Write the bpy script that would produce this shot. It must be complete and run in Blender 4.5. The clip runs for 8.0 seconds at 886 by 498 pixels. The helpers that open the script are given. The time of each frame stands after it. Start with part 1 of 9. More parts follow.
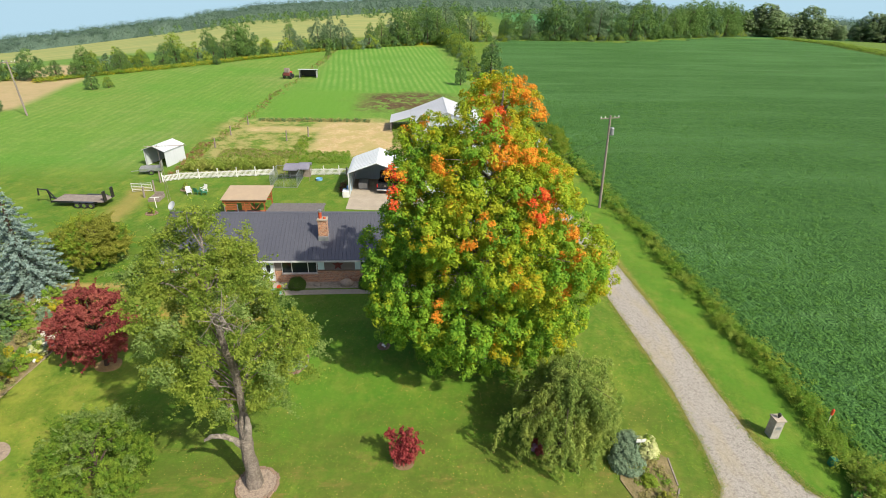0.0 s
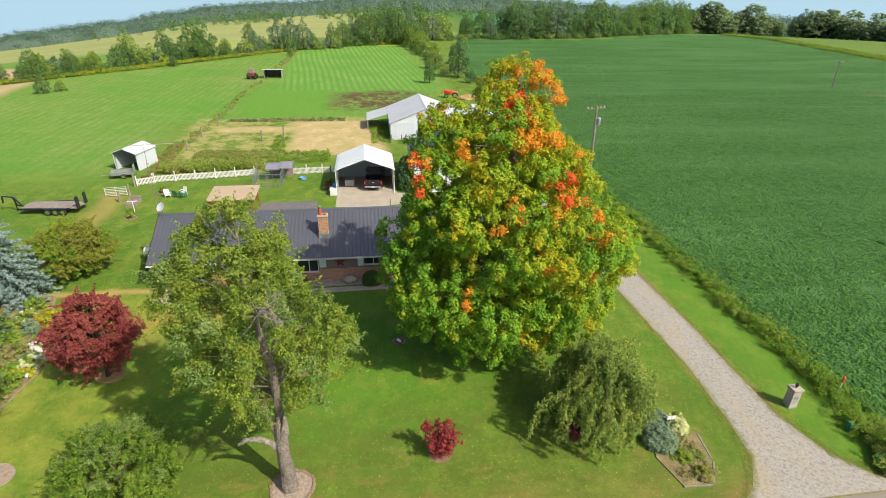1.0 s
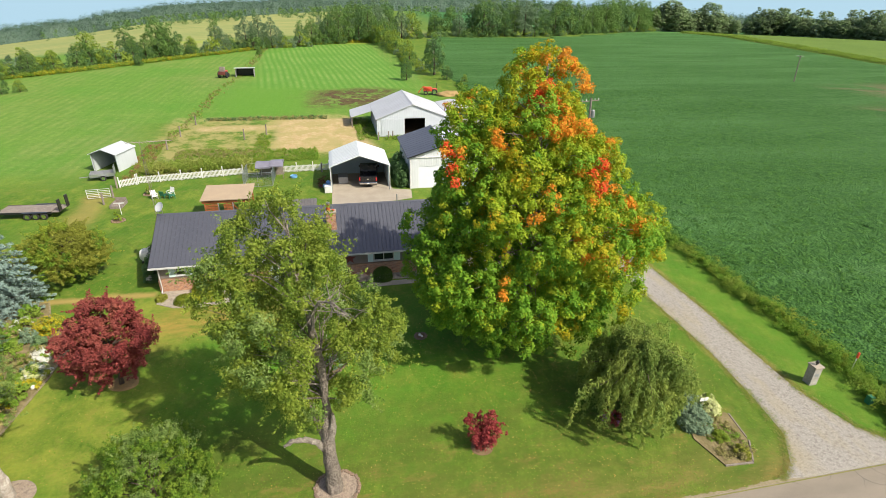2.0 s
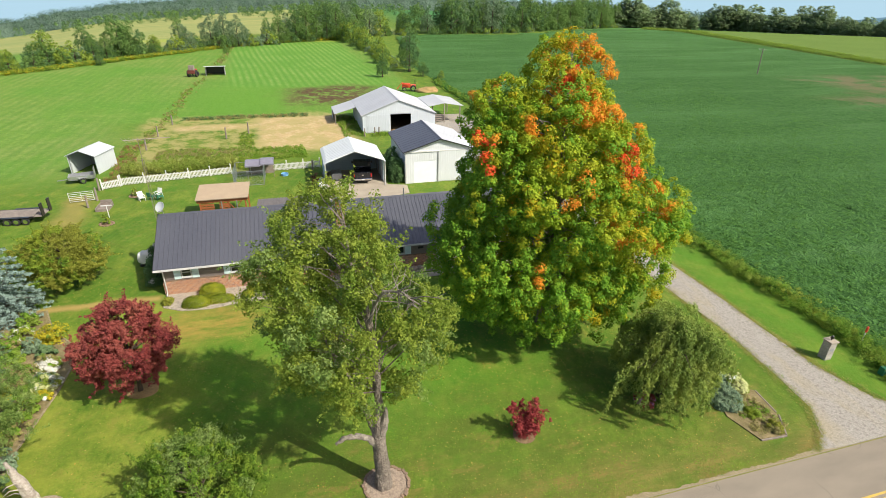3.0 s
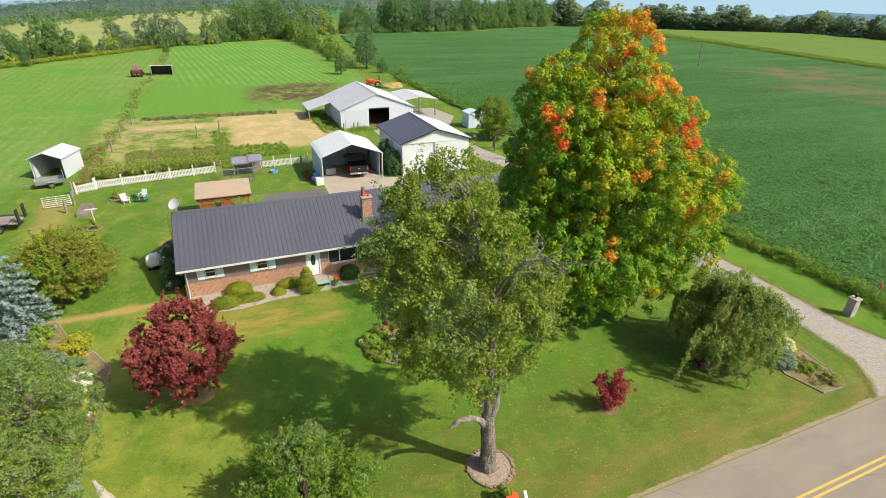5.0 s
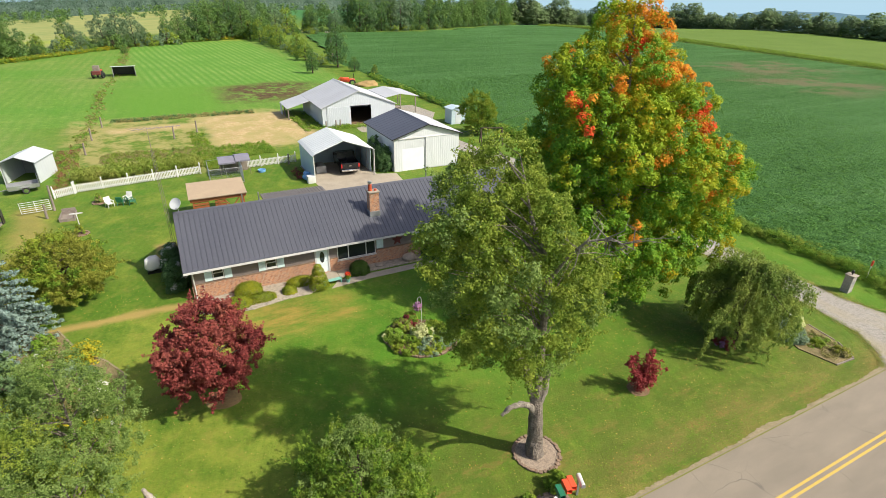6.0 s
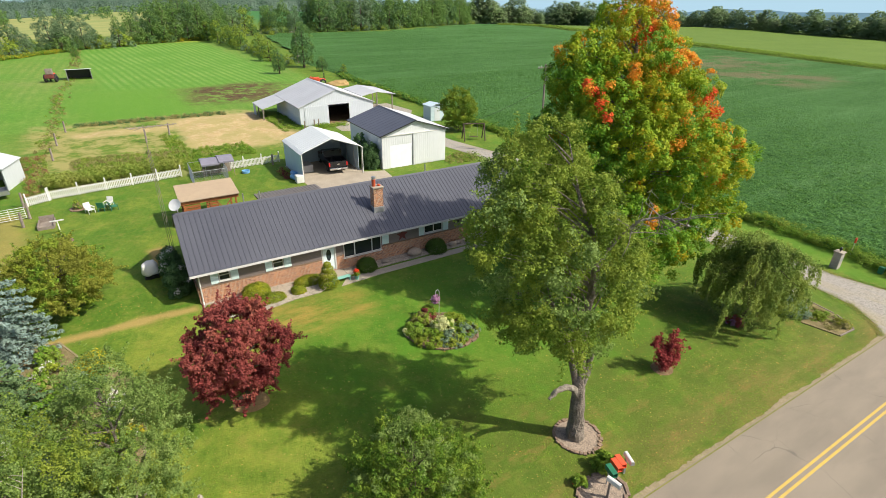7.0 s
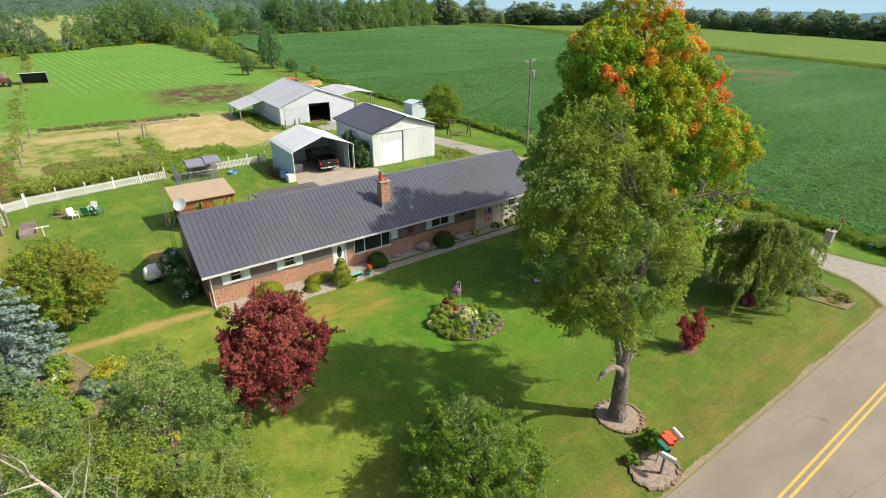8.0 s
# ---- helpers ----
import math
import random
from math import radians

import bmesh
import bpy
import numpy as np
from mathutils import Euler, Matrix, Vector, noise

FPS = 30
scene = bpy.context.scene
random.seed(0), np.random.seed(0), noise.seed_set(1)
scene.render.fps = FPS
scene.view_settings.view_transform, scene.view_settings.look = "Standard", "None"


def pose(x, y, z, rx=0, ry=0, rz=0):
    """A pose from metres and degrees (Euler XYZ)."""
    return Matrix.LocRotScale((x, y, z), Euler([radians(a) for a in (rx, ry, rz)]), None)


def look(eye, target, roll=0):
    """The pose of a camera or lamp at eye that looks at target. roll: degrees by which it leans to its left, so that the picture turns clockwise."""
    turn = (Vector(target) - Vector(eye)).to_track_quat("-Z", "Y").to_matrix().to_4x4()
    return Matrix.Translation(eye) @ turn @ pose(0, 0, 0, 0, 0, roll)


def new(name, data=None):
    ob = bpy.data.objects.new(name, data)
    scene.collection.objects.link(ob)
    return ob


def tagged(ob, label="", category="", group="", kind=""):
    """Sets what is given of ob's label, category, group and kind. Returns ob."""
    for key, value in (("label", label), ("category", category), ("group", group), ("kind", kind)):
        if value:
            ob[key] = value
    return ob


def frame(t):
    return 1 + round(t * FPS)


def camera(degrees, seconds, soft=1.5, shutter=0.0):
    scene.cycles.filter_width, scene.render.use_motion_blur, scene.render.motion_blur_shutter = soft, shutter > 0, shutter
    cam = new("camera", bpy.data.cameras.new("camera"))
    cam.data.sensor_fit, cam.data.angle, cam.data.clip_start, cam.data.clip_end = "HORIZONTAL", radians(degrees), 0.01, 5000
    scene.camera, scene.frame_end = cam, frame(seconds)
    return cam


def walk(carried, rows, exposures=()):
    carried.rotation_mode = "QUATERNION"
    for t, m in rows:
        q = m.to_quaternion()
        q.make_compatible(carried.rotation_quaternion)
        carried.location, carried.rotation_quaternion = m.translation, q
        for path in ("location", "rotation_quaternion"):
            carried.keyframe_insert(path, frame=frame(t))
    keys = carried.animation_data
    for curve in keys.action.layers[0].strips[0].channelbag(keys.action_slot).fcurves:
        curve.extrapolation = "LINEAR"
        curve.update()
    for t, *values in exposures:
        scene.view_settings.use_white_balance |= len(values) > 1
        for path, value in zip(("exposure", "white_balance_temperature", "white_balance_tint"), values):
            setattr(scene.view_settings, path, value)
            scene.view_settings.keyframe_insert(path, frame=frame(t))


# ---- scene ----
cam = camera(81.8, 8.0, 0.65)
PATH = [
    (0, (-0.887, 2.159, 23.915), (0.273, 20.019, 14.989), 1.37),
    (0.5, (-2.677, 2.356, 23.425), (-0.800, 20.163, 14.516), 1.03),
    (1, (-4.506, 2.585, 22.988), (-1.921, 20.321, 14.115), 1.12),
    (1.5, (-6.327, 2.951, 22.620), (-3.140, 20.595, 13.757), 1.21),
    (3, (-11.676, 4.296, 21.648), (-6.735, 21.507, 12.740), 1.09),
    (3.5, (-13.402, 4.813, 21.292), (-7.918, 21.862, 12.389), 1.08),
    (4, (-15.082, 5.379, 20.937), (-9.075, 22.260, 12.051), 1.12),
    (4.5, (-16.780, 5.965, 20.573), (-10.264, 22.664, 11.702), 1.14),
    (5, (-18.444, 6.618, 20.239), (-11.447, 23.131, 11.388), 1.17),
    (6.5, (-23.092, 8.722, 19.276), (-14.303, 24.373, 10.455), 0.89),
    (7, (-24.579, 9.499, 18.990), (-15.201, 24.815, 10.188), 0.75),
    (7.5, (-26.050, 10.369, 18.653), (-16.130, 25.348, 9.865), 0.66),
    (8, (-27.513, 11.315, 18.278), (-17.026, 25.927, 9.532), 0.50),
]
walk(cam, [(t, look(eye, target, roll)) for t, eye, target, roll in PATH])

# ---- light ----
SUN_ELEV = radians(45)
SHADOW_DIR = Vector((-0.72, 0.69, 0)).normalized()
world = bpy.data.worlds.new("sky_world")
scene.world = world
world.use_nodes = True
wn = world.node_tree.nodes
wl = world.node_tree.links
sky = wn.new("ShaderNodeTexSky")
sky.sky_type = "NISHITA"
sky.sun_disc = False
sky.sun_elevation = SUN_ELEV
sky.sun_rotation = math.atan2(-SHADOW_DIR.x, -SHADOW_DIR.y)
sky.air_density, sky.dust_density, sky.ozone_density = 0.8, 3.0, 0.6
wn["Background"].inputs["Strength"].default_value = 0.122
wl.new(sky.outputs["Color"], wn["Background"].inputs["Color"])
sun_data = bpy.data.lights.new("sun", "SUN")
sun_data.energy, sun_data.angle, sun_data.color = 4.1, radians(0.6), (1.0, 0.93, 0.78)
sun = new("sun", sun_data)
sun_from = Vector((-SHADOW_DIR.x * math.cos(SUN_ELEV), -SHADOW_DIR.y * math.cos(SUN_ELEV), math.sin(SUN_ELEV)))
sun.matrix_world = look(sun_from * 300, (0, 0, 0))
scene.view_settings.exposure = 0.58


# ---- material helpers ----
def mat_new(name):
    m = bpy.data.materials.new(name)
    m.use_nodes = True
    nt = m.node_tree
    return m, nt, nt.nodes["Principled BSDF"]


def node(nt, kind, **values):
    n = nt.nodes.new(kind)
    for k, v in values.items():
        if k in n.inputs:
            n.inputs[k].default_value = v
    return n


def link(nt, a, b):
    nt.links.new(a, b)


def coords(nt, scale=(1, 1, 1)):
    """World position, scaled."""
    g = nt.nodes.new("ShaderNodeNewGeometry")
    mp = nt.nodes.new("ShaderNodeMapping")
    mp.inputs["Scale"].default_value = scale
    link(nt, g.outputs["Position"], mp.inputs["Vector"])
    return mp.outputs["Vector"]


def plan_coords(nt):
    """The place on the draft plan, with the stretch that fits it to the camera's view undone."""
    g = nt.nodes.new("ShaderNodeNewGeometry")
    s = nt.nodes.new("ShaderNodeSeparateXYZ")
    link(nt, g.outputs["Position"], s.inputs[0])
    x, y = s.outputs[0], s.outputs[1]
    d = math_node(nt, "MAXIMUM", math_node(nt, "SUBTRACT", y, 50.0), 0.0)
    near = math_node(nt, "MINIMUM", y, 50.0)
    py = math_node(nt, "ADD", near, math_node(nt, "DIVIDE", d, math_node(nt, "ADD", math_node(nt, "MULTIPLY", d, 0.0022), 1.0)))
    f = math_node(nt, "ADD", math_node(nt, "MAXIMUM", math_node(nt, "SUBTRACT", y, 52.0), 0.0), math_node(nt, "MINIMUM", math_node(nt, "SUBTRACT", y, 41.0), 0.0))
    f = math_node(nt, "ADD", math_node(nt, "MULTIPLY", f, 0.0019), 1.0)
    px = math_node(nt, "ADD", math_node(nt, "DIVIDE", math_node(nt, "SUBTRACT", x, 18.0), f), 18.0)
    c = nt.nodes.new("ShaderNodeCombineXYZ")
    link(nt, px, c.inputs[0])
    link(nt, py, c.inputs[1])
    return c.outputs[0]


def noise_fac(nt, vec, scale, detail=3.0, rough=0.55, lo=0.35, hi=0.65):
    n = node(nt, "ShaderNodeTexNoise", Scale=scale, Detail=detail, Roughness=rough)
    link(nt, vec, n.inputs["Vector"])
    r = nt.nodes.new("ShaderNodeMapRange")
    r.inputs["From Min"].default_value, r.inputs["From Max"].default_value = lo, hi
    link(nt, n.outputs["Fac"], r.inputs["Value"])
    return r.outputs["Result"]


def mix(nt, fac, a, b, blend="MIX"):
    m = nt.nodes.new("ShaderNodeMix")
    m.data_type, m.blend_type = "RGBA", blend
    for sock, v in ((m.inputs[0], fac), (m.inputs[6], a), (m.inputs[7], b)):
        if isinstance(v, (int, float)):
            sock.default_value = v
        elif isinstance(v, tuple):
            sock.default_value = (*v, 1)
        else:
            link(nt, v, sock)
    return m.outputs[2]


def math_node(nt, op, a, b=0.0, clamp=False):
    m = nt.nodes.new("ShaderNodeMath")
    m.operation, m.use_clamp = op, clamp
    for sock, v in ((m.inputs[0], a), (m.inputs[1], b)):
        if isinstance(v, (int, float)):
            sock.default_value = v
        else:
            link(nt, v, sock)
    return m.outputs[0]


def bump(nt, height, bsdf, strength=0.3, dist=0.02):
    b = nt.nodes.new("ShaderNodeBump")
    b.inputs["Strength"].default_value, b.inputs["Distance"].default_value = strength, dist
    link(nt, height, b.inputs["Height"])
    link(nt, b.outputs["Normal"], bsdf.inputs["Normal"])


def mottled(name, a, b, c=None, scale=2.0, fine=20.0, rough=0.8, metal=0.0, bump_amt=0.2, bump_dist=0.02):
    """A surface of colours a to b in stains, with c as fine grain."""
    m, nt, p = mat_new(name)
    v = coords(nt)
    col = mix(nt, noise_fac(nt, v, scale), a, b)
    f = noise_fac(nt, v, fine, 4, 0.6)
    if c:
        col = mix(nt, math_node(nt, "MULTIPLY", f, 0.6), col, c)
    link(nt, col, p.inputs["Base Color"])
    p.inputs["Roughness"].default_value, p.inputs["Metallic"].default_value = rough, metal
    if rough >= 0.85:
        p.inputs["Specular IOR Level"].default_value = 0.12
    if bump_amt:
        bump(nt, f, p, bump_amt, bump_dist)
    return m


def leaf_mat(name, a, b, c=None, transl=0.35, patch=0.5):
    """Leaves: a to b from leaf to leaf, c in patches."""
    m, nt, p = mat_new(name)
    g = nt.nodes.new("ShaderNodeNewGeometry")
    col = mix(nt, g.outputs["Random Per Island"], a, b)
    if c:
        col = mix(nt, noise_fac(nt, coords(nt), patch, 2, 0.5, 0.42, 0.68), col, c)
    link(nt, col, p.inputs["Base Color"])
    p.inputs["Roughness"].default_value = 0.6
    p.inputs["Specular IOR Level"].default_value = 0.12
    t = nt.nodes.new("ShaderNodeBsdfTranslucent")
    link(nt, col, t.inputs["Color"])
    mx = nt.nodes.new("ShaderNodeMixShader")
    mx.inputs[0].default_value = transl
    link(nt, p.outputs[0], mx.inputs[1])
    link(nt, t.outputs[0], mx.inputs[2])
    link(nt, mx.outputs[0], nt.nodes["Material Output"].inputs["Surface"])
    return m


def plain(name, col, rough=0.5, metal=0.0, vary=0.15):
    """A painted or coated surface with slight soiling."""
    dark = tuple(x * (1 - vary) for x in col)
    return mottled(name, col, dark, None, 1.3, 14.0, rough, metal, 0.05, 0.004)


def box_mask(nt, v, x0, x1, y0, y1, soft=0.6, wob=1.0, wob_scale=0.35):
    """1 inside the rectangle of the plan, with an uneven edge."""
    n = node(nt, "ShaderNodeTexNoise", Scale=wob_scale, Detail=3.0)
    link(nt, v, n.inputs["Vector"])
    sub = nt.nodes.new("ShaderNodeVectorMath")
    sub.operation = "SUBTRACT"
    link(nt, n.outputs["Color"], sub.inputs[0])
    sub.inputs[1].default_value = (0.5, 0.5, 0.5)
    sc = nt.nodes.new("ShaderNodeVectorMath")
    sc.operation = "SCALE"
    sc.inputs["Scale"].default_value = wob * 2
    link(nt, sub.outputs[0], sc.inputs[0])
    ad = nt.nodes.new("ShaderNodeVectorMath")
    link(nt, v, ad.inputs[0])
    link(nt, sc.outputs[0], ad.inputs[1])
    xyz = nt.nodes.new("ShaderNodeSeparateXYZ")
    link(nt, ad.outputs[0], xyz.inputs[0])
    out = None
    for sock, lo, hi in ((xyz.outputs[0], x0, x1), (xyz.outputs[1], y0, y1)):
        d = math_node(nt, "ABSOLUTE", math_node(nt, "SUBTRACT", sock, (lo + hi) / 2))
        r = nt.nodes.new("ShaderNodeMapRange")
        r.interpolation_type = "SMOOTHSTEP"
        r.inputs["From Min"].default_value, r.inputs["From Max"].default_value = (hi - lo) / 2 + soft, (hi - lo) / 2 - soft
        link(nt, d, r.inputs["Value"])
        out = r.outputs["Result"] if out is None else math_node(nt, "MULTIPLY", out, r.outputs["Result"])
    return out


def turned_coords(nt, v, degrees):
    t = nt.nodes.new("ShaderNodeMapping")
    t.inputs["Rotation"].default_value = (0, 0, radians(degrees))
    link(nt, v, t.inputs["Vector"])
    return t.outputs["Vector"]


def wave_fac(nt, v, period, axis="X", distort=0.6, dscale=0.4):
    w = node(nt, "ShaderNodeTexWave", Scale=math.pi / (10 * period) * 2, Distortion=distort, Detail=2.0)
    w.inputs["Detail Scale"].default_value = dscale
    w.bands_direction = axis
    link(nt, v, w.inputs["Vector"])
    return w.outputs["Fac"]


# ---- materials ----
def ground_material():
    m, nt, p = mat_new("grass_ground")
    v = plan_coords(nt)
    fine = noise_fac(nt, v, 9.0, 5, 0.7, 0.3, 0.7)
    mid = noise_fac(nt, v, 0.7, 4, 0.6, 0.35, 0.68)
    big = noise_fac(nt, v, 0.09, 3, 0.5)
    tuft = noise_fac(nt, v, 2.6, 4, 0.65, 0.36, 0.64)
    lawn = mix(nt, mid, (0.055, 0.150, 0.009), (0.088, 0.195, 0.012))
    lawn = mix(nt, math_node(nt, "MULTIPLY", big, 0.5), lawn, (0.105, 0.195, 0.018))
    lawn = mix(nt, math_node(nt, "MULTIPLY", tuft, 0.45), lawn, (0.110, 0.225, 0.018))
    lawn = mix(nt, math_node(nt, "MULTIPLY", fine, 0.6), lawn, (0.036, 0.085, 0.006))
    lawn = mix(nt, math_node(nt, "MULTIPLY", noise_fac(nt, v, 4.5, 5, 0.75, 0.54, 0.68), 0.55), lawn, (0.165, 0.255, 0.030))
    lawn = mix(nt, math_node(nt, "MULTIPLY", noise_fac(nt, v, 1.3, 5, 0.7, 0.54, 0.68), 0.45), lawn, (0.036, 0.100, 0.008))
    lawn = mix(nt, math_node(nt, "MULTIPLY", noise_fac(nt, v, 0.16, 5, 0.7, 0.44, 0.66), 0.40), lawn, (0.135, 0.215, 0.022))
    lawn = mix(nt, math_node(nt, "MULTIPLY", noise_fac(nt, v, 0.28, 6, 0.8, 0.55, 0.70), 0.5), lawn, (0.24, 0.215, 0.05))
    grain = node(nt, "ShaderNodeTexNoise", Scale=7.0, Detail=2.5, Roughness=0.7)
    link(nt, v, grain.inputs["Vector"])
    speck = math_node(nt, "MULTIPLY", math_node(nt, "SUBTRACT", grain.outputs["Fac"], 0.47), 9.0, True)
    lawn = mix(nt, math_node(nt, "MULTIPLY", speck, 0.38), lawn, (0.030, 0.082, 0.005))
    lawn = mix(nt, math_node(nt, "MULTIPLY", noise_fac(nt, v, 2.2, 6, 0.8, 0.55, 0.68), 0.45), lawn, (0.185, 0.265, 0.035))
    lawn = mix(nt, math_node(nt, "MULTIPLY", noise_fac(nt, v, 0.13, 6, 0.72, 0.42, 0.64), 0.34), lawn, (0.235, 0.245, 0.035))
    lawn = mix(nt, math_node(nt, "MULTIPLY", noise_fac(nt, coords(nt, (1, 0.4, 1)), 0.5, 6, 0.75, 0.50, 0.66), 0.4), lawn, (0.045, 0.125, 0.008))
    lawn = mix(nt, 0.09, lawn, (0.26, 0.36, 0.045))
    lawn = mix(nt, math_node(nt, "MULTIPLY", noise_fac(nt, coords(nt, (1, 0.55, 1)), 0.42, 6, 0.72, 0.50, 0.62), 0.42), lawn, (0.30, 0.34, 0.05))
    lawn = mix(nt, math_node(nt, "MULTIPLY", noise_fac(nt, turned_coords(nt, v, 35), 0.30, 6, 0.7, 0.50, 0.64), 0.45), lawn, (0.060, 0.185, 0.010))
    blade = noise_fac(nt, v, 5.5, 6, 0.85, 0.28, 0.72)
    lawn = mix(nt, math_node(nt, "MULTIPLY", math_node(nt, "SUBTRACT", 1.0, blade), 0.55), lawn, (0.020, 0.060, 0.004))
    mown = wave_fac(nt, turned_coords(nt, v, 24), 1.1, "X", 1.5, 0.2)
    lawn = mix(nt, math_node(nt, "MULTIPLY", mown, 0.07), lawn, (0.15, 0.30, 0.03))
    west = math_node(nt, "MULTIPLY", box_mask(nt, v, -33, -21, 16, 41, 3, 5, 0.12), noise_fac(nt, v, 0.3, 5, 0.7, 0.36, 0.6))
    lawn = mix(nt, math_node(nt, "MULTIPLY", west, 0.55), lawn, (0.31, 0.32, 0.05))
    worn_out = noise_fac(nt, turned_coords(nt, v, -20), 0.85, 5, 0.7, 0.52, 0.66)
    lawn = mix(nt, math_node(nt, "MULTIPLY", worn_out, 0.40), lawn, (0.225, 0.205, 0.045))
    mead = math_node(nt, "MULTIPLY", box_mask(nt, v, -21, 4, 24, 40, 3, 4, 0.2), noise_fac(nt, v, 0.4, 5, 0.7, 0.30, 0.62))
    lawn = mix(nt, math_node(nt, "MULTIPLY", mead, 0.55), lawn, (0.075, 0.215, 0.014))
    side = math_node(nt, "MULTIPLY", box_mask(nt, v, 20.3, 25, 19.5, 70, 0.6, 0.6, 0.3), noise_fac(nt, v, 0.5, 5, 0.7, 0.30, 0.60))
    lawn = mix(nt, math_node(nt, "MULTIPLY", side, 0.7), lawn, (0.080, 0.190, 0.014))
    # dry patches along the verge and in front of the beds
    dry = math_node(nt, "MULTIPLY", noise_fac(nt, coords(nt, (0.35, 1, 1)), 0.7, 5, 0.7, 0.36, 0.62), 0.85)
    verge = box_mask(nt, v, -45, 17, 16.8, 20.2, 1.5, 1.0)
    front = box_mask(nt, v, -23.0, -13.6, 36.2, 40.4, 1.6, 1.4)
    col = mix(nt, math_node(nt, "MULTIPLY", dry, verge), lawn, (0.24, 0.175, 0.055))
    col = mix(nt, math_node(nt, "MULTIPLY", dry, front), col, (0.37, 0.235, 0.06))
    # darker olive and rusty patches on the lawn towards the road
    near = math_node(nt, "MULTIPLY", box_mask(nt, v, -21, 15, 17, 27.0, 3.0, 3.0, 0.2), noise_fac(nt, coords(nt, (0.5, 1, 1)), 0.5, 6, 0.75, 0.34, 0.60))
    col = mix(nt, math_node(nt, "MULTIPLY", near, 0.80), col, (0.082, 0.112, 0.016))
    rusty = math_node(nt, "MULTIPLY", box_mask(nt, v, -26, 15, 17, 24.0, 2.0, 2.0, 0.2), noise_fac(nt, coords(nt, (0.45, 1, 1)), 0.8, 6, 0.75, 0.53, 0.66))
    col = mix(nt, math_node(nt, "MULTIPLY", rusty, 0.65), col, (0.215, 0.150, 0.045))
    # hay meadow behind, paler, with cut swathes
    hay = mix(nt, noise_fac(nt, v, 0.16, 4, 0.6), (0.115, 0.25, 0.026), (0.175, 0.295, 0.042))
    hay = mix(nt, math_node(nt, "MULTIPLY", fine, 0.35), hay, (0.08, 0.16, 0.02))
    hay = mix(nt, math_node(nt, "MULTIPLY", noise_fac(nt, v, 0.6, 6, 0.8, 0.42, 0.62), 0.5), hay, (0.075, 0.185, 0.016))
    hay = mix(nt, math_node(nt, "MULTIPLY", noise_fac(nt, coords(nt, (1, 0.35, 1)), 0.5, 5, 0.7, 0.4, 0.65), 0.5), hay, (0.085, 0.19, 0.02))
    turned = nt.nodes.new("ShaderNodeMapping")
    turned.inputs["Rotation"].default_value = (0, 0, radians(-6))
    turned.inputs["Scale"].default_value = (1, 0.05, 1)
    link(nt, v, turned.inputs["Vector"])
    sw = noise_fac(nt, turned.outputs["Vector"], 0.34, 4, 0.6, 0.40, 0.62)
    hay = mix(nt, math_node(nt, "MULTIPLY", sw, 0.55), hay, (0.20, 0.27, 0.06))
    hay = mix(nt, math_node(nt, "MULTIPLY", noise_fac(nt, turned.outputs["Vector"], 1.1, 5, 0.75, 0.47, 0.64), 0.5), hay, (0.080, 0.19, 0.018))
    hay = mix(nt, math_node(nt, "MULTIPLY", noise_fac(nt, v, 0.04, 5, 0.65, 0.48, 0.64), 0.7), hay, (0.20, 0.235, 0.07))
    hay = mix(nt, math_node(nt, "MULTIPLY", noise_fac(nt, coords(nt, (1, 0.45, 1)), 0.028, 5, 0.6, 0.46, 0.62), 0.40), hay, (0.24, 0.24, 0.07))
    swath = math_node(nt, "MULTIPLY", wave_fac(nt, turned_coords(nt, v, 8), 3.3, "X", 4.0, 0.12), noise_fac(nt, v, 0.05, 5, 0.7, 0.30, 0.62))
    hay = mix(nt, math_node(nt, "MULTIPLY", swath, 0.75), hay, (0.085, 0.20, 0.020))
    hay = mix(nt, math_node(nt, "MULTIPLY", noise_fac(nt, v, 0.33, 6, 0.8, 0.46, 0.64), 0.45), hay, (0.070, 0.180, 0.016))
    hay = mix(nt, math_node(nt, "MULTIPLY", noise_fac(nt, coords(nt, (0.6, 1, 1)), 0.045, 5, 0.65, 0.48, 0.64), 0.6), hay, (0.075, 0.21, 0.018))
    stub = noise_fac(nt, coords(nt, (1, 0.5, 1)), 0.9, 8, 0.85, 0.40, 0.60)
    hay = mix(nt, math_node(nt, "MULTIPLY", math_node(nt, "SUBTRACT", 1.0, stub), 0.42), hay, (0.060, 0.150, 0.014))
    hay = mix(nt, math_node(nt, "MULTIPLY", noise_fac(nt, v, 1.6, 8, 0.85, 0.52, 0.64), 0.5), hay, (0.25, 0.34, 0.075))
    meadow = math_node(nt, "MAXIMUM", box_mask(nt, v, -400, -35, 74, 210, 6, 3, 0.05), box_mask(nt, v, -60, 18, 101, 212, 1.5, 1.0, 0.2))
    col = mix(nt, meadow, col, hay)
    # striped plot
    rows = math_node(nt, "MULTIPLY", wave_fac(nt, turned_coords(nt, v, -4), 3.1, "X", 3.2, 0.18), noise_fac(nt, v, 0.11, 5, 0.7, 0.28, 0.62))
    stripe = mix(nt, rows, (0.085, 0.225, 0.022), (0.205, 0.315, 0.07))
    stripe = mix(nt, math_node(nt, "MULTIPLY", noise_fac(nt, v, 1.4, 8, 0.85, 0.40, 0.60), 0.6), stripe, (0.075, 0.17, 0.02))
    col = mix(nt, box_mask(nt, v, -21, 13.5, 128, 201, 2.0, 1.2, 0.15), col, stripe)
    lush = mix(nt, math_node(nt, "MULTIPLY", math_node(nt, "ADD", fine, tuft), 0.5), (0.07, 0.19, 0.012), (0.12, 0.25, 0.03))
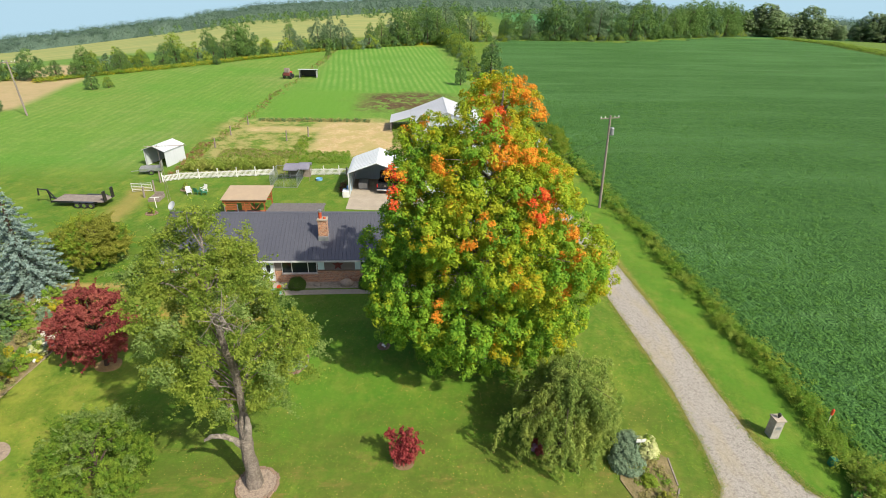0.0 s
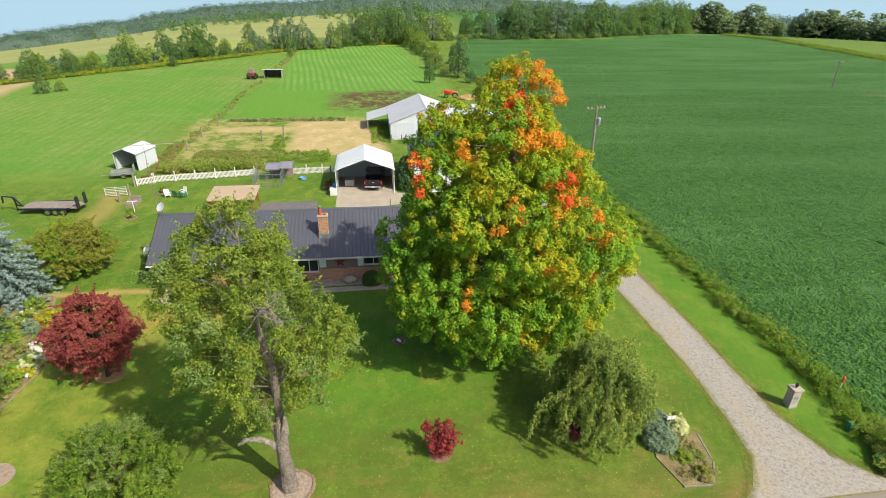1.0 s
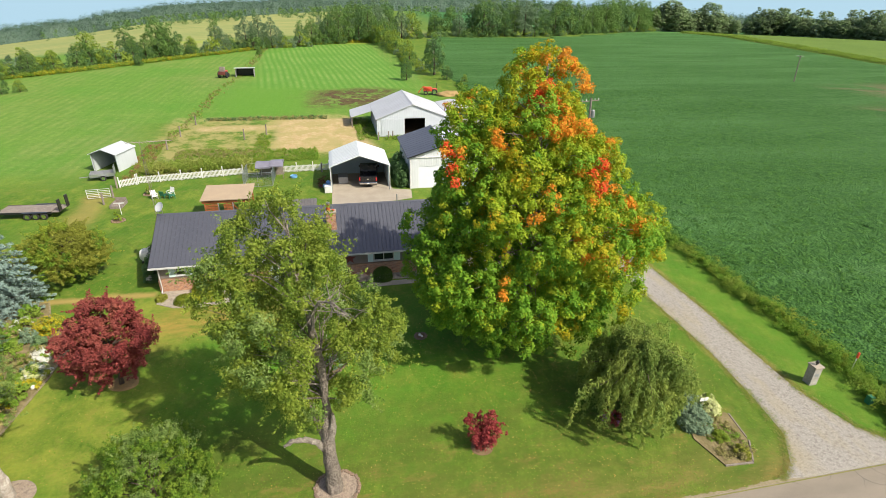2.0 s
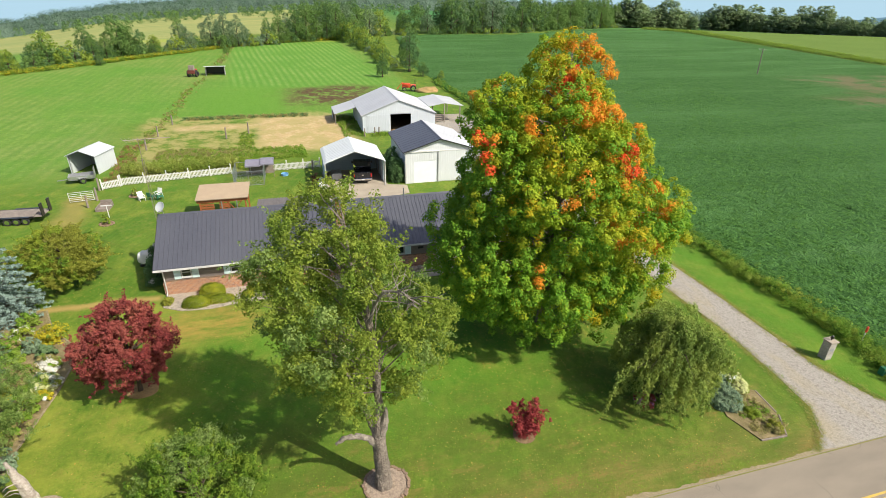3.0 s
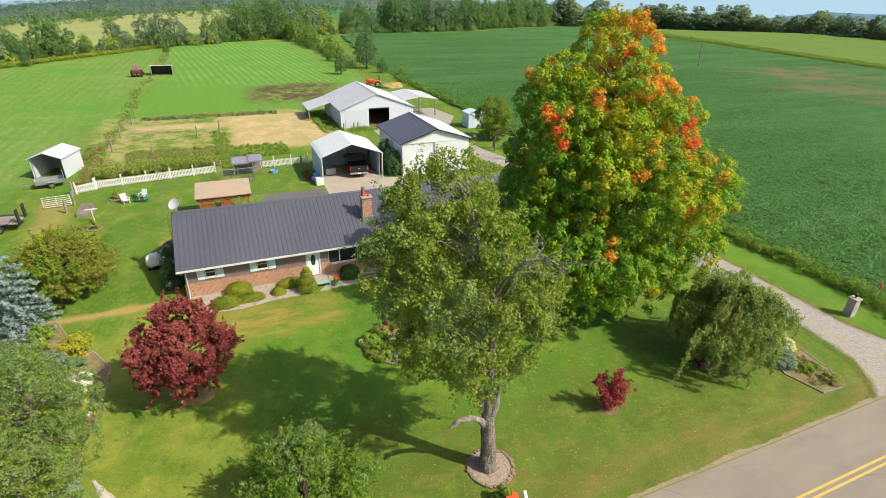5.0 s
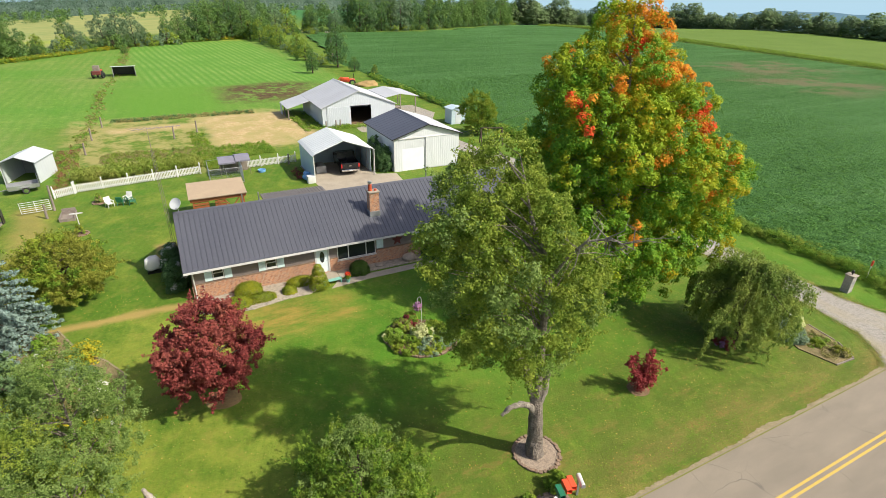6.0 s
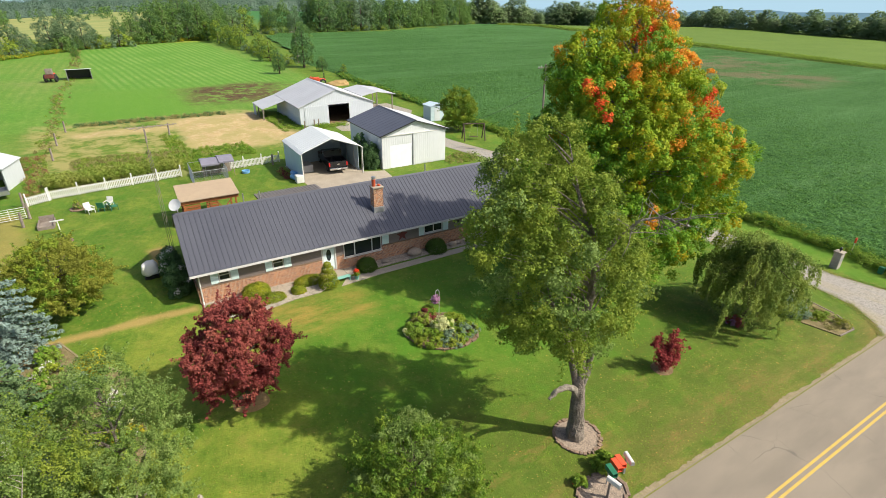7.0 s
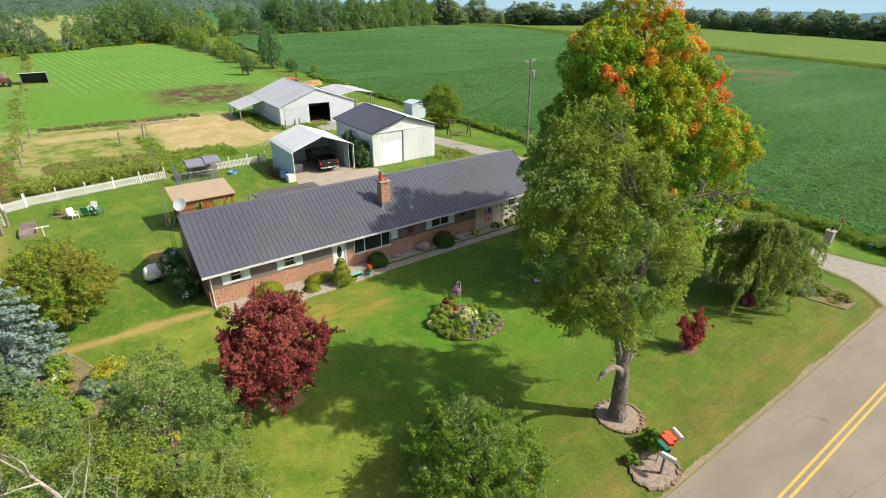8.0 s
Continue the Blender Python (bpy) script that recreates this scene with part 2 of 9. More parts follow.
    col = mix(nt, math_node(nt, "MULTIPLY", box_mask(nt, v, -26, -10, 104, 130, 3.5, 3.0, 0.15), 0.75), col, lush)
    # turned earth and bare dirt
    soil = mix(nt, noise_fac(nt, v, 1.4, 5, 0.7), (0.048, 0.024, 0.016), (0.12, 0.085, 0.032))
    col = mix(nt, math_node(nt, "MULTIPLY", box_mask(nt, v, -9, 8.5, 110, 127, 4.0, 7.0, 0.13), noise_fac(nt, v, 0.30, 6, 0.8, 0.43, 0.50)), col, soil)
    dirt = mix(nt, noise_fac(nt, v, 0.5, 5, 0.65), (0.46, 0.33, 0.17), (0.37, 0.27, 0.13))
    dirt = mix(nt, math_node(nt, "MULTIPLY", noise_fac(nt, v, 1.6, 6, 0.8, 0.48, 0.62), 0.5), dirt, (0.56, 0.47, 0.29))
    dirt = mix(nt, math_node(nt, "MULTIPLY", noise_fac(nt, v, 0.22, 3, 0.6, 0.55, 0.72), 0.8), dirt, (0.20, 0.23, 0.05))
    bare = math_node(nt, "MAXIMUM", box_mask(nt, v, -15.8, -1.2, 82.5, 101.5, 1.6, 2.6, 0.14), box_mask(nt, v, -28, -15, 95, 98, 1.2, 1.2, 0.2))
    col = mix(nt, bare, col, dirt)
    # weedy garden behind the fence
    weed = mix(nt, noise_fac(nt, v, 0.8, 4, 0.65), (0.26, 0.25, 0.09), (0.11, 0.16, 0.03))
    col = mix(nt, box_mask(nt, v, -33, -16.5, 73.2, 80, 0.8, 0.8, 0.3), col, weed)
    rough = math_node(nt, "MULTIPLY", box_mask(nt, v, -33, -2, 80, 104, 1.5, 2.0, 0.2), noise_fac(nt, v, 0.35, 5, 0.7, 0.42, 0.56))
    col = mix(nt, math_node(nt, "MULTIPLY", rough, 0.80), col, (0.32, 0.275, 0.105))
    # worn tracks
    worn = mix(nt, mid, (0.40, 0.26, 0.10), (0.31, 0.235, 0.075))
    t1 = box_mask(nt, v, -33, -23.4, 42.75, 43.45, 0.28, 0.5, 0.5)
    t2 = box_mask(nt, v, -36.2, -33.6, 54, 68, 0.9, 0.8, 0.3)
    track = math_node(nt, "MAXIMUM", t1, math_node(nt, "MULTIPLY", t2, 0.6))
    track = math_node(nt, "MAXIMUM", track, box_mask(nt, v, -25.5, -23.9, 50.4, 54.6, 0.4, 0.5, 0.5))
    track = math_node(nt, "MAXIMUM", track, math_node(nt, "MULTIPLY", box_mask(nt, v, 16.4, 20.1, 19, 58, 0.3, 0.4, 0.6), 0.5))
    col = mix(nt, math_node(nt, "MULTIPLY", track, math_node(nt, "ADD", 0.65, math_node(nt, "MULTIPLY", mid, 0.35))), col, worn)
    # pale fields far away
    tan = mix(nt, noise_fac(nt, v, 0.3, 5, 0.7), (0.37, 0.28, 0.15), (0.30, 0.25, 0.12))
    col = mix(nt, box_mask(nt, v, -92, -75, 108, 156, 2, 2, 0.05), col, tan)
    straw = mix(nt, noise_fac(nt, coords(nt, (0.4, 1, 1)), 0.03, 5, 0.65), (0.30, 0.295, 0.10), (0.20, 0.25, 0.075))
    col = mix(nt, math_node(nt, "MAXIMUM", box_mask(nt, v, -420, -35, 192, 700, 8, 8, 0.02), box_mask(nt, v, -420, 40, 224, 700, 5, 6, 0.02)), col, straw)
    beans = mix(nt, noise_fac(nt, v, 0.05, 4, 0.6), (0.035, 0.135, 0.035), (0.055, 0.17, 0.045))
    col = mix(nt, box_mask(nt, v, 60, 420, 262, 560, 10, 14, 0.01), col, beans)
    gold = mix(nt, mid, (0.30, 0.34, 0.04), (0.20, 0.27, 0.04))
    col = mix(nt, math_node(nt, "MULTIPLY", box_mask(nt, v, -60, 14, 203, 214, 2, 3, 0.1), 0.8), col, gold)
    link(nt, col, p.inputs["Base Color"])
    p.inputs["Roughness"].default_value = 0.9
    p.inputs["Specular IOR Level"].default_value = 0.2
    bump(nt, math_node(nt, "ADD", fine, math_node(nt, "MULTIPLY", mid, 1.5)), p, 0.5, 0.06)
    return m


M_GROUND = ground_material()


def asphalt_material():
    m, nt, p = mat_new("worn_asphalt")
    v = coords(nt)
    col = mix(nt, noise_fac(nt, coords(nt, (0.3, 1, 1)), 0.6, 4, 0.6), (0.275, 0.235, 0.182), (0.215, 0.185, 0.145))
    col = mix(nt, math_node(nt, "MULTIPLY", noise_fac(nt, v, 30, 3, 0.6), 0.35), col, (0.115, 0.105, 0.095))
    dn = node(nt, "ShaderNodeTexNoise", Scale=0.8, Detail=4.0)
    link(nt, v, dn.inputs["Vector"])
    vo = node(nt, "ShaderNodeTexVoronoi", Scale=0.28)
    vo.feature = "DISTANCE_TO_EDGE"
    link(nt, mix(nt, 0.55, v, dn.outputs["Color"], "ADD"), vo.inputs["Vector"])
    crack = math_node(nt, "MULTIPLY", math_node(nt, "LESS_THAN", vo.outputs["Distance"], 0.004), noise_fac(nt, v, 0.3, 3, 0.6, 0.45, 0.6))
    col = mix(nt, math_node(nt, "MULTIPLY", crack, 0.6), col, (0.08, 0.075, 0.07))
    link(nt, col, p.inputs["Base Color"])
    p.inputs["Roughness"].default_value = 0.85
    p.inputs["Specular IOR Level"].default_value = 0.15
    bump(nt, noise_fac(nt, v, 40, 2), p, 0.2, 0.01)
    return m


M_ASPHALT = asphalt_material()
M_LINE = mottled("yellow_road_paint", (0.62, 0.40, 0.035), (0.50, 0.33, 0.05), (0.35, 0.28, 0.12), 3, 25, 0.7)


def gravel_material(name, a, b, dark, grass_amt=0.4):
    m, nt, p = mat_new(name)
    v = coords(nt)
    vo = node(nt, "ShaderNodeTexVoronoi", Scale=26.0)
    link(nt, v, vo.inputs["Vector"])
    sep = nt.nodes.new("ShaderNodeSeparateColor")
    link(nt, vo.outputs["Color"], sep.inputs[0])
    col = mix(nt, sep.outputs[0], a, b)
    col = mix(nt, math_node(nt, "MULTIPLY", noise_fac(nt, v, 5, 4, 0.7, 0.5, 0.62), 0.6), col, dark)
    col = mix(nt, math_node(nt, "MULTIPLY", noise_fac(nt, coords(nt, (1, 0.3, 1)), 0.55, 3, 0.6, 0.5, 0.7), grass_amt), col, (0.33, 0.27, 0.14))
    link(nt, col, p.inputs["Base Color"])
    p.inputs["Roughness"].default_value = 0.9
    bump(nt, vo.outputs["Distance"], p, 0.6, 0.04)
    return m


M_GRAVEL = gravel_material("driveway_gravel", (0.37, 0.345, 0.305), (0.24, 0.22, 0.192), (0.15, 0.132, 0.112))
M_RIVER = gravel_material("bed_stone", (0.45, 0.395, 0.32), (0.25, 0.215, 0.175), (0.14, 0.115, 0.095), 0.1)
M_RING = gravel_material("ring_gravel", (0.36, 0.285, 0.22), (0.24, 0.185, 0.14), (0.12, 0.095, 0.075), 0.14)
M_SAND = mottled("sandy_road_edge", (0.33, 0.27, 0.185), (0.25, 0.205, 0.125), (0.17, 0.15, 0.08), 1.4, 9, 0.9)
M_MOSS = mottled("mossy_road_edge", (0.17, 0.18, 0.04), (0.24, 0.21, 0.08), (0.10, 0.11, 0.03), 1.6, 9, 0.95)
M_BARE = mottled("bare_tan_soil", (0.40, 0.27, 0.12), (0.30, 0.21, 0.09), (0.2, 0.15, 0.07), 1.2, 9, 0.9)
M_CONCRETE = mottled("concrete", (0.40, 0.35, 0.28), (0.33, 0.285, 0.23), (0.25, 0.22, 0.18), 0.8, 12, 0.85)
M_MULCH = mottled("bark_mulch", (0.20, 0.13, 0.075), (0.12, 0.075, 0.045), (0.28, 0.2, 0.12), 2, 14, 0.9, 0, 0.6, 0.04)
M_DRYMULCH = mottled("dry_straw_mulch", (0.30, 0.23, 0.13), (0.19, 0.15, 0.08), (0.12, 0.12, 0.04), 1.6, 10, 0.9, 0, 0.6, 0.05)
M_EDGE_STONE = mottled("edging_stone", (0.30, 0.205, 0.14), (0.21, 0.155, 0.12), (0.12, 0.09, 0.07), 3, 12, 0.85)
M_BOULDER = mottled("fieldstone", (0.42, 0.34, 0.25), (0.33, 0.27, 0.22), (0.2, 0.17, 0.14), 2, 9, 0.85, 0, 0.4, 0.03)


def brick_material():
    m, nt, p = mat_new("red_brown_brick")
    g = nt.nodes.new("ShaderNodeNewGeometry")
    sep = nt.nodes.new("ShaderNodeSeparateXYZ")
    link(nt, g.outputs["Position"], sep.inputs[0])
    cmb = nt.nodes.new("ShaderNodeCombineXYZ")
    link(nt, math_node(nt, "ADD", sep.outputs[0], sep.outputs[1]), cmb.inputs[0])
    link(nt, sep.outputs[2], cmb.inputs[1])
    br = nt.nodes.new("ShaderNodeTexBrick")
    br.inputs["Color1"].default_value = (0.46, 0.165, 0.055, 1)
    br.inputs["Color2"].default_value = (0.13, 0.055, 0.042, 1)
    br.inputs["Mortar"].default_value = (0.52, 0.44, 0.35, 1)
    br.inputs["Scale"].default_value = 1.0
    br.inputs["Mortar Size"].default_value = 0.012
    br.inputs["Brick Width"].default_value, br.inputs["Row Height"].default_value = 0.215, 0.075
    br.inputs["Bias"].default_value = -0.1
    link(nt, cmb.outputs[0], br.inputs["Vector"])
    col = mix(nt, math_node(nt, "MULTIPLY", noise_fac(nt, cmb.outputs[0], 4.5, 3, 0.6, 0.45, 0.6), 0.4), br.outputs["Color"], (0.58, 0.30, 0.16))
    col = mix(nt, math_node(nt, "MULTIPLY", noise_fac(nt, cmb.outputs[0], 6.5, 4, 0.7, 0.52, 0.62), 0.75), col, (0.13, 0.052, 0.035))
    link(nt, col, p.inputs["Base Color"])
    p.inputs["Roughness"].default_value = 0.85
    bump(nt, math_node(nt, "SUBTRACT", 1.0, br.outputs["Fac"]), p, 0.5, 0.01)
    return m


M_BRICK = brick_material()


def siding_material(name, col, pitch=0.12, axis=2):
    m, nt, p = mat_new(name)
    v = coords(nt)
    c = mix(nt, noise_fac(nt, v, 0.4), col, tuple(x * 0.94 for x in col))
    c = mix(nt, math_node(nt, "MULTIPLY", noise_fac(nt, coords(nt, (3, 3, 0.35)), 1.5, 4, 0.6, 0.5, 0.75), 0.22), c, tuple(x * 0.7 for x in col))
    link(nt, c, p.inputs["Base Color"])
    p.inputs["Roughness"].default_value = 0.55
    g = nt.nodes.new("ShaderNodeSeparateXYZ")
    link(nt, v, g.inputs[0])
    saw = math_node(nt, "FRACT", math_node(nt, "DIVIDE", g.outputs[axis], pitch))
    bump(nt, saw, p, 0.8, 0.02)
    return m


M_SIDING = siding_material("taupe_siding", (0.20, 0.165, 0.155))
M_SIDING_LIGHT = siding_material("pale_vinyl_siding", (0.52, 0.46, 0.40))
M_WHITE = plain("white_paint", (0.60, 0.60, 0.59), 0.4)
M_DOOR_WHITE = plain("white_garage_door_paint", (0.70, 0.73, 0.78), 0.5, 0, 0.05)
M_TOWER = plain("dull_tower_steel", (0.25, 0.21, 0.185), 0.6, 0.3)
M_SHUTTER = plain("pale_aqua_shutter", (0.62, 0.76, 0.76), 0.45)
M_DOOR = plain("pale_blue_door_paint", (0.70, 0.80, 0.82), 0.35)
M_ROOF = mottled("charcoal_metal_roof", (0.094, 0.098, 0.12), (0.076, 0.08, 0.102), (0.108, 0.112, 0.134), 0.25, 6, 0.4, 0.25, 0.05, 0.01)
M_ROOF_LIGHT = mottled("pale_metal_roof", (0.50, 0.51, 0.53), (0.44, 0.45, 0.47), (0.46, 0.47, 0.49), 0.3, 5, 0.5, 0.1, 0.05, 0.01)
M_BARN = siding_material("galvanised_barn_sheet", (0.52, 0.56, 0.61), 0.3, 0)
M_CREAM = siding_material("white_ribbed_metal", (0.62, 0.645, 0.665), 0.3, 0)
M_CARPORT = siding_material("pale_blue_carport_sheet", (0.46, 0.57, 0.63), 0.25, 2)
M_CARPORT_ROOF = siding_material("white_carport_roof_sheet", (0.52, 0.555, 0.575), 0.25, 1)
M_SHELTER = siding_material("dull_white_shelter_sheet", (0.47, 0.51, 0.53), 0.3, 1)
# shade inside the buildings, put into the colour: near-black floor, grey inner sheet
M_DARK = plain("interior_shade", (0.03, 0.028, 0.026), 0.8)
M_INNER = plain("unlit_sheet_inside", (0.28, 0.28, 0.28), 0.7)
M_TRIM_DARK = plain("black_trim", (0.02, 0.02, 0.022), 0.4)
M_TIMBER_RED = mottled("cedar_stain", (0.36, 0.12, 0.035), (0.27, 0.085, 0.03), (0.18, 0.06, 0.02), 2, 18, 0.6)
M_TIMBER_GREY = mottled("weathered_timber", (0.30, 0.26, 0.22), (0.22, 0.185, 0.16), (0.13, 0.11, 0.10), 2, 16, 0.85)
M_PERGOLA_ROOF = mottled("tan_shingle", (0.40, 0.31, 0.21), (0.35, 0.27, 0.19), (0.30, 0.235, 0.17), 1.2, 20, 0.9)
M_DECK = mottled("dark_deck_boards", (0.13, 0.12, 0.12), (0.10, 0.09, 0.09), (0.18, 0.16, 0.15), 2, 15, 0.8)
M_STEEL = plain("galvanised_steel", (0.50, 0.51, 0.52), 0.35, 0.8)
M_BLACK = plain("black_paint", (0.018, 0.018, 0.02), 0.35)
M_RUBBER = plain("tyre_rubber", (0.02, 0.02, 0.02), 0.8)
M_CHROME = plain("chrome", (0.75, 0.75, 0.77), 0.15, 1.0)
M_TRUCK = plain("black_truck_paint", (0.014, 0.015, 0.018), 0.15)
M_RED = plain("red_paint", (0.55, 0.035, 0.02), 0.4)
M_REDLAMP = plain("red_lens", (0.5, 0.02, 0.02), 0.2)
M_ORANGE = plain("orange_plastic", (0.70, 0.09, 0.035), 0.45)
M_GREEN_P = plain("green_plastic", (0.02, 0.16, 0.085), 0.45)
M_BLUE = plain("blue_plastic", (0.16, 0.36, 0.62), 0.4)
M_TEAL = plain("teal_wood_paint", (0.20, 0.45, 0.38), 0.55)
M_TERRA = plain("clay_flue", (0.50, 0.085, 0.03), 0.7)
M_PLASTIC_W = plain("white_plastic", (0.68, 0.68, 0.66), 0.4)
M_GREYMETAL = plain("grey_metal", (0.33, 0.34, 0.36), 0.45, 0.5)
M_DISH = plain("chalky_dish_paint", (0.47, 0.49, 0.50), 0.5)
M_TARP = plain("grey_violet_tarp", (0.19, 0.185, 0.235), 0.7)
M_RUST = mottled("barn_red_wood", (0.17, 0.035, 0.03), (0.11, 0.03, 0.025), None, 2, 12, 0.7)
M_FLAG_R = plain("flag_red", (0.45, 0.03, 0.05), 0.8)
M_FLAG_W = plain("flag_white", (0.75, 0.72, 0.70), 0.8)
M_FLAG_B = plain("flag_blue", (0.05, 0.06, 0.17), 0.8)


def glass_material():
    m, nt, p = mat_new("window_glass")
    p.inputs["Base Color"].default_value = (0.02, 0.025, 0.028, 1)
    p.inputs["Roughness"].default_value = 0.06
    p.inputs["Specular IOR Level"].default_value = 0.7
    return m


M_GLASS = glass_material()
M_BARK = mottled("grey_bark", (0.36, 0.31, 0.26), (0.24, 0.205, 0.17), (0.11, 0.09, 0.075), 2.5, 11, 0.9, 0, 1.0, 0.08)
M_BARK_DARK = mottled("dark_bark", (0.10, 0.075, 0.055), (0.07, 0.05, 0.04), (0.14, 0.11, 0.09), 2.5, 14, 0.9, 0, 0.8, 0.05)
M_DEADWOOD = mottled("bleached_deadwood", (0.33, 0.295, 0.25), (0.23, 0.20, 0.17), (0.13, 0.11, 0.09), 3, 12, 0.9, 0, 0.8, 0.04)

M_BLEACHED = mottled("weathered_snag_wood", (0.50, 0.46, 0.41), (0.38, 0.34, 0.30), (0.20, 0.15, 0.12), 2.0, 9, 0.9, 0, 0.8, 0.04)
L_MAPLE_G = leaf_mat("maple_green_leaf", (0.175, 0.295, 0.018), (0.305, 0.415, 0.026), (0.40, 0.43, 0.028), 0.34, 0.8)
L_MAPLE_D = leaf_mat("maple_deep_green_leaf", (0.085, 0.215, 0.020), (0.180, 0.355, 0.028), (0.23, 0.38, 0.030), 0.34, 0.8)
L_MAPLE_Y = leaf_mat("maple_yellow_leaf", (0.33, 0.36, 0.018), (0.50, 0.38, 0.020), (0.27, 0.36, 0.02), 0.40)
L_MAPLE_O = leaf_mat("maple_orange_leaf", (0.672, 0.228, 0.024), (0.720, 0.348, 0.036), None, 0.35)
L_MAPLE_R = leaf_mat("maple_red_leaf", (0.713, 0.075, 0.029), (0.720, 0.149, 0.034), None, 0.35)
L_ASH = leaf_mat("grey_green_leaf", (0.110, 0.185, 0.024), (0.250, 0.335, 0.050), (0.31, 0.370, 0.058), 0.44, 1.1)
L_WEEP = leaf_mat("drooping_olive_leaf", (0.120, 0.200, 0.040), (0.285, 0.370, 0.084), (0.33, 0.390, 0.085), 0.42, 0.7)
L_JAP = leaf_mat("dark_red_leaf", (0.125, 0.030, 0.030), (0.34, 0.072, 0.066), (0.36, 0.105, 0.085), 0.38, 0.6)
L_JAP_PALE = leaf_mat("rosy_red_leaf", (0.22, 0.048, 0.046), (0.43, 0.115, 0.095), (0.38, 0.13, 0.09), 0.35, 0.9)
L_CRIMSON = leaf_mat("crimson_leaf", (0.20, 0.026, 0.030), (0.38, 0.075, 0.075), None, 0.35)
L_SHRUB = leaf_mat("shrub_leaf", (0.098, 0.195, 0.022), (0.215, 0.33, 0.038), (0.28, 0.33, 0.038), 0.35, 0.8)
L_SHRUBD = leaf_mat("shrub_leaf_dark", (0.060, 0.140, 0.016), (0.140, 0.240, 0.026), (0.24, 0.33, 0.04), 0.35, 1.6)
L_YG = leaf_mat("yellowing_leaf", (0.23, 0.26, 0.040), (0.37, 0.38, 0.065), (0.25, 0.27, 0.048), 0.5, 0.8)
L_SPRUCE = leaf_mat("blue_spruce_needles", (0.200, 0.290, 0.255), (0.330, 0.440, 0.405), (0.240, 0.325, 0.270), 0.35, 0.6)
L_CONIFER = leaf_mat("dark_conifer_needles", (0.085, 0.150, 0.065), (0.165, 0.250, 0.105), None, 0.25)
L_LIGHT = leaf_mat("silvery_green_leaf", (0.095, 0.170, 0.032), (0.235, 0.335, 0.085), (0.265, 0.355, 0.105), 0.42, 1.3)
# some distance haze put into these leaf colours: lightened, with added blue
L_WOOD_A = leaf_mat("woodland_leaf_green", (0.121, 0.226, 0.059), (0.178, 0.295, 0.078), (0.160, 0.251, 0.070), 0.45, 0.15)
L_WOOD_B = leaf_mat("woodland_leaf_grey", (0.147, 0.226, 0.117), (0.205, 0.295, 0.165), None, 0.45)
L_WOOD_C = leaf_mat("woodland_leaf_dark", (0.083, 0.170, 0.062), (0.134, 0.231, 0.086), None, 0.45)
L_WOOD_D = leaf_mat("woodland_leaf_yellow", (0.217, 0.313, 0.046), (0.294, 0.376, 0.062), None, 0.45)
# haze of the far woods painted in: paler, bluer greens
L_EASTWOOD = leaf_mat("east_wood_leaf_hazed", (0.185, 0.270, 0.125), (0.26, 0.36, 0.16), (0.23, 0.29, 0.15), 0.5, 0.1)
M_CANOPY = mottled("far_canopy_hazed", (0.085, 0.135, 0.095), (0.060, 0.105, 0.080), (0.105, 0.150, 0.105), 0.02, 0.25, 0.95, 0, 0.8, 2.0)
L_FARWOOD = leaf_mat("far_wood_leaf_hazed", (0.085, 0.150, 0.095), (0.120, 0.190, 0.125), None, 0.4)
L_SOY = leaf_mat("soybean_leaf", (0.070, 0.178, 0.036), (0.128, 0.280, 0.056), (0.095, 0.222, 0.046), 0.35, 0.12)
L_WEED = leaf_mat("weed_leaf", (0.11, 0.245, 0.024), (0.235, 0.375, 0.044), (0.27, 0.34, 0.06), 0.4, 0.5)
L_CORNSTRIP = leaf_mat("corn_strip_leaf", (0.17, 0.28, 0.035), (0.25, 0.34, 0.05), None, 0.35)
L_GRASS = leaf_mat("lawn_blade", (0.085, 0.175, 0.014), (0.185, 0.275, 0.030), None, 0.2)
L_GRASSDRY = leaf_mat("dry_lawn_blade", (0.20, 0.22, 0.04), (0.36, 0.30, 0.09), None, 0.3)
L_STRAW = leaf_mat("dry_grass_blade", (0.34, 0.29, 0.12), (0.22, 0.22, 0.07), None, 0.3)
L_CORN = leaf_mat("corn_leaf", (0.17, 0.28, 0.035), (0.33, 0.39, 0.08), (0.34, 0.36, 0.09), 0.4, 0.5)
L_YUKKA = leaf_mat("gold_shrub_leaf", (0.32, 0.30, 0.02), (0.50, 0.42, 0.03), None, 0.3)
L_BOX = leaf_mat("clipped_yew_leaf", (0.098, 0.156, 0.016), (0.247, 0.286, 0.026), (0.312, 0.325, 0.026), 0.2, 1.2)
L_BOXD = leaf_mat("clipped_box_leaf", (0.046, 0.091, 0.016), (0.091, 0.156, 0.026), None, 0.2)
L_LAV = leaf_mat("grey_green_mound_leaf", (0.13, 0.20, 0.12), (0.23, 0.31, 0.19), None, 0.2)
L_PETAL_W = leaf_mat("white_petal", (0.62, 0.62, 0.55), (0.75, 0.74, 0.68), None, 0.25)
L_PETAL_L = leaf_mat("lime_flower_head", (0.45, 0.50, 0.19), (0.60, 0.60, 0.32), None, 0.25)
L_PETAL_P = leaf_mat("purple_petal", (0.30, 0.14, 0.26), (0.42, 0.22, 0.36), None, 0.25)
L_PETAL_R = leaf_mat("red_petal", (0.65, 0.03, 0.02), (0.75, 0.08, 0.03), None, 0.25)
L_FALLEN = leaf_mat("fallen_leaf", (0.42, 0.24, 0.05), (0.48, 0.36, 0.12), None, 0.1)


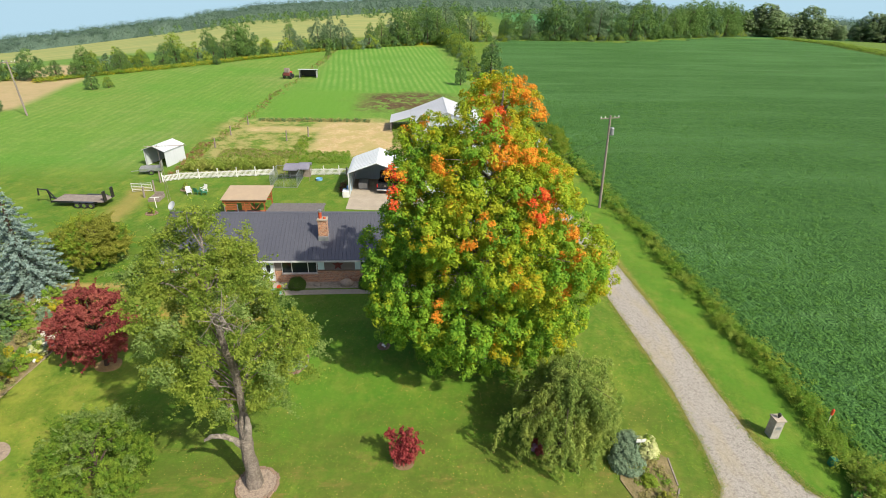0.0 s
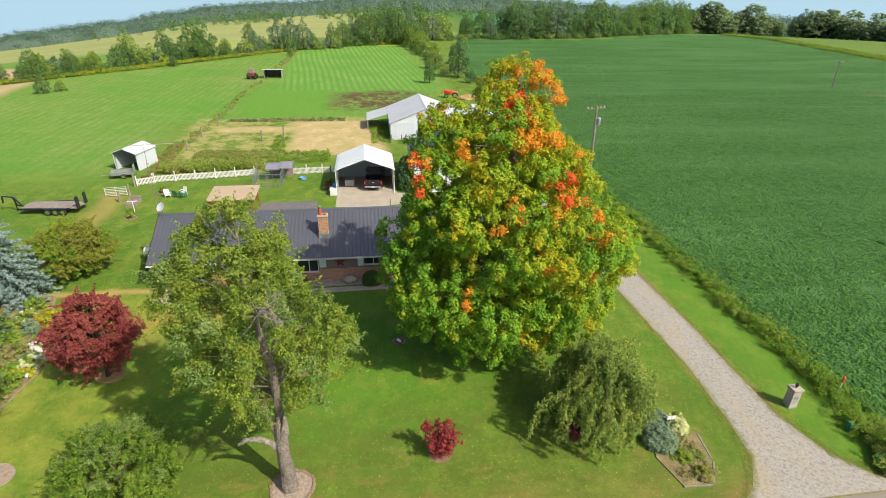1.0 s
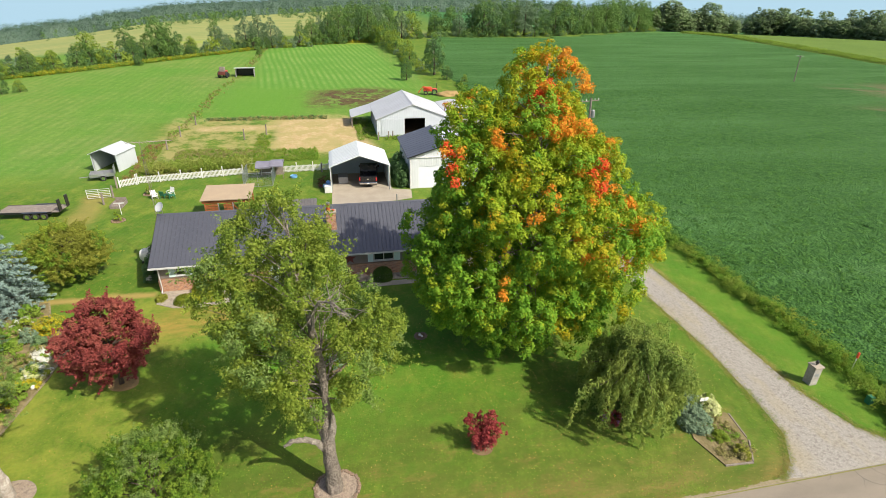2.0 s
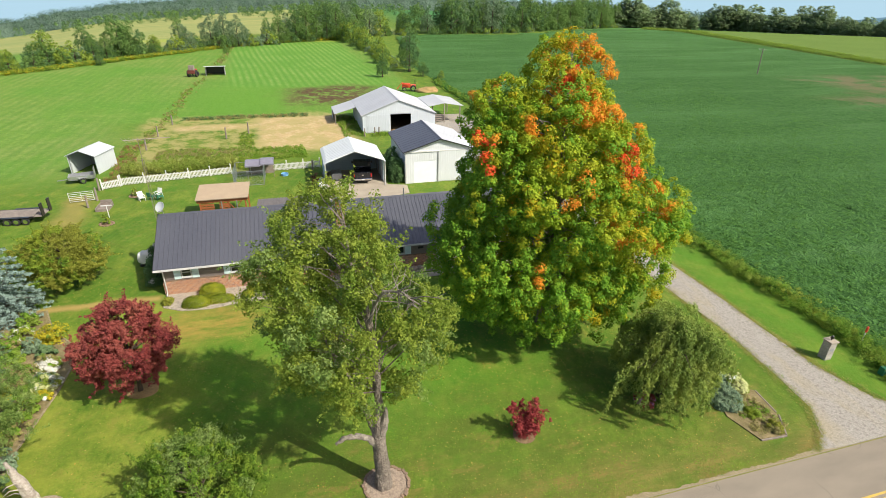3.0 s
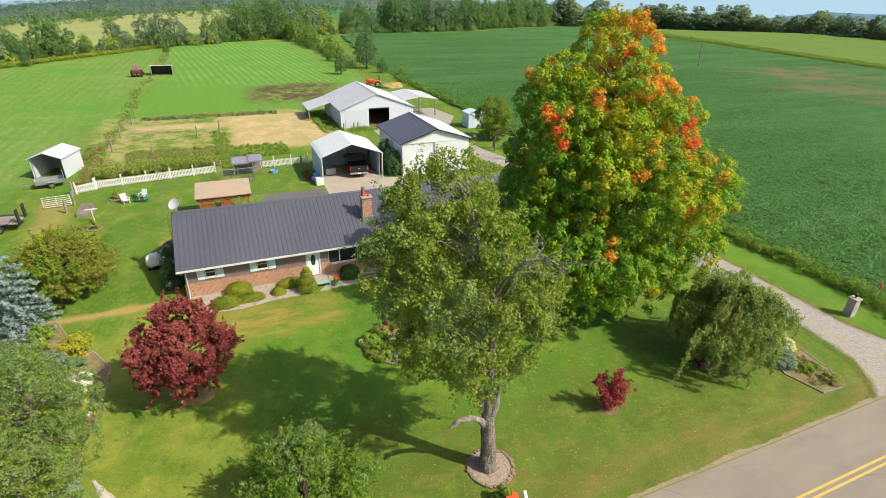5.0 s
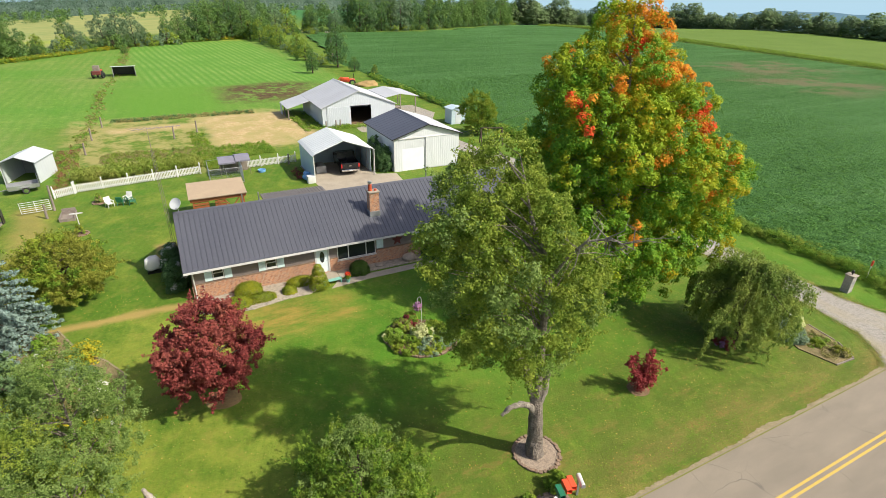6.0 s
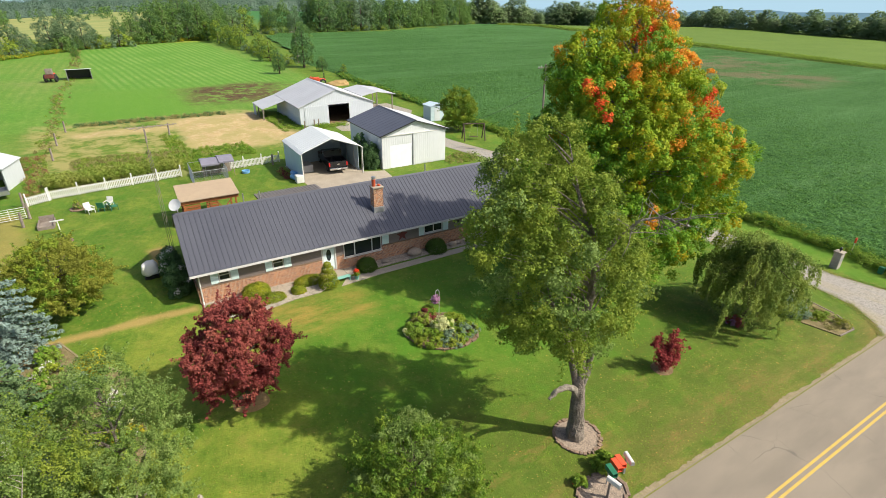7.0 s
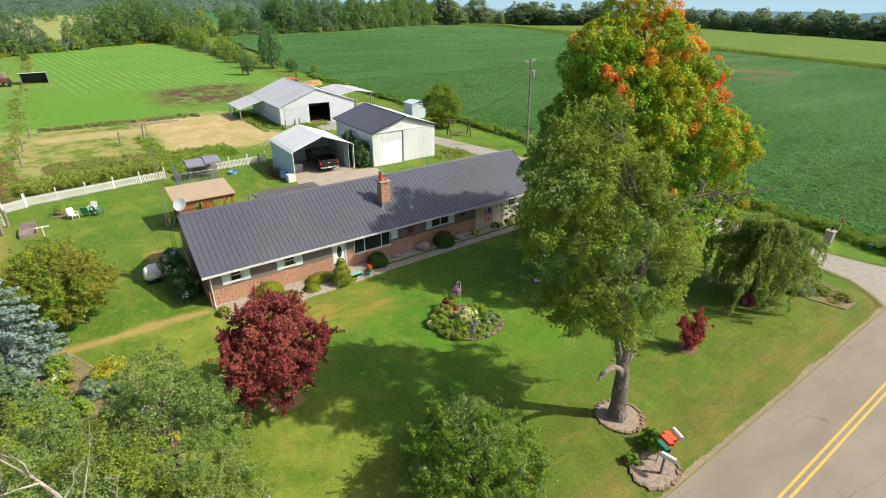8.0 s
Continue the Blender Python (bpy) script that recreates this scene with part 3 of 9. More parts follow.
# ---- geometry helpers ----
def mesh_of(name, verts, faces, mats, mat_idx=None, smooth=False):
    me = bpy.data.meshes.new(name)
    me.from_pydata(verts, [], faces)
    for m in mats:
        me.materials.append(m)
    if mat_idx is not None:
        me.polygons.foreach_set("material_index", np.asarray(mat_idx, dtype=np.int32))
    if smooth:
        me.polygons.foreach_set("use_smooth", np.ones(len(me.polygons), dtype=bool))
    me.update()
    return me


def part(name, bm, material, parent=None, label="", smooth=False):
    """Links a bmesh as one mesh object under a thing or a part."""
    me = bpy.data.meshes.new(name)
    bm.normal_update()
    bm.to_mesh(me)
    bm.free()
    me.materials.append(material)
    if smooth:
        me.polygons.foreach_set("use_smooth", np.ones(len(me.polygons), dtype=bool))
    return attach(name, me, parent, label)


def attach(name, me, parent=None, label="", m=None):
    ob = new(name, me)
    if parent is not None:
        ob.parent = parent
    if m is not None:
        ob.matrix_basis = m
    if label:
        ob["label"] = label
    return ob


def thing(name, label, category, m=None, group="", kind=""):
    e = new(name)
    e.empty_display_size = 0.2
    if m is not None:
        e.matrix_basis = m
    return tagged(e, label, category, group, kind)


def box(bm, x0, y0, z0, x1, y1, z1, bevel=0.0):
    r = bmesh.ops.create_cube(bm, size=1.0, matrix=Matrix.Translation(((x0 + x1) / 2, (y0 + y1) / 2, (z0 + z1) / 2)) @ Matrix.Diagonal((abs(x1 - x0), abs(y1 - y0), abs(z1 - z0), 1)))
    if bevel:
        es = list({e for v in r["verts"] for e in v.link_edges})
        bmesh.ops.bevel(bm, geom=es, offset=bevel, segments=2, affect="EDGES", profile=0.5)
    return bm


def bx(x0, y0, z0, x1, y1, z1, bevel=0.0):
    return box(bmesh.new(), x0, y0, z0, x1, y1, z1, bevel)


def tube(bm, pts, radii, sides=8, cap=True):
    """A tapered round bar through the points."""
    pts = [Vector(p) for p in pts]
    rings = []
    side = None
    for i, p in enumerate(pts):
        d = (pts[min(i + 1, len(pts) - 1)] - pts[max(i - 1, 0)]).normalized()
        if side is None:
            side = d.orthogonal().normalized()
        side = (side - d * side.dot(d)).normalized()
        up = d.cross(side)
        r = radii[i] if hasattr(radii, "__len__") else radii
        rings.append([bm.verts.new(p + (side * math.cos(a) + up * math.sin(a)) * r) for a in (2 * math.pi * k / sides for k in range(sides))])
    for a, b in zip(rings, rings[1:]):
        for k in range(sides):
            bm.faces.new((a[k], a[(k + 1) % sides], b[(k + 1) % sides], b[k]))
    if cap:
        bm.faces.new(rings[0][::-1])
        bm.faces.new(rings[-1])
    return bm


def tb(pts, radii, sides=8):
    return tube(bmesh.new(), pts, radii, sides)


def lathe(profile, sides=20):
    """A body turned from (radius, z) pairs."""
    bm = bmesh.new()
    rings = [[bm.verts.new((r * math.cos(2 * math.pi * k / sides), r * math.sin(2 * math.pi * k / sides), z)) for k in range(sides)] for r, z in profile]
    for a, b in zip(rings, rings[1:]):
        for k in range(sides):
            bm.faces.new((a[k], a[(k + 1) % sides], b[(k + 1) % sides], b[k]))
    bm.faces.new(rings[0][::-1])
    bm.faces.new(rings[-1])
    return bm


def prism(poly, z0, z1, bm=None):
    """A plan polygon raised from z0 to z1."""
    bm = bm or bmesh.new()
    lo = [bm.verts.new((x, y, z0)) for x, y in poly]
    hi = [bm.verts.new((x, y, z1)) for x, y in poly]
    n = len(poly)
    for k in range(n):
        bm.faces.new((lo[k], lo[(k + 1) % n], hi[(k + 1) % n], hi[k]))
    bm.faces.new(hi)
    bm.faces.new(lo[::-1])
    return bm


def gable_panel(pts, y0, y1, bm=None):
    """A polygon in x and z, drawn from y0 to y1."""
    bm = bm or bmesh.new()
    a = [bm.verts.new((x, y0, z)) for x, z in pts]
    b = [bm.verts.new((x, y1, z)) for x, z in pts]
    n = len(pts)
    for k in range(n):
        bm.faces.new((a[k], a[(k + 1) % n], b[(k + 1) % n], b[k]))
    bm.faces.new(a[::-1])
    bm.faces.new(b)
    bmesh.ops.recalc_face_normals(bm, faces=bm.faces)
    return bm


def side_panel(pts, x0, x1, bm=None):
    """A polygon in y and z, drawn from x0 to x1."""
    bm = bm or bmesh.new()
    a = [bm.verts.new((x0, y, z)) for y, z in pts]
    b = [bm.verts.new((x1, y, z)) for y, z in pts]
    n = len(pts)
    for k in range(n):
        bm.faces.new((a[k], a[(k + 1) % n], b[(k + 1) % n], b[k]))
    bm.faces.new(a[::-1])
    bm.faces.new(b)
    bmesh.ops.recalc_face_normals(bm, faces=bm.faces)
    return bm


def leaf_arrays(rng, centres, radii, counts, size, upward=0.5, outward=0.6, flat=1.0, long=1.5, hang=0.0):
    """Leaves in clumps: returns vertices (n, 4, 3) and the clump of each leaf."""
    idx = np.repeat(np.arange(len(centres)), counts)
    n = len(idx)
    d = rng.normal(size=(n, 3))
    d /= np.linalg.norm(d, axis=1, keepdims=True)
    rad = rng.random(n) ** 0.45
    off = d * rad[:, None] * radii[idx][:, None]
    off[:, 2] *= flat
    if hang:
        off[:, 2] -= hang * rng.random(n) * (0.3 + rad) * radii[idx]
    pos = centres[idx] + off
    nrm = d * outward + np.array([0, 0, upward]) + rng.normal(size=(n, 3)) * 0.45
    nrm /= np.linalg.norm(nrm, axis=1, keepdims=True)
    t = rng.normal(size=(n, 3))
    if hang:
        t = t * 0.35 + np.array([0, 0, -1.0])
    t -= nrm * np.sum(t * nrm, axis=1, keepdims=True)
    t /= np.linalg.norm(t, axis=1, keepdims=True) + 1e-9
    b = np.cross(nrm, t)
    s = (size * (0.65 + 0.7 * rng.random(n)))[:, None]
    tip = pos + t * s * 0.5 * long
    root = pos - t * s * 0.5 * long
    fold = nrm * s * 0.12
    return np.stack([root, pos + b * s * 0.5 + fold, tip, pos - b * s * 0.5 + fold], axis=1), idx


def leaf_quads(rng, pos, nrm, size, long):
    n = len(pos)
    nrm = nrm / np.linalg.norm(nrm, axis=1, keepdims=True)
    t = rng.normal(size=(n, 3))
    t -= nrm * np.sum(t * nrm, axis=1, keepdims=True)
    t /= np.linalg.norm(t, axis=1, keepdims=True) + 1e-9
    b = np.cross(nrm, t)
    s = (size * (0.65 + 0.7 * rng.random(n)))[:, None]
    fold = nrm * s * 0.12
    return np.stack([pos - t * s * 0.5 * long, pos + b * s * 0.5 + fold, pos + t * s * 0.5 * long, pos - b * s * 0.5 + fold], axis=1)


def puffs(rng, centres, radii, counts, size, long=1.2, up=0.4, rough=0.4, lift=0.8, flat=1.0):
    """Leaves in rounded tufts that face outwards and up; returns quads and the tuft of each."""
    axes = centres * np.array([1, 1, 0.0])
    axes = axes / (np.linalg.norm(axes, axis=1, keepdims=True) + 0.3) + np.array([0, 0, lift])
    idx = np.repeat(np.arange(len(centres)), counts)
    n = len(idx)
    d = rng.normal(size=(n, 3)) + axes[idx] * 0.9
    d /= np.linalg.norm(d, axis=1, keepdims=True)
    off = d * (radii[idx] * (0.5 + 0.55 * rng.random(n) ** 0.5))[:, None]
    off[:, 2] *= flat
    return leaf_quads(rng, centres[idx] + off, d + np.array([0, 0, up]) + rng.normal(size=(n, 3)) * rough, size, long), idx


def lobed(rng, zs, cx, cy, rx, ry, tries, lobe, spacing, reach=0.9, low=-0.25, uneven=0.25, gap=0.62):
    """Tufts on boughs: rounded lobes fill the outline given over height, and tufts sit on their outer and upper sides.
    Returns the tufts, the way each faces, and its bough."""
    zz = np.linspace(zs[0] + 0.3 * lobe, zs[-1] - 0.6 * lobe, 200)
    wide = np.interp(zz, zs, (np.asarray(rx, float) + np.asarray(ry, float)) / 2)
    cdf = np.cumsum(wide + 0.12 * wide.max())
    z = np.interp(rng.random(tries), cdf / cdf[-1], zz)
    a = rng.random(tries) * 2 * np.pi
    size = lobe * (0.7 + 0.6 * rng.random(tries))
    fill = np.where(rng.random(tries) < 0.3, 0.45 + 0.4 * rng.random(tries), 0.92 + 0.16 * rng.random(tries))
    hollow = [noise.noise(Vector((1.5 * math.cos(u), 1.5 * math.sin(u), 3.2 * v / (zs[-1] - zs[0]) * 2.0 + zs[-1]))) for u, v in zip(a, z)]
    fill = fill * (1 - uneven * np.clip(0.35 + 1.3 * np.array(hollow), 0, 1))
    ex, ey = (np.maximum(np.minimum(np.interp(z, zs, r), np.interp(z + 0.7 * size, zs, r)) - size * reach, 0.1) * fill for r in (rx, ry))
    p = np.stack([np.interp(z, zs, cx) + ex * np.cos(a), np.interp(z, zs, cy) + ey * np.sin(a), z], axis=1)
    keep = []
    for i in range(tries):
        if all(np.sum((p[i] - p[j]) ** 2) > (gap * (size[i] + size[j])) ** 2 for j in keep):
            keep.append(i)
    p, size = p[keep], size[keep]
    out = p - np.stack([np.interp(p[:, 2], zs, cx), np.interp(p[:, 2], zs, cy), p[:, 2] - 0.35 * np.interp(p[:, 2], zs, rx)], axis=1)
    out /= np.linalg.norm(out, axis=1, keepdims=True)
    tufts, faces, bough = [], [], []
    for i in range(len(p)):
        n = int(4 * math.pi * (size[i] / spacing) ** 2 * 0.85)
        d = rng.normal(size=(n, 3))
        d /= np.linalg.norm(d, axis=1, keepdims=True)
        d = d[d @ (out[i] * 0.7 + np.array([0, 0, 0.45])) > low]
        q = p[i] + d * (size[i] * (0.78 + 0.32 * rng.random(len(d))))[:, None] * np.array([1, 1, 0.85])
        near = np.where(np.sum((p - p[i]) ** 2, axis=1) < (size[i] + size.max()) ** 2)[0]
        inside = np.zeros(len(q), bool)
        for j in near:
            if j != i:
                inside |= np.sum((q - p[j]) ** 2, axis=1) < (0.7 * size[j]) ** 2
        tufts.append(q[~inside])
        faces.append(d[~inside])
        bough.append(np.full(int((~inside).sum()), i))
    return np.concatenate(tufts), np.concatenate(faces), np.concatenate(bough)


def tuft_leaves(rng, c, face, rad, counts, size, long, up=0.5, rough=0.5):
    """Leaves over rounded tufts that face the given ways; returns quads and the tuft of each."""
    idx = np.repeat(np.arange(len(c)), counts)
    d = rng.normal(size=(len(idx), 3)) + face[idx] * 0.7 + np.array([0, 0, 0.3])
    d /= np.linalg.norm(d, axis=1, keepdims=True)
    pos = c[idx] + d * (rad[idx] * (0.35 + 0.7 * rng.random(len(idx)) ** 0.6))[:, None]
    return leaf_quads(rng, pos, d + np.array([0, 0, up]) + rng.normal(size=d.shape) * rough, size, long), idx


def sprays(rng, c, face, n, length, rad, lift=0.35, steps=4):
    """Pointed twigs that stand out of a crown: tufts in line, smaller towards the tip.
    Returns their places, ways and radii, and the tuft that each grows from."""
    pick = rng.choice(len(c), n)
    d = face[pick] + np.array([0, 0, lift]) + rng.normal(size=(n, 3)) * 0.35
    d /= np.linalg.norm(d, axis=1, keepdims=True)
    far = length * (0.4 + 0.8 * rng.random(n))
    f = np.repeat((1 + np.arange(steps)) / steps, n)
    way, root = np.tile(d, (steps, 1)), np.tile(pick, steps)
    return c[root] + way * (f * np.tile(far, steps))[:, None], way, rad * (1.05 - 0.6 * f), root


def leaf_mesh(name, quads, mats, mat_idx=None):
    n, k = quads.shape[:2]
    me = bpy.data.meshes.new(name)
    me.vertices.add(n * k)
    me.vertices.foreach_set("co", quads.reshape(-1).astype(np.float32))
    me.loops.add(n * k)
    me.loops.foreach_set("vertex_index", np.arange(n * k, dtype=np.int32))
    me.polygons.add(n)
    me.polygons.foreach_set("loop_start", np.arange(0, n * k, k, dtype=np.int32))
    for m in mats:
        me.materials.append(m)
    if mat_idx is not None:
        me.polygons.foreach_set("material_index", np.asarray(mat_idx, dtype=np.int32))
    me.update(calc_edges=True)
    me.validate()
    return me


def halves(quads):
    """Simple pointed leaves of one triangle each, for what stays far away."""
    return quads[:, 1:4]


def rough_tube(path, radii, sides, amp, freq=2.2, steps=5):
    """A gnarled trunk: the tube through the points, refined and made uneven."""
    pts, rr = [], []
    for i in range(len(path) - 1):
        for k in range(steps):
            f = k / steps
            pts.append(Vector(path[i]).lerp(Vector(path[i + 1]), f))
            rr.append(radii[i] + (radii[i + 1] - radii[i]) * f)
    bm = tb(pts + [Vector(path[-1])], rr + [radii[-1]], sides)
    for v in bm.verts:
        c = min(pts, key=lambda p: (p - v.co).length)
        d = v.co - c
        n = noise.noise(Vector((v.co.x * freq * 1.6, v.co.y * freq * 1.6, v.co.z * freq * 0.6))) + 0.5 * noise.noise(v.co * freq * 4)
        v.co = v.co + d.normalized() * n * amp * min(1.0, d.length / 0.15)
    return bm


def profile_clumps(rng, count, zs, rs, inner=0.25, lump=0.18, seed_phase=0.0, squash=(1, 1)):
    """Clump centres under a crown whose radius over height is given, with an uneven outline."""
    zs, rs = np.asarray(zs, float), np.asarray(rs, float)
    zz = np.linspace(zs[0], zs[-1], 200)
    rr = np.interp(zz, zs, rs)
    cdf = np.cumsum(rr + 0.15 * rr.max())
    z = np.interp(rng.random(count), cdf / cdf[-1], zz)
    a = rng.random(count) * 2 * np.pi
    r = np.interp(z, zs, rs)
    w = 1 + lump * (np.sin(3 * a + 1.3 * z + seed_phase) * 0.6 + np.sin(5 * a - 0.9 * z + 2 * seed_phase) * 0.5 + np.sin(2.1 * z + 2 * a + seed_phase) * 0.5)
    f = np.where(rng.random(count) < inner, 0.25 + 0.5 * rng.random(count), 0.82 + 0.18 * rng.random(count))
    return np.stack([r * w * f * np.cos(a) * squash[0], r * w * f * np.sin(a) * squash[1], z], axis=1)


def limbs(bm, rng, path, radii, targets, r0=0.12, sides=6, start=(0.25, 0.95)):
    """Curved limbs from a trunk path to the targets."""
    path = [Vector(p) for p in path]
    for t in targets:
        t = Vector(t)
        best = None
        for i in range(len(path) - 1):
            for k in range(5):
                q = path[i].lerp(path[i + 1], k / 5)
                s = (i + k / 5) / (len(path) - 1)
                if not start[0] <= s <= start[1]:
                    continue
                cost = (q - t).length + 1.2 * abs((t.z - q.z) - 0.55 * (t.xy - q.xy).length)
                if best is None or cost < best[0]:
                    best = (cost, q)
        q = best[1]
        mid = q.lerp(t, 0.5) + Vector((rng.normal() * 0.2, rng.normal() * 0.2, 0.12 * (t - q).length))
        tube(bm, [q, q.lerp(mid, 0.55), mid, t], [r0, r0 * 0.75, r0 * 0.5, r0 * 0.15], sides)


def bevel_box_mesh(name, sx, sy, sz, mat, bevel=0.01):
    bm = bx(-sx / 2, -sy / 2, 0, sx / 2, sy / 2, sz, bevel)
    me = bpy.data.meshes.new(name)
    bm.to_mesh(me)
    bm.free()
    me.materials.append(mat)
    return me


# ---- terrain ----
# skyline elevation by azimuth in degrees, fitted to the camera's view
AZ = [-80, -36, -30, -22, -15, 0, 6, 18, 30, 42, 54, 66, 110]
EL = [-4.6, -4.5, -3.9, -2.9, -1.7, -0.6, -0.4, -0.6, -1.2, -1.8, -2.2, -2.3, -2.4]
CX, CY, CZ = -14.0, 5.5, 21.2


def fit_to_view(x, y):
    """From the draft plan, kept round the house, to the ground by a stretch fitted to the camera's view; also the scale
    there.
    """
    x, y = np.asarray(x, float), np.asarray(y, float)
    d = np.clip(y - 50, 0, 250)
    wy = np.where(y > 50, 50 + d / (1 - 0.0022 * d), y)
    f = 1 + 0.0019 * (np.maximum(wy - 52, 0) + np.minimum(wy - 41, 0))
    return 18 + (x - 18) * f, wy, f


def smooth01(t):
    t = np.clip(t, 0, 1)
    return t * t * (3 - 2 * t)


def terrain(x, y):
    """The ground's height: level round the house, then shaped so that its skyline fits the camera's view."""
    x, y = np.asarray(x, float), np.asarray(y, float)
    dx, dy = x - CX, y - CY
    r = np.hypot(dx, dy)
    az = np.degrees(np.arctan2(dx, dy))
    es = np.interp(az, AZ, EL) - 0.45
    r0 = np.interp(az, [-33, -20, 0, 31, 60], [205, 245, 320, 400, 520])
    e0 = -np.degrees(np.arctan(CZ / r0))
    f = np.clip((r - r0) / (1250 - r0), 0, 1) ** 0.65
    fall = CZ + r * np.tan(np.radians(e0 + (es - e0) * f))
    ahead = smooth01((dy + 60) / 80)
    return np.where(r > r0, np.minimum(fall, 30) * ahead, 0.0)


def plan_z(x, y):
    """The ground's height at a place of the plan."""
    return terrain(*fit_to_view(x, y)[:2])


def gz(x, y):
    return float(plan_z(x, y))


def build_ground():
    def axis(lo, hi, c0, c1, step):
        core = np.arange(c0, c1 + 0.01, step)
        out, d = [], step
        p = c1
        while p < hi:
            d *= 1.16
            p += d
            out.append(p)
        neg, d, p = [], step, c0
        while p > lo:
            d *= 1.16
            p -= d
            neg.append(p)
        return np.concatenate([neg[::-1], core, out])
    xs, ys = axis(-2800, 2800, -70, 60, 2.0), axis(-1500, 2800, -10, 140, 2.0)
    X, Y = np.meshgrid(xs, ys)
    Z = terrain(X, Y)
    nx, ny = len(xs), len(ys)
    verts = np.stack([X, Y, Z], axis=-1).reshape(-1, 3)
    k = np.arange(nx * ny).reshape(ny, nx)
    faces = np.stack([k[:-1, :-1], k[:-1, 1:], k[1:, 1:], k[1:, :-1]], axis=-1).reshape(-1, 4)
    me = mesh_of("ground", verts.tolist(), faces.tolist(), [M_GROUND], None, True)
    tagged(new("ground", me), "mown green lawn and hay meadows with worn patches", "ground", kind="structure")


build_ground()


def backdrop():
    """Glowing bands: pale sky low down, all round, and a far ridge to the east with haze in its blue."""
    def band(name, r, a0, a1, lo, hi, mat, label, wob=0.0):
        bm = bmesh.new()
        cols = []
        n = int((a1 - a0) / 1.5)
        for i in range(n + 1):
            a = a0 + (a1 - a0) * i / n
            top = hi + wob * (noise.noise(Vector((a * 0.11, 2.0, 1.0))) + 0.4 * noise.noise(Vector((a * 0.5, 5.0, 1.0))))
            if wob:
                top -= 2.4 * smooth01((58 - a) / 24)
            x, y = CX + r * math.sin(math.radians(a)), CY + r * math.cos(math.radians(a))
            cols.append([bm.verts.new((x, y, CZ + r * math.tan(math.radians(e)))) for e in (lo, top)])
        for p, q in zip(cols, cols[1:]):
            bm.faces.new((p[0], p[1], q[1], q[0]))
        tagged(part(name, bm, mat), label, "sky" if "sky" in name else "hills", kind="structure")
    m, nt, p = mat_new("low_sky_glow")
    e = nt.nodes.new("ShaderNodeEmission")
    e.inputs["Color"].default_value, e.inputs["Strength"].default_value = (0.34, 0.50, 0.60, 1), 0.95
    link(nt, e.outputs[0], nt.nodes["Material Output"].inputs["Surface"])
    band("sky_backdrop", 2650, -100, 130, -9, 5.0, m, "pale hazy blue sky above the skyline")
    # distance haze put into the ridge as a flat blue glow
    hills, nt, p = mat_new("far_hills_haze_glow")
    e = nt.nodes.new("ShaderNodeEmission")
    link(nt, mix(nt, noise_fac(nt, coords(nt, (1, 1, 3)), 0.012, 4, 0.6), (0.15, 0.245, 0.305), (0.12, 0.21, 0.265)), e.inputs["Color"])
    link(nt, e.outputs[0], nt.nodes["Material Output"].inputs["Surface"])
    band("backdrop_ridge", 2450, 34, 120, -6, -0.75, hills, "glowing far wooded ridge with haze in its blue colour", 0.5)


backdrop()


def strip(name, poly, z0, z1, mat, label, category, kind="structure"):
    ob = part(name, prism(poly, z0, z1), mat)
    return tagged(ob, label, category, kind=kind)


# road along the front, with a double line
ROAD_Y0, ROAD_Y1 = 11.6, 17.75
strip("road", [(-180, ROAD_Y0), (180, ROAD_Y0), (180, ROAD_Y1), (-180, ROAD_Y1)], -0.2, 0.03, M_ASPHALT, "sun-bleached grey asphalt country road with cracks", "road")
def ragged_edge():
    """The gravelly road edge, with an uneven border to the grass."""
    xs = np.arange(-90, 90.1, 0.12)
    far = [0.10 + 0.16 * (0.5 + noise.noise(Vector((x * 0.35, 1.0, 4.0)))) + 0.09 * noise.noise(Vector((x * 1.7, 3.0, 2.0))) + 0.10 * noise.noise(Vector((x * 5.1, 2.0, 7.0))) for x in xs]
    poly = [(float(x), ROAD_Y1 + 0.003) for x in xs] + [(float(x), ROAD_Y1 + max(0.03, w)) for x, w in zip(xs[::-1], far[::-1])]
    bm = bmesh.new()
    n = len(xs)
    lo = [bm.verts.new((x, y, 0.024)) for x, y in poly[:n]]
    hi = [bm.verts.new((x, y, 0.006)) for x, y in poly[n:]][::-1]
    for k in range(n - 1):
        bm.faces.new((lo[k], lo[k + 1], hi[k + 1], hi[k]))
    tagged(part("road_shoulder", bm, M_SAND), "pale gravelly road edge running into the grass", "shoulder", kind="structure")


ragged_edge()
strip("road_edge_moss", [(-180, ROAD_Y1 - 0.10), (180, ROAD_Y1 - 0.10), (180, ROAD_Y1 - 0.04), (-180, ROAD_Y1 - 0.04)], 0.03, 0.034, M_MOSS, "thin mossy line along the road edge", "moss")
for i, yl in enumerate((14.70, 14.98)):
    strip("road_line", [(-180, yl - 0.055), (180, yl - 0.055), (180, yl + 0.055), (-180, yl + 0.055)], 0.03, 0.036, M_LINE, "yellow centre line painted on the asphalt", "road line")

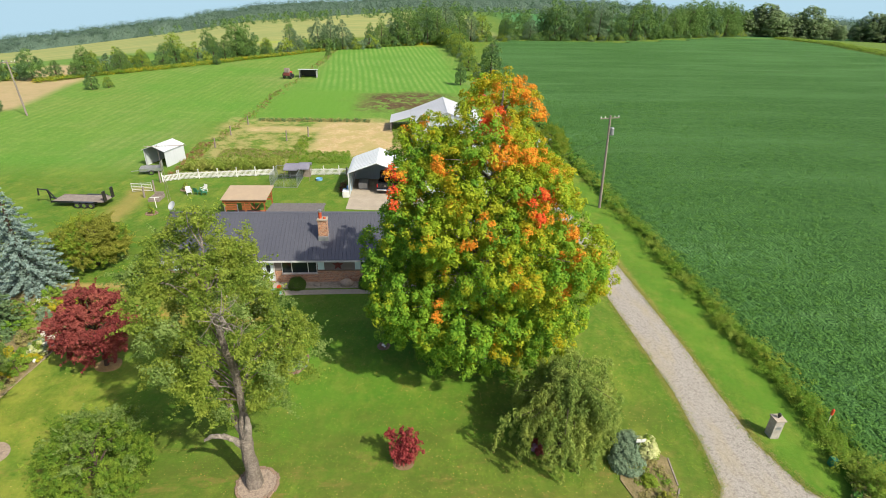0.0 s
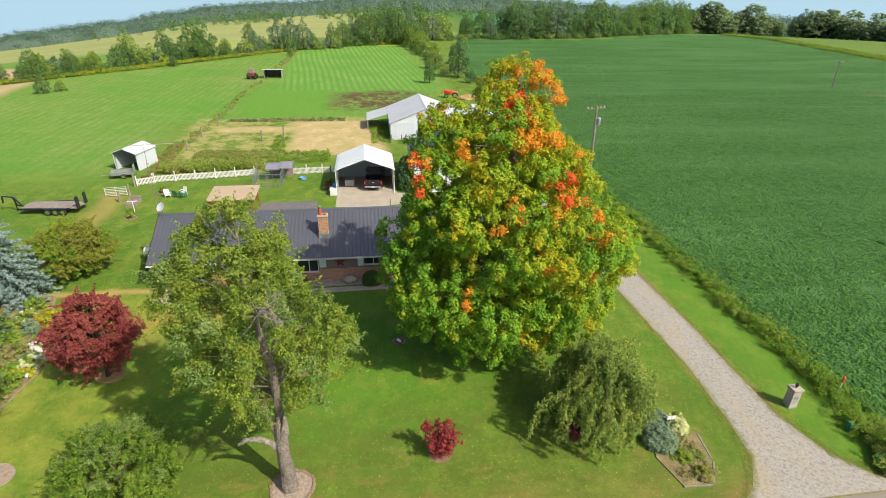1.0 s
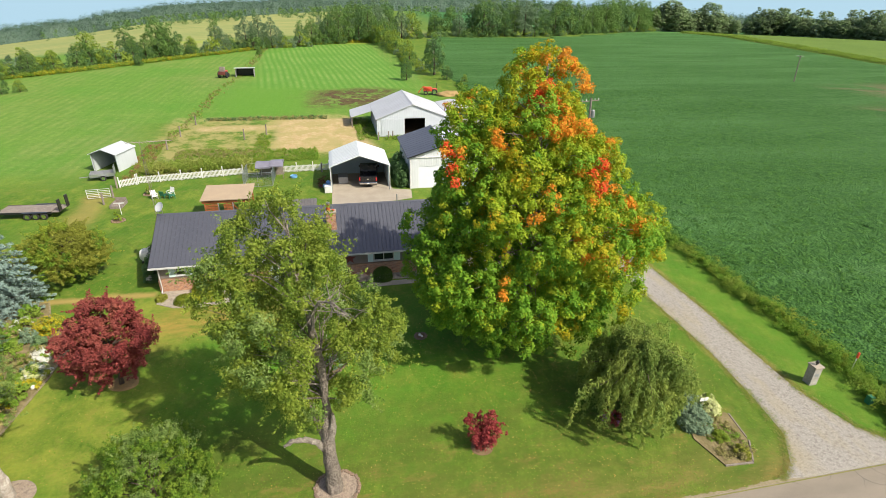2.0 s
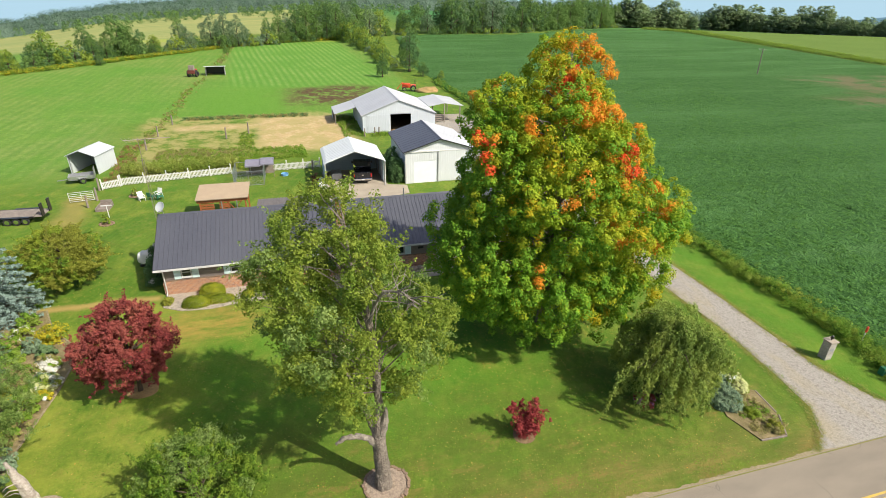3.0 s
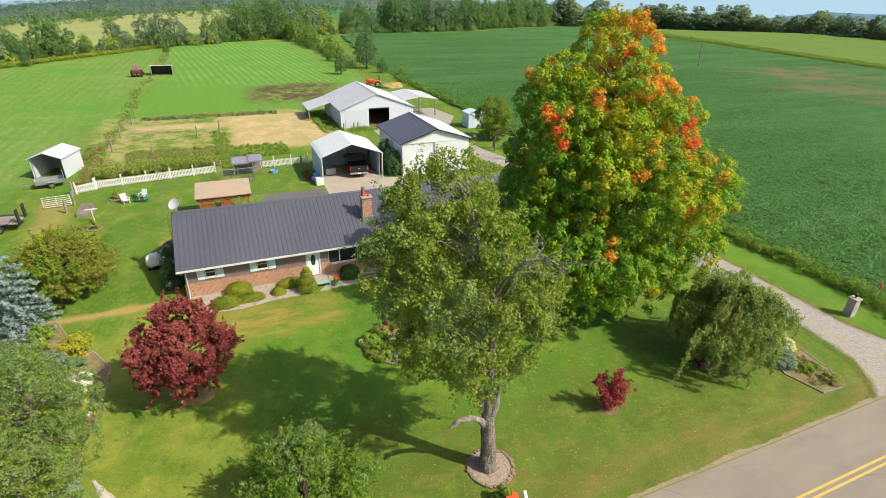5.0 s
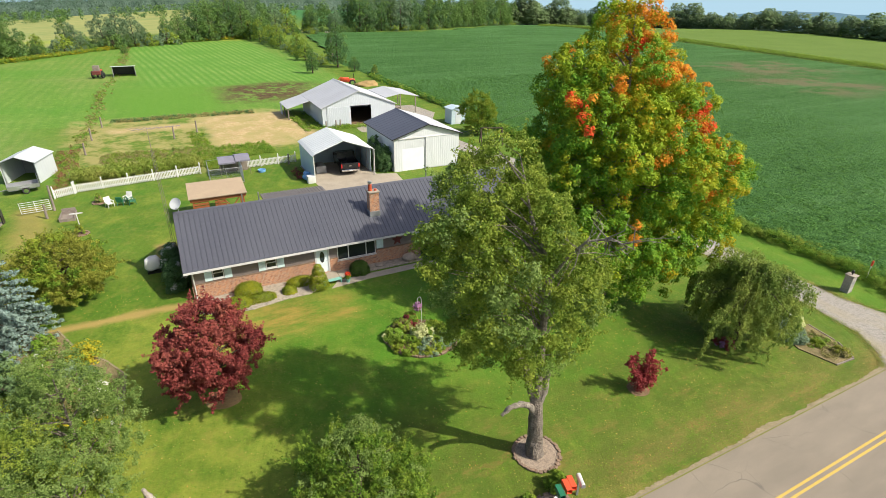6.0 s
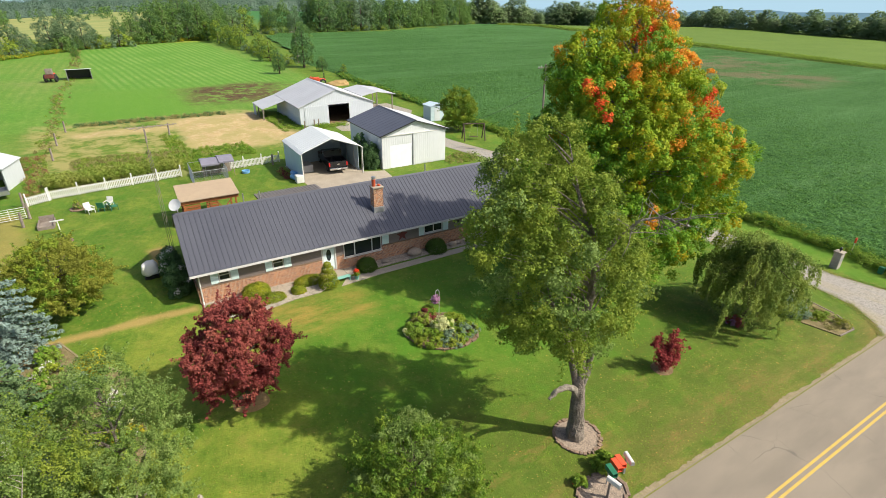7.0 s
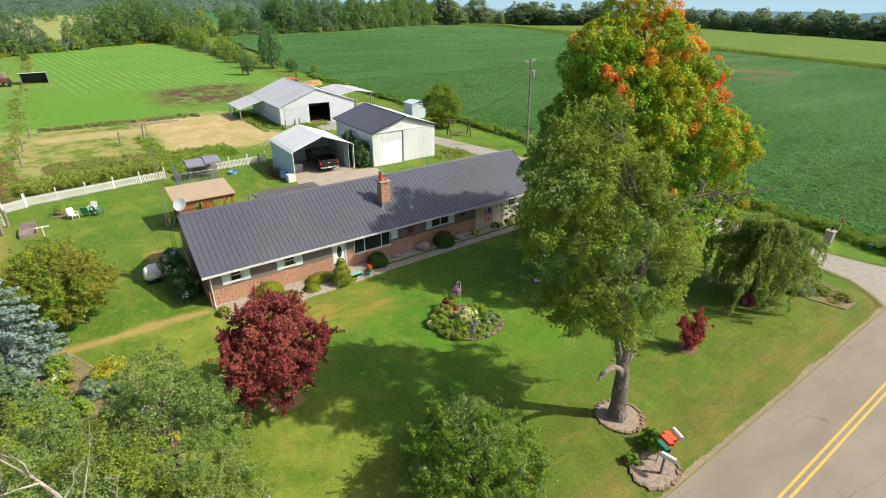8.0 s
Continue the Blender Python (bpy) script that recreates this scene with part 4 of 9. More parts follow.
# gravel drive
def drive():
    rng = np.random.default_rng(5)
    left = [(13.05, 17.75), (14.55, 18.8), (15.85, 20.6), (16.3, 23.5), (16.7, 28), (16.6, 33), (16.4, 40), (16.3, 48), (15.8, 56), (14.65, 63), (12.85, 72), (12.15, 84)]
    right = [(24.15, 17.75), (22.05, 18.7), (20.65, 20.3), (19.8, 23.5), (19.8, 28), (19.9, 33), (19.7, 40), (19.4, 48), (18.9, 56), (18.05, 63), (16.05, 72), (14.85, 84)]
    bm = bmesh.new()
    pairs = []
    for (a, b), (c, d) in zip(left, right):
        pairs.append([bm.verts.new((a + (c - a) * k / 4, b + (d - b) * k / 4, 0.012 + 0.02 * math.sin(math.pi * k / 4))) for k in range(5)])
    for p, q in zip(pairs, pairs[1:]):
        for k in range(4):
            bm.faces.new((p[k], p[k + 1], q[k + 1], q[k]))
    ob = part("driveway", bm, M_GRAVEL, smooth=True)
    tagged(ob, "pale grey gravel driveway with dry grass at its edges", "driveway", kind="structure")


drive()
strip("apron", [(-8.7, 60.8), (-4, 60.4), (0.8, 61.5), (1.2, 64.3), (-1.0, 65.0), (-1.2, 71.4), (-8.3, 71.4), (-8.5, 64.0)], -0.05, 0.02, M_CONCRETE, "pale concrete apron before the carport and garage", "pavement")
strip("walkway", [(-14.0, 40.9), (-11.0, 41.15), (-1.2, 41.3), (6.8, 41.4), (6.8, 42.15), (-1.2, 42.05), (-11.0, 41.95), (-13.2, 41.9)], -0.05, 0.03, M_CONCRETE, "narrow grey concrete walk along the house front", "walkway")
strip("barn_yard", [(4.6, 84.0), (10.5, 80), (16, 84), (21, 92), (20, 99), (13.0, 99), (13.0, 89.2), (4.8, 89.2)], -0.05, 0.010, M_GRAVEL, "pale gravel yard by the barn", "yard")


# ---- the house ----
HX0, HX1 = -23.1, 6.3          # walls
EX0, EX1 = -23.5, 6.7          # roof ends
WY, BY = 43.4, 51.9            # front and back wall faces
EY, RY, KY = 42.9, 47.65, 52.4  # front eave, ridge, back eave
EZ, RZ = 2.5, 5.15
SOFFIT = 2.38


def wall_x(x0, x1, z0, z1, y0, y1, holes):
    """A wall along x with rectangular openings (xa, xb, za, zb)."""
    bm = bmesh.new()
    xs = sorted({x0, x1, *[h[0] for h in holes], *[h[1] for h in holes]})
    for a, b in zip(xs, xs[1:]):
        if b <= x0 or a >= x1:
            continue
        cuts = sorted((max(h[2], z0), min(h[3], z1)) for h in holes if h[0] <= a + 1e-6 and h[1] >= b - 1e-6 and h[3] > z0 and h[2] < z1)
        z = z0
        for ca, cb in cuts:
            if ca - z > 1e-4:
                box(bm, a, y0, z, b, y1, ca)
            z = cb
        if z1 - z > 1e-4:
            box(bm, a, y0, z, b, y1, z1)
    bmesh.ops.remove_doubles(bm, verts=bm.verts, dist=0.001)
    return bm


def panel_mesh(name, width, length, mat, rib=0.026):
    """One sheet of metal roofing with a raised seam, running along +y."""
    prof = [(0, 0), (width * 0.86, 0), (width * 0.89, rib), (width * 0.96, rib), (width - 0.004, 0)]
    bm = bmesh.new()
    a = [bm.verts.new((x, 0, z)) for x, z in prof]
    b = [bm.verts.new((x, length, z)) for x, z in prof]
    for k in range(len(prof) - 1):
        bm.faces.new((a[k], a[k + 1], b[k + 1], b[k]))
    lo0, lo1 = bm.verts.new((0, 0, -0.02)), bm.verts.new((width - 0.004, 0, -0.02))
    bm.faces.new((lo0, lo1, a[-1], a[0]))
    me = bpy.data.meshes.new(name)
    bm.to_mesh(me)
    bm.free()
    me.materials.append(mat)
    return me


def slope_panels(parent, name, x0, x1, y0, z0, y1, z1, width, mat, lift=0.012):
    """Roofing sheets from the eave (y0, z0) up to the ridge (y1, z1)."""
    n = max(1, round((x1 - x0) / width))
    w = (x1 - x0) / n
    length = math.hypot(y1 - y0, z1 - z0)
    me = panel_mesh(name, w, length, mat)
    ang = math.atan2(z1 - z0, abs(y1 - y0))
    for i in range(n):
        if y1 > y0:
            m = Matrix.Translation((x0 + i * w, y0, z0 + lift)) @ Matrix.Rotation(ang, 4, "X")
        else:
            m = Matrix.Translation((x0 + (i + 1) * w, y0, z0 + lift)) @ Matrix.Rotation(math.pi, 4, "Z") @ Matrix.Rotation(ang, 4, "X")
        attach(name, me, parent, "", m)


def slope_panels_x(parent, name, y0, y1, x0, z0, x1, z1, width, mat, lift=0.012, rib=0.014):
    """The same for a roof whose ridge runs along y: from the eave (x0, z0) to the ridge (x1, z1)."""
    n = max(1, round((y1 - y0) / width))
    w = (y1 - y0) / n
    length = math.hypot(x1 - x0, z1 - z0)
    me = panel_mesh(name, w, length, mat, rib)
    ang = math.atan2(z1 - z0, abs(x1 - x0))
    for i in range(n):
        if x1 > x0:
            m = Matrix.Translation((x0, y0 + (i + 1) * w, z0 + lift)) @ Matrix.Rotation(-math.pi / 2, 4, "Z") @ Matrix.Rotation(ang, 4, "X")
        else:
            m = Matrix.Translation((x0, y0 + i * w, z0 + lift)) @ Matrix.Rotation(math.pi / 2, 4, "Z") @ Matrix.Rotation(ang, 4, "X")
        attach(name, me, parent, "", m)


def ribbed_x(parent, x0, x1, z0, z1, y, mat, step=0.30):
    """Raised ribs of a sheet wall that faces -y."""
    bm = bmesh.new()
    for i in range(int((x1 - x0) / step)):
        x = x0 + step * (i + 0.5)
        box(bm, x - 0.02, y - 0.014, z0, x + 0.02, y - 0.002, z1)
    part("sheet_rib", bm, mat, parent)


def ribbed_y(parent, y0, y1, z0, z1, x, mat, step=0.30):
    """Raised ribs of a sheet wall that faces -x."""
    bm = bmesh.new()
    for i in range(int((y1 - y0) / step)):
        y = y0 + step * (i + 0.5)
        box(bm, x - 0.014, y - 0.02, z0, x - 0.002, y + 0.02, z1)
    part("sheet_rib", bm, mat, parent)


def window_unit(parent, x0, x1, z0, z1, y, mullions=(), rail=True):
    """A white window set in the wall face at y, with its panes and sill."""
    f = 0.06
    bm = bmesh.new()
    box(bm, x0, y - 0.03, z0, x0 + f, y + 0.08, z1)
    box(bm, x1 - f, y - 0.03, z0, x1, y + 0.08, z1)
    box(bm, x0 + f, y - 0.03, z1 - f, x1 - f, y + 0.08, z1)
    box(bm, x0 + f, y - 0.03, z0, x1 - f, y + 0.08, z0 + f)
    for mx in mullions:
        box(bm, mx - 0.035, y - 0.025, z0 + f, mx + 0.035, y + 0.075, z1 - f)
    if rail:
        box(bm, x0 + f, y - 0.02, (z0 + z1) / 2 - 0.025, x1 - f, y + 0.07, (z0 + z1) / 2 + 0.025)
    w = part("window", bm, M_WHITE, parent, "white framed window")
    edges = [x0 + f, *mullions, x1 - f]
    for a, b in zip(edges, edges[1:]):
        part("pane", bx(a, y + 0.02, z0 + f, b, y + 0.03, z1 - f), M_GLASS, w, "dark reflecting glass")
    part("sill", bx(x0 - 0.05, y - 0.09, z0 - 0.07, x1 + 0.05, y - 0.032, z0 - 0.004), M_WHITE, w)


def shutter(parent, x0, x1, z0, z1, y):
    bm = bx(x0, y - 0.045, z0, x1, y - 0.004, z1, 0.006)
    n = int((z1 - z0) / 0.07)
    for i in range(n):
        z = z0 + 0.06 + i * (z1 - z0 - 0.12) / n
        box(bm, x0 + 0.04, y - 0.056, z, x1 - 0.04, y - 0.046, z + 0.028)
    part("shutter", bm, M_SHUTTER, parent, "pale aqua louvred shutter")


def build_house():
    h = thing("house", "long single-storey ranch house with charcoal metal roof and brick base", "house", pose(0, 0, 0))
    wins = [(-21.73, -20.99, 1.42, 2.25), (-18.10, -17.33, 1.42, 2.25), (-12.75, -9.6, 0.92, 2.25), (-5.68, -3.94, 1.40, 2.25), (2.76, 3.60, 1.40, 2.25)]
    door = (-14.50, -13.38, 0.12, 2.22)
    holes = [*wins, door]
    part("brick_wall", wall_x(HX0, -1.06, 0.0, 1.18, WY - 0.05, WY + 0.15, holes), M_BRICK, h, "red-brown brick lower wall")
    part("brick_cap", wall_x(HX0 - 0.02, -1.04, 1.183, 1.235, WY - 0.075, WY + 0.0, holes), M_EDGE_STONE, h, "pale brick ledge")
    part("wall", wall_x(HX0, -1.06, 1.24, SOFFIT, WY, WY + 0.15, holes), M_SIDING, h, "taupe lap siding")
    part("wall", wall_x(-1.055, HX1, 0.0, SOFFIT, WY, WY + 0.15, holes), M_SIDING_LIGHT, h, "pale beige lap siding")
    part("wall", bx(HX0, BY - 0.15, 0, HX1, BY, SOFFIT), M_SIDING, h)
    for x0, x1, mat in ((HX0, HX0 + 0.15, M_SIDING), (HX1 - 0.15, HX1, M_SIDING_LIGHT)):
        part("gable_wall", side_panel([(WY + 0.152, 0), (BY - 0.152, 0), (BY - 0.152, SOFFIT), (BY - 0.5, EZ + 0.2), (RY, RZ - 0.18), (WY + 0.5, EZ + 0.2), (WY + 0.152, SOFFIT)], x0, x1), mat, h)
    part("brick_wall", bx(HX0 - 0.06, WY - 0.05, 0, HX0 - 0.004, BY, 1.1), M_BRICK, h)
    # unseen dark floor and inner wall, added behind the windows
    part("floor_slab", bx(HX0 + 0.16, WY + 0.16, 0, HX1 - 0.16, BY - 0.16, 0.1), M_DARK, h)
    part("partition", bx(HX0 + 0.2, WY + 1.6, 0.11, HX1 - 0.2, WY + 1.68, SOFFIT - 0.02), M_INNER, h)
    # roof deck, soffit, fascia, gutter
    s = (RZ - EZ) / (RY - EY)
    part("roof", side_panel([(EY, EZ - 0.10), (EY, EZ), (RY, RZ), (KY, EZ), (KY, EZ - 0.10), (RY, RZ - 0.14)], EX0, EX1), M_TRIM_DARK, h, "roof deck")
    part("soffit", bx(EX0 + 0.05, EY + 0.03, SOFFIT - 0.02, EX1 - 0.05, WY - 0.004, SOFFIT), M_WHITE, h)
    part("fascia", bx(EX0, EY - 0.02, EZ - 0.20, EX1, EY - 0.003, EZ - 0.005), M_WHITE, h, "white eave fascia")
    g = bmesh.new()
    box(g, EX0, EY - 0.13, EZ - 0.15, EX1, EY - 0.118, EZ - 0.03)
    box(g, EX0, EY - 0.117, EZ - 0.15, EX1, EY - 0.024, EZ - 0.138)
    part("gutter", g, M_WHITE, h, "white metal gutter")
    part("downspout", tb([(-22.95, EY - 0.05, EZ - 0.16), (-22.98, WY - 0.12, 2.1), (-22.98, WY - 0.12, 0.25), (-22.98, WY - 0.4, 0.08)], 0.045, 6), M_WHITE, h)
    part("downspout", tb([(-1.0, EY - 0.05, EZ - 0.16), (-1.0, WY - 0.1, 2.1), (-1.0, WY - 0.1, 0.2)], 0.04, 6), M_WHITE, h)
    for x0 in (EX0 - 0.022, EX1 + 0.004):
        part("rake_trim", side_panel([(EY, EZ - 0.14), (EY, EZ + 0.05), (RY, RZ + 0.05), (KY, EZ + 0.05), (KY, EZ - 0.14), (RY, RZ - 0.14)], x0, x0 + 0.018), M_TRIM_DARK, h)
    part("ridge_cap", side_panel([(RY - 0.16, RZ - 0.04), (RY, RZ + 0.075), (RY + 0.16, RZ - 0.04), (RY, RZ + 0.055)], EX0, EX1), M_ROOF, h)
    # windows and shutters
    for (a, b, z0, z1), mul, rail in zip(wins, ((), (), (-11.85, -10.4), (-4.8,), ()), (True, True, False, False, True)):
        window_unit(h, a, b, z0, z1, WY, mul, rail)
    for a, b in ((-22.26, -21.76), (-20.96, -20.45), (-18.62, -18.13), (-17.30, -16.78), (-9.52, -8.94), (-6.19, -5.71), (-3.91, -3.35), (2.14, 2.73), (3.63, 4.20)):
        shutter(h, a, b, 1.30, 2.27, WY)
    # front door with an oval light
    d = part("door", bx(-14.38, WY + 0.02, 0.13, -13.50, WY + 0.07, 2.16, 0.006), M_DOOR, h, "pale blue front door with an oval glass")
    f = bmesh.new()
    box(f, -14.50, WY - 0.04, 0.12, -14.385, WY + 0.1, 2.22)
    box(f, -13.495, WY - 0.04, 0.12, -13.38, WY + 0.1, 2.22)
    box(f, -14.385, WY - 0.04, 2.165, -13.495, WY + 0.1, 2.22)
    part("door_frame", f, M_WHITE, h)
    o = lathe([(0.16, 0), (0.19, 0.012), (0.16, 0.024)], 20)
    bmesh.ops.transform(o, matrix=Matrix.Translation((-13.94, WY + 0.02, 1.45)) @ Matrix.Rotation(math.pi / 2, 4, "X") @ Matrix.Diagonal((1, 2.5, 1, 1)), verts=o.verts)
    part("oval_glass", o, M_GLASS, d)
    part("door_handle", tb([(-13.60, WY + 0.0, 1.12), (-13.60, WY - 0.05, 1.12), (-13.70, WY - 0.05, 1.12)], 0.014, 6), M_CHROME, d)
    part("step", bx(-14.9, WY - 1.5, 0.0, -13.0, WY - 0.06, 0.11, 0.02), M_CONCRETE, h)
    # star and plaque
    st = bmesh.new()
    c = st.verts.new((-7.72, WY - 0.07, 1.75))
    rim = [st.verts.new((-7.72 + r * math.sin(k * math.pi / 5), WY - 0.012, 1.75 + r * math.cos(k * math.pi / 5))) for k in range(10) for r in ((0.55 if k % 2 == 0 else 0.23),)]
    for k in range(10):
        st.faces.new((c, rim[k], rim[(k + 1) % 10]))
    st.faces.new(rim)
    tagged(part("barn_star", st, M_RUST), "rust-red metal barn star hung on the siding", "wall ornament")
    tagged(part("wall_plaque", bx(-2.72, WY - 0.03, 1.72, -2.24, WY - 0.004, 1.92, 0.005), M_BLACK), "small black plaque fixed to the siding", "plaque")
    # chimney
    ch = part("chimney", bx(-9.45, 44.75, 3.2, -8.65, 45.45, 5.50), M_BRICK, h, "brick chimney stack")
    part("chimney_cap", bx(-9.52, 44.68, 5.503, -8.58, 45.52, 5.62, 0.03), M_CONCRETE, ch)
    part("flashing", bx(-9.50, 44.70, 3.5, -8.60, 45.50, 3.98, 0.01), M_GREYMETAL, ch)
    fl = lathe([(0.15, 0), (0.15, 0.52), (0.16, 0.54)], 14)
    bmesh.ops.translate(fl, vec=(-9.25, 45.15, 5.62), verts=fl.verts)
    part("flue", fl, M_TERRA, ch, "orange clay flue")
    cp = lathe([(0.10, 0), (0.10, 0.1), (0.17, 0.12), (0.17, 0.22), (0.06, 0.27)], 14)
    bmesh.ops.translate(cp, vec=(-9.25, 45.15, 6.16), verts=cp.verts)
    part("flue_cap", cp, M_STEEL, ch)
    f2 = lathe([(0.12, 0), (0.12, 0.12), (0.09, 0.13)], 12)
    bmesh.ops.translate(f2, vec=(-8.85, 45.05, 5.62), verts=f2.verts)
    part("flue", f2, M_TERRA, ch)
    # vents on the ridge side, back porch roof
    for x in (-18.6, -17.4, -3.0):
        part("vent_pipe", tb([(x, 48.0, 4.7), (x, 48.0, 5.75)], 0.05, 8), M_STEEL, h)
    py1 = 56.0
    part("porch_roof", side_panel([(BY + 0.05, 2.95), (BY + 0.05, 3.05), (py1, 2.75), (py1, 2.65)], -16.4, -10.6), M_DECK, h, "dark grey porch roof boards")
    for i in range(19):
        x = -16.4 + i * 0.306
        part("porch_batten", side_panel([(BY + 0.06, 3.054), (BY + 0.06, 3.09), (py1 + 0.05, 2.79), (py1 + 0.05, 2.754)], x, x + 0.20), M_DECK, h)
    for x in (-16.0, -10.8):
        part("porch_post", bx(x - 0.06, py1 - 0.4, 0, x + 0.06, py1 - 0.28, 2.66), M_TIMBER_GREY, h)
    # satellite dish on the gable
    dish = thing("satellite_dish", "white satellite dish on a mast at the gable end", "satellite dish", pose(-23.1, 47.75, 5.05))
    part("mast", tb([(0, 0, -0.6), (0, 0, 0.45)], 0.03, 8), M_STEEL, dish)
    dm = lathe([(0.02, 0.0), (0.24, 0.035), (0.44, 0.11), (0.44, 0.125), (0.24, 0.055), (0.02, 0.02)], 24)
    part("reflector", dm, M_DISH, dish).matrix_basis = pose(-0.05, -0.12, 0.75, 54, 0, -38)
    part("feed_arm", tb([(0, -0.1, 0.4), (-0.1, -0.62, 0.55)], 0.018, 6), M_STEEL, dish)
    part("feed_horn", bx(-0.15, -0.7, 0.52, -0.05, -0.6, 0.62, 0.01), M_GREYMETAL, dish)
    # flag on its pole
    fg = thing("flag", "striped cloth flag hanging from a short wall pole", "flag", pose(-0.3, WY - 0.05, 1.75))
    part("flag_pole", tb([(0, 0, 0), (0.15, -0.75, 0.6)], 0.015, 6), M_WHITE, fg)
    for i in range(9):
        x0, x1 = -0.38 + i * 0.085, -0.38 + (i + 1) * 0.085
        bm = bmesh.new()
        grid = [[bm.verts.new((x + 0.12 + 0.1 * k / 5, -0.62 + 0.05 * math.sin(6 * x + k), 0.42 - 0.32 * k)) for x in (x0, x1)] for k in range(5)]
        for p, q in zip(grid, grid[1:]):
            bm.faces.new((p[0], p[1], q[1], q[0]))
        bmesh.ops.solidify(bm, geom=bm.faces[:], thickness=0.006)
        part("stripe", bm, M_FLAG_R if i % 2 == 0 else M_FLAG_W, fg)
    part("canton", bx(0.02, -0.70, -0.1, 0.46, -0.67, 0.40), M_FLAG_B, fg)
    return h


HOUSE = build_house()


# ---- outbuildings ----
def build_garage():
    x0, x1, y0, y1, ez, rz = 1.3, 9.9, 64.5, 74.2, 4.1, 5.45
    xm = (x0 + x1) / 2
    g = thing("garage", "cream ribbed-metal pole garage with a charcoal and pale roof", "garage", pose(0, 0, 0))
    part("wall", wall_x(x0, x1, 0, ez, y0, y0 + 0.12, [(2.35, 5.25, 0, 2.75)]), M_CREAM, g, "cream ribbed metal front")
    part("gable", gable_panel([(x0, ez), (x1, ez), (xm, rz - 0.05)], y0, y0 + 0.12), M_CREAM, g)
    part("gable", gable_panel([(x0, 0), (x1, 0), (x1, ez), (xm, rz - 0.05), (x0, ez)], y1 - 0.12, y1), M_CREAM, g)
    part("wall", bx(x0, y0 + 0.122, 0, x0 + 0.12, y1 - 0.122, ez), M_CREAM, g)
    part("wall", bx(x1 - 0.12, y0 + 0.122, 0, x1, y1 - 0.122, ez), M_CREAM, g)
    d = part("garage_door", bx(2.36, y0 + 0.03, 0.0, 5.24, y0 + 0.08, 2.74), M_DOOR_WHITE, g, "white sectional garage door")
    for i in range(4):
        for k in range(4):
            part("door_panel", bx(2.44 + k * 0.70, y0 + 0.026, 0.05 + i * 0.67, 3.10 + k * 0.70, y0 + 0.0295, 0.69 + i * 0.67, 0.001), M_DOOR_WHITE, d)
    part("sliding_door", bx(5.42, y0 - 0.06, 0.1, 9.85, y0 - 0.01, ez - 0.25), M_CREAM, g, "cream sliding door panel")
    part("door_track", bx(1.4, y0 - 0.10, ez - 0.24, 9.9, y0 - 0.004, ez - 0.14), M_WHITE, g)
    part("trim", bx(5.30, y0 - 0.07, 0.05, 5.41, y0 - 0.004, ez - 0.25), M_GREYMETAL, g)
    part("corner_trim", bx(x0 - 0.02, y0 - 0.02, 0, x0 + 0.12, y0 - 0.003, ez), M_WHITE, g)
    part("corner_trim", bx(x1 - 0.12, y0 - 0.02, 0, x1 + 0.02, y0 - 0.003, ez), M_WHITE, g)
    ribbed_x(g, 5.42, 9.8, 0.12, ez - 0.27, y0 - 0.06, M_CREAM)
    ribbed_x(g, x0 + 0.15, 2.3, 0.05, ez - 0.26, y0, M_CREAM)
    ribbed_x(g, 2.35, 5.25, 2.85, ez - 0.26, y0, M_CREAM)
    ribbed_y(g, y0 + 0.15, y1 - 0.1, 0.02, ez - 0.1, x0, M_CREAM)
    o = 0.35
    s = (rz - ez) / (xm - x0)
    part("roof_deck", gable_panel([(x0 - o, ez - s * o - 0.1), (x0 - o, ez - s * o), (xm, rz), (x1 + o, ez - s * o), (x1 + o, ez - s * o - 0.1), (xm, rz - 0.1)], y0 - o, y1 + o), M_TRIM_DARK, g)
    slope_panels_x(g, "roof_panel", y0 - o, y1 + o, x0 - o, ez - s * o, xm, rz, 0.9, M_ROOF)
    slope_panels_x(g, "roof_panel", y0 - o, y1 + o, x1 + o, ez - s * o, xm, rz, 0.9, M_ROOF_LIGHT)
    part("ridge_cap", gable_panel([(xm - 0.18, rz - 0.02), (xm, rz + 0.08), (xm + 0.18, rz - 0.02), (xm, rz + 0.055)], y0 - o, y1 + o), M_ROOF, g)


build_garage()


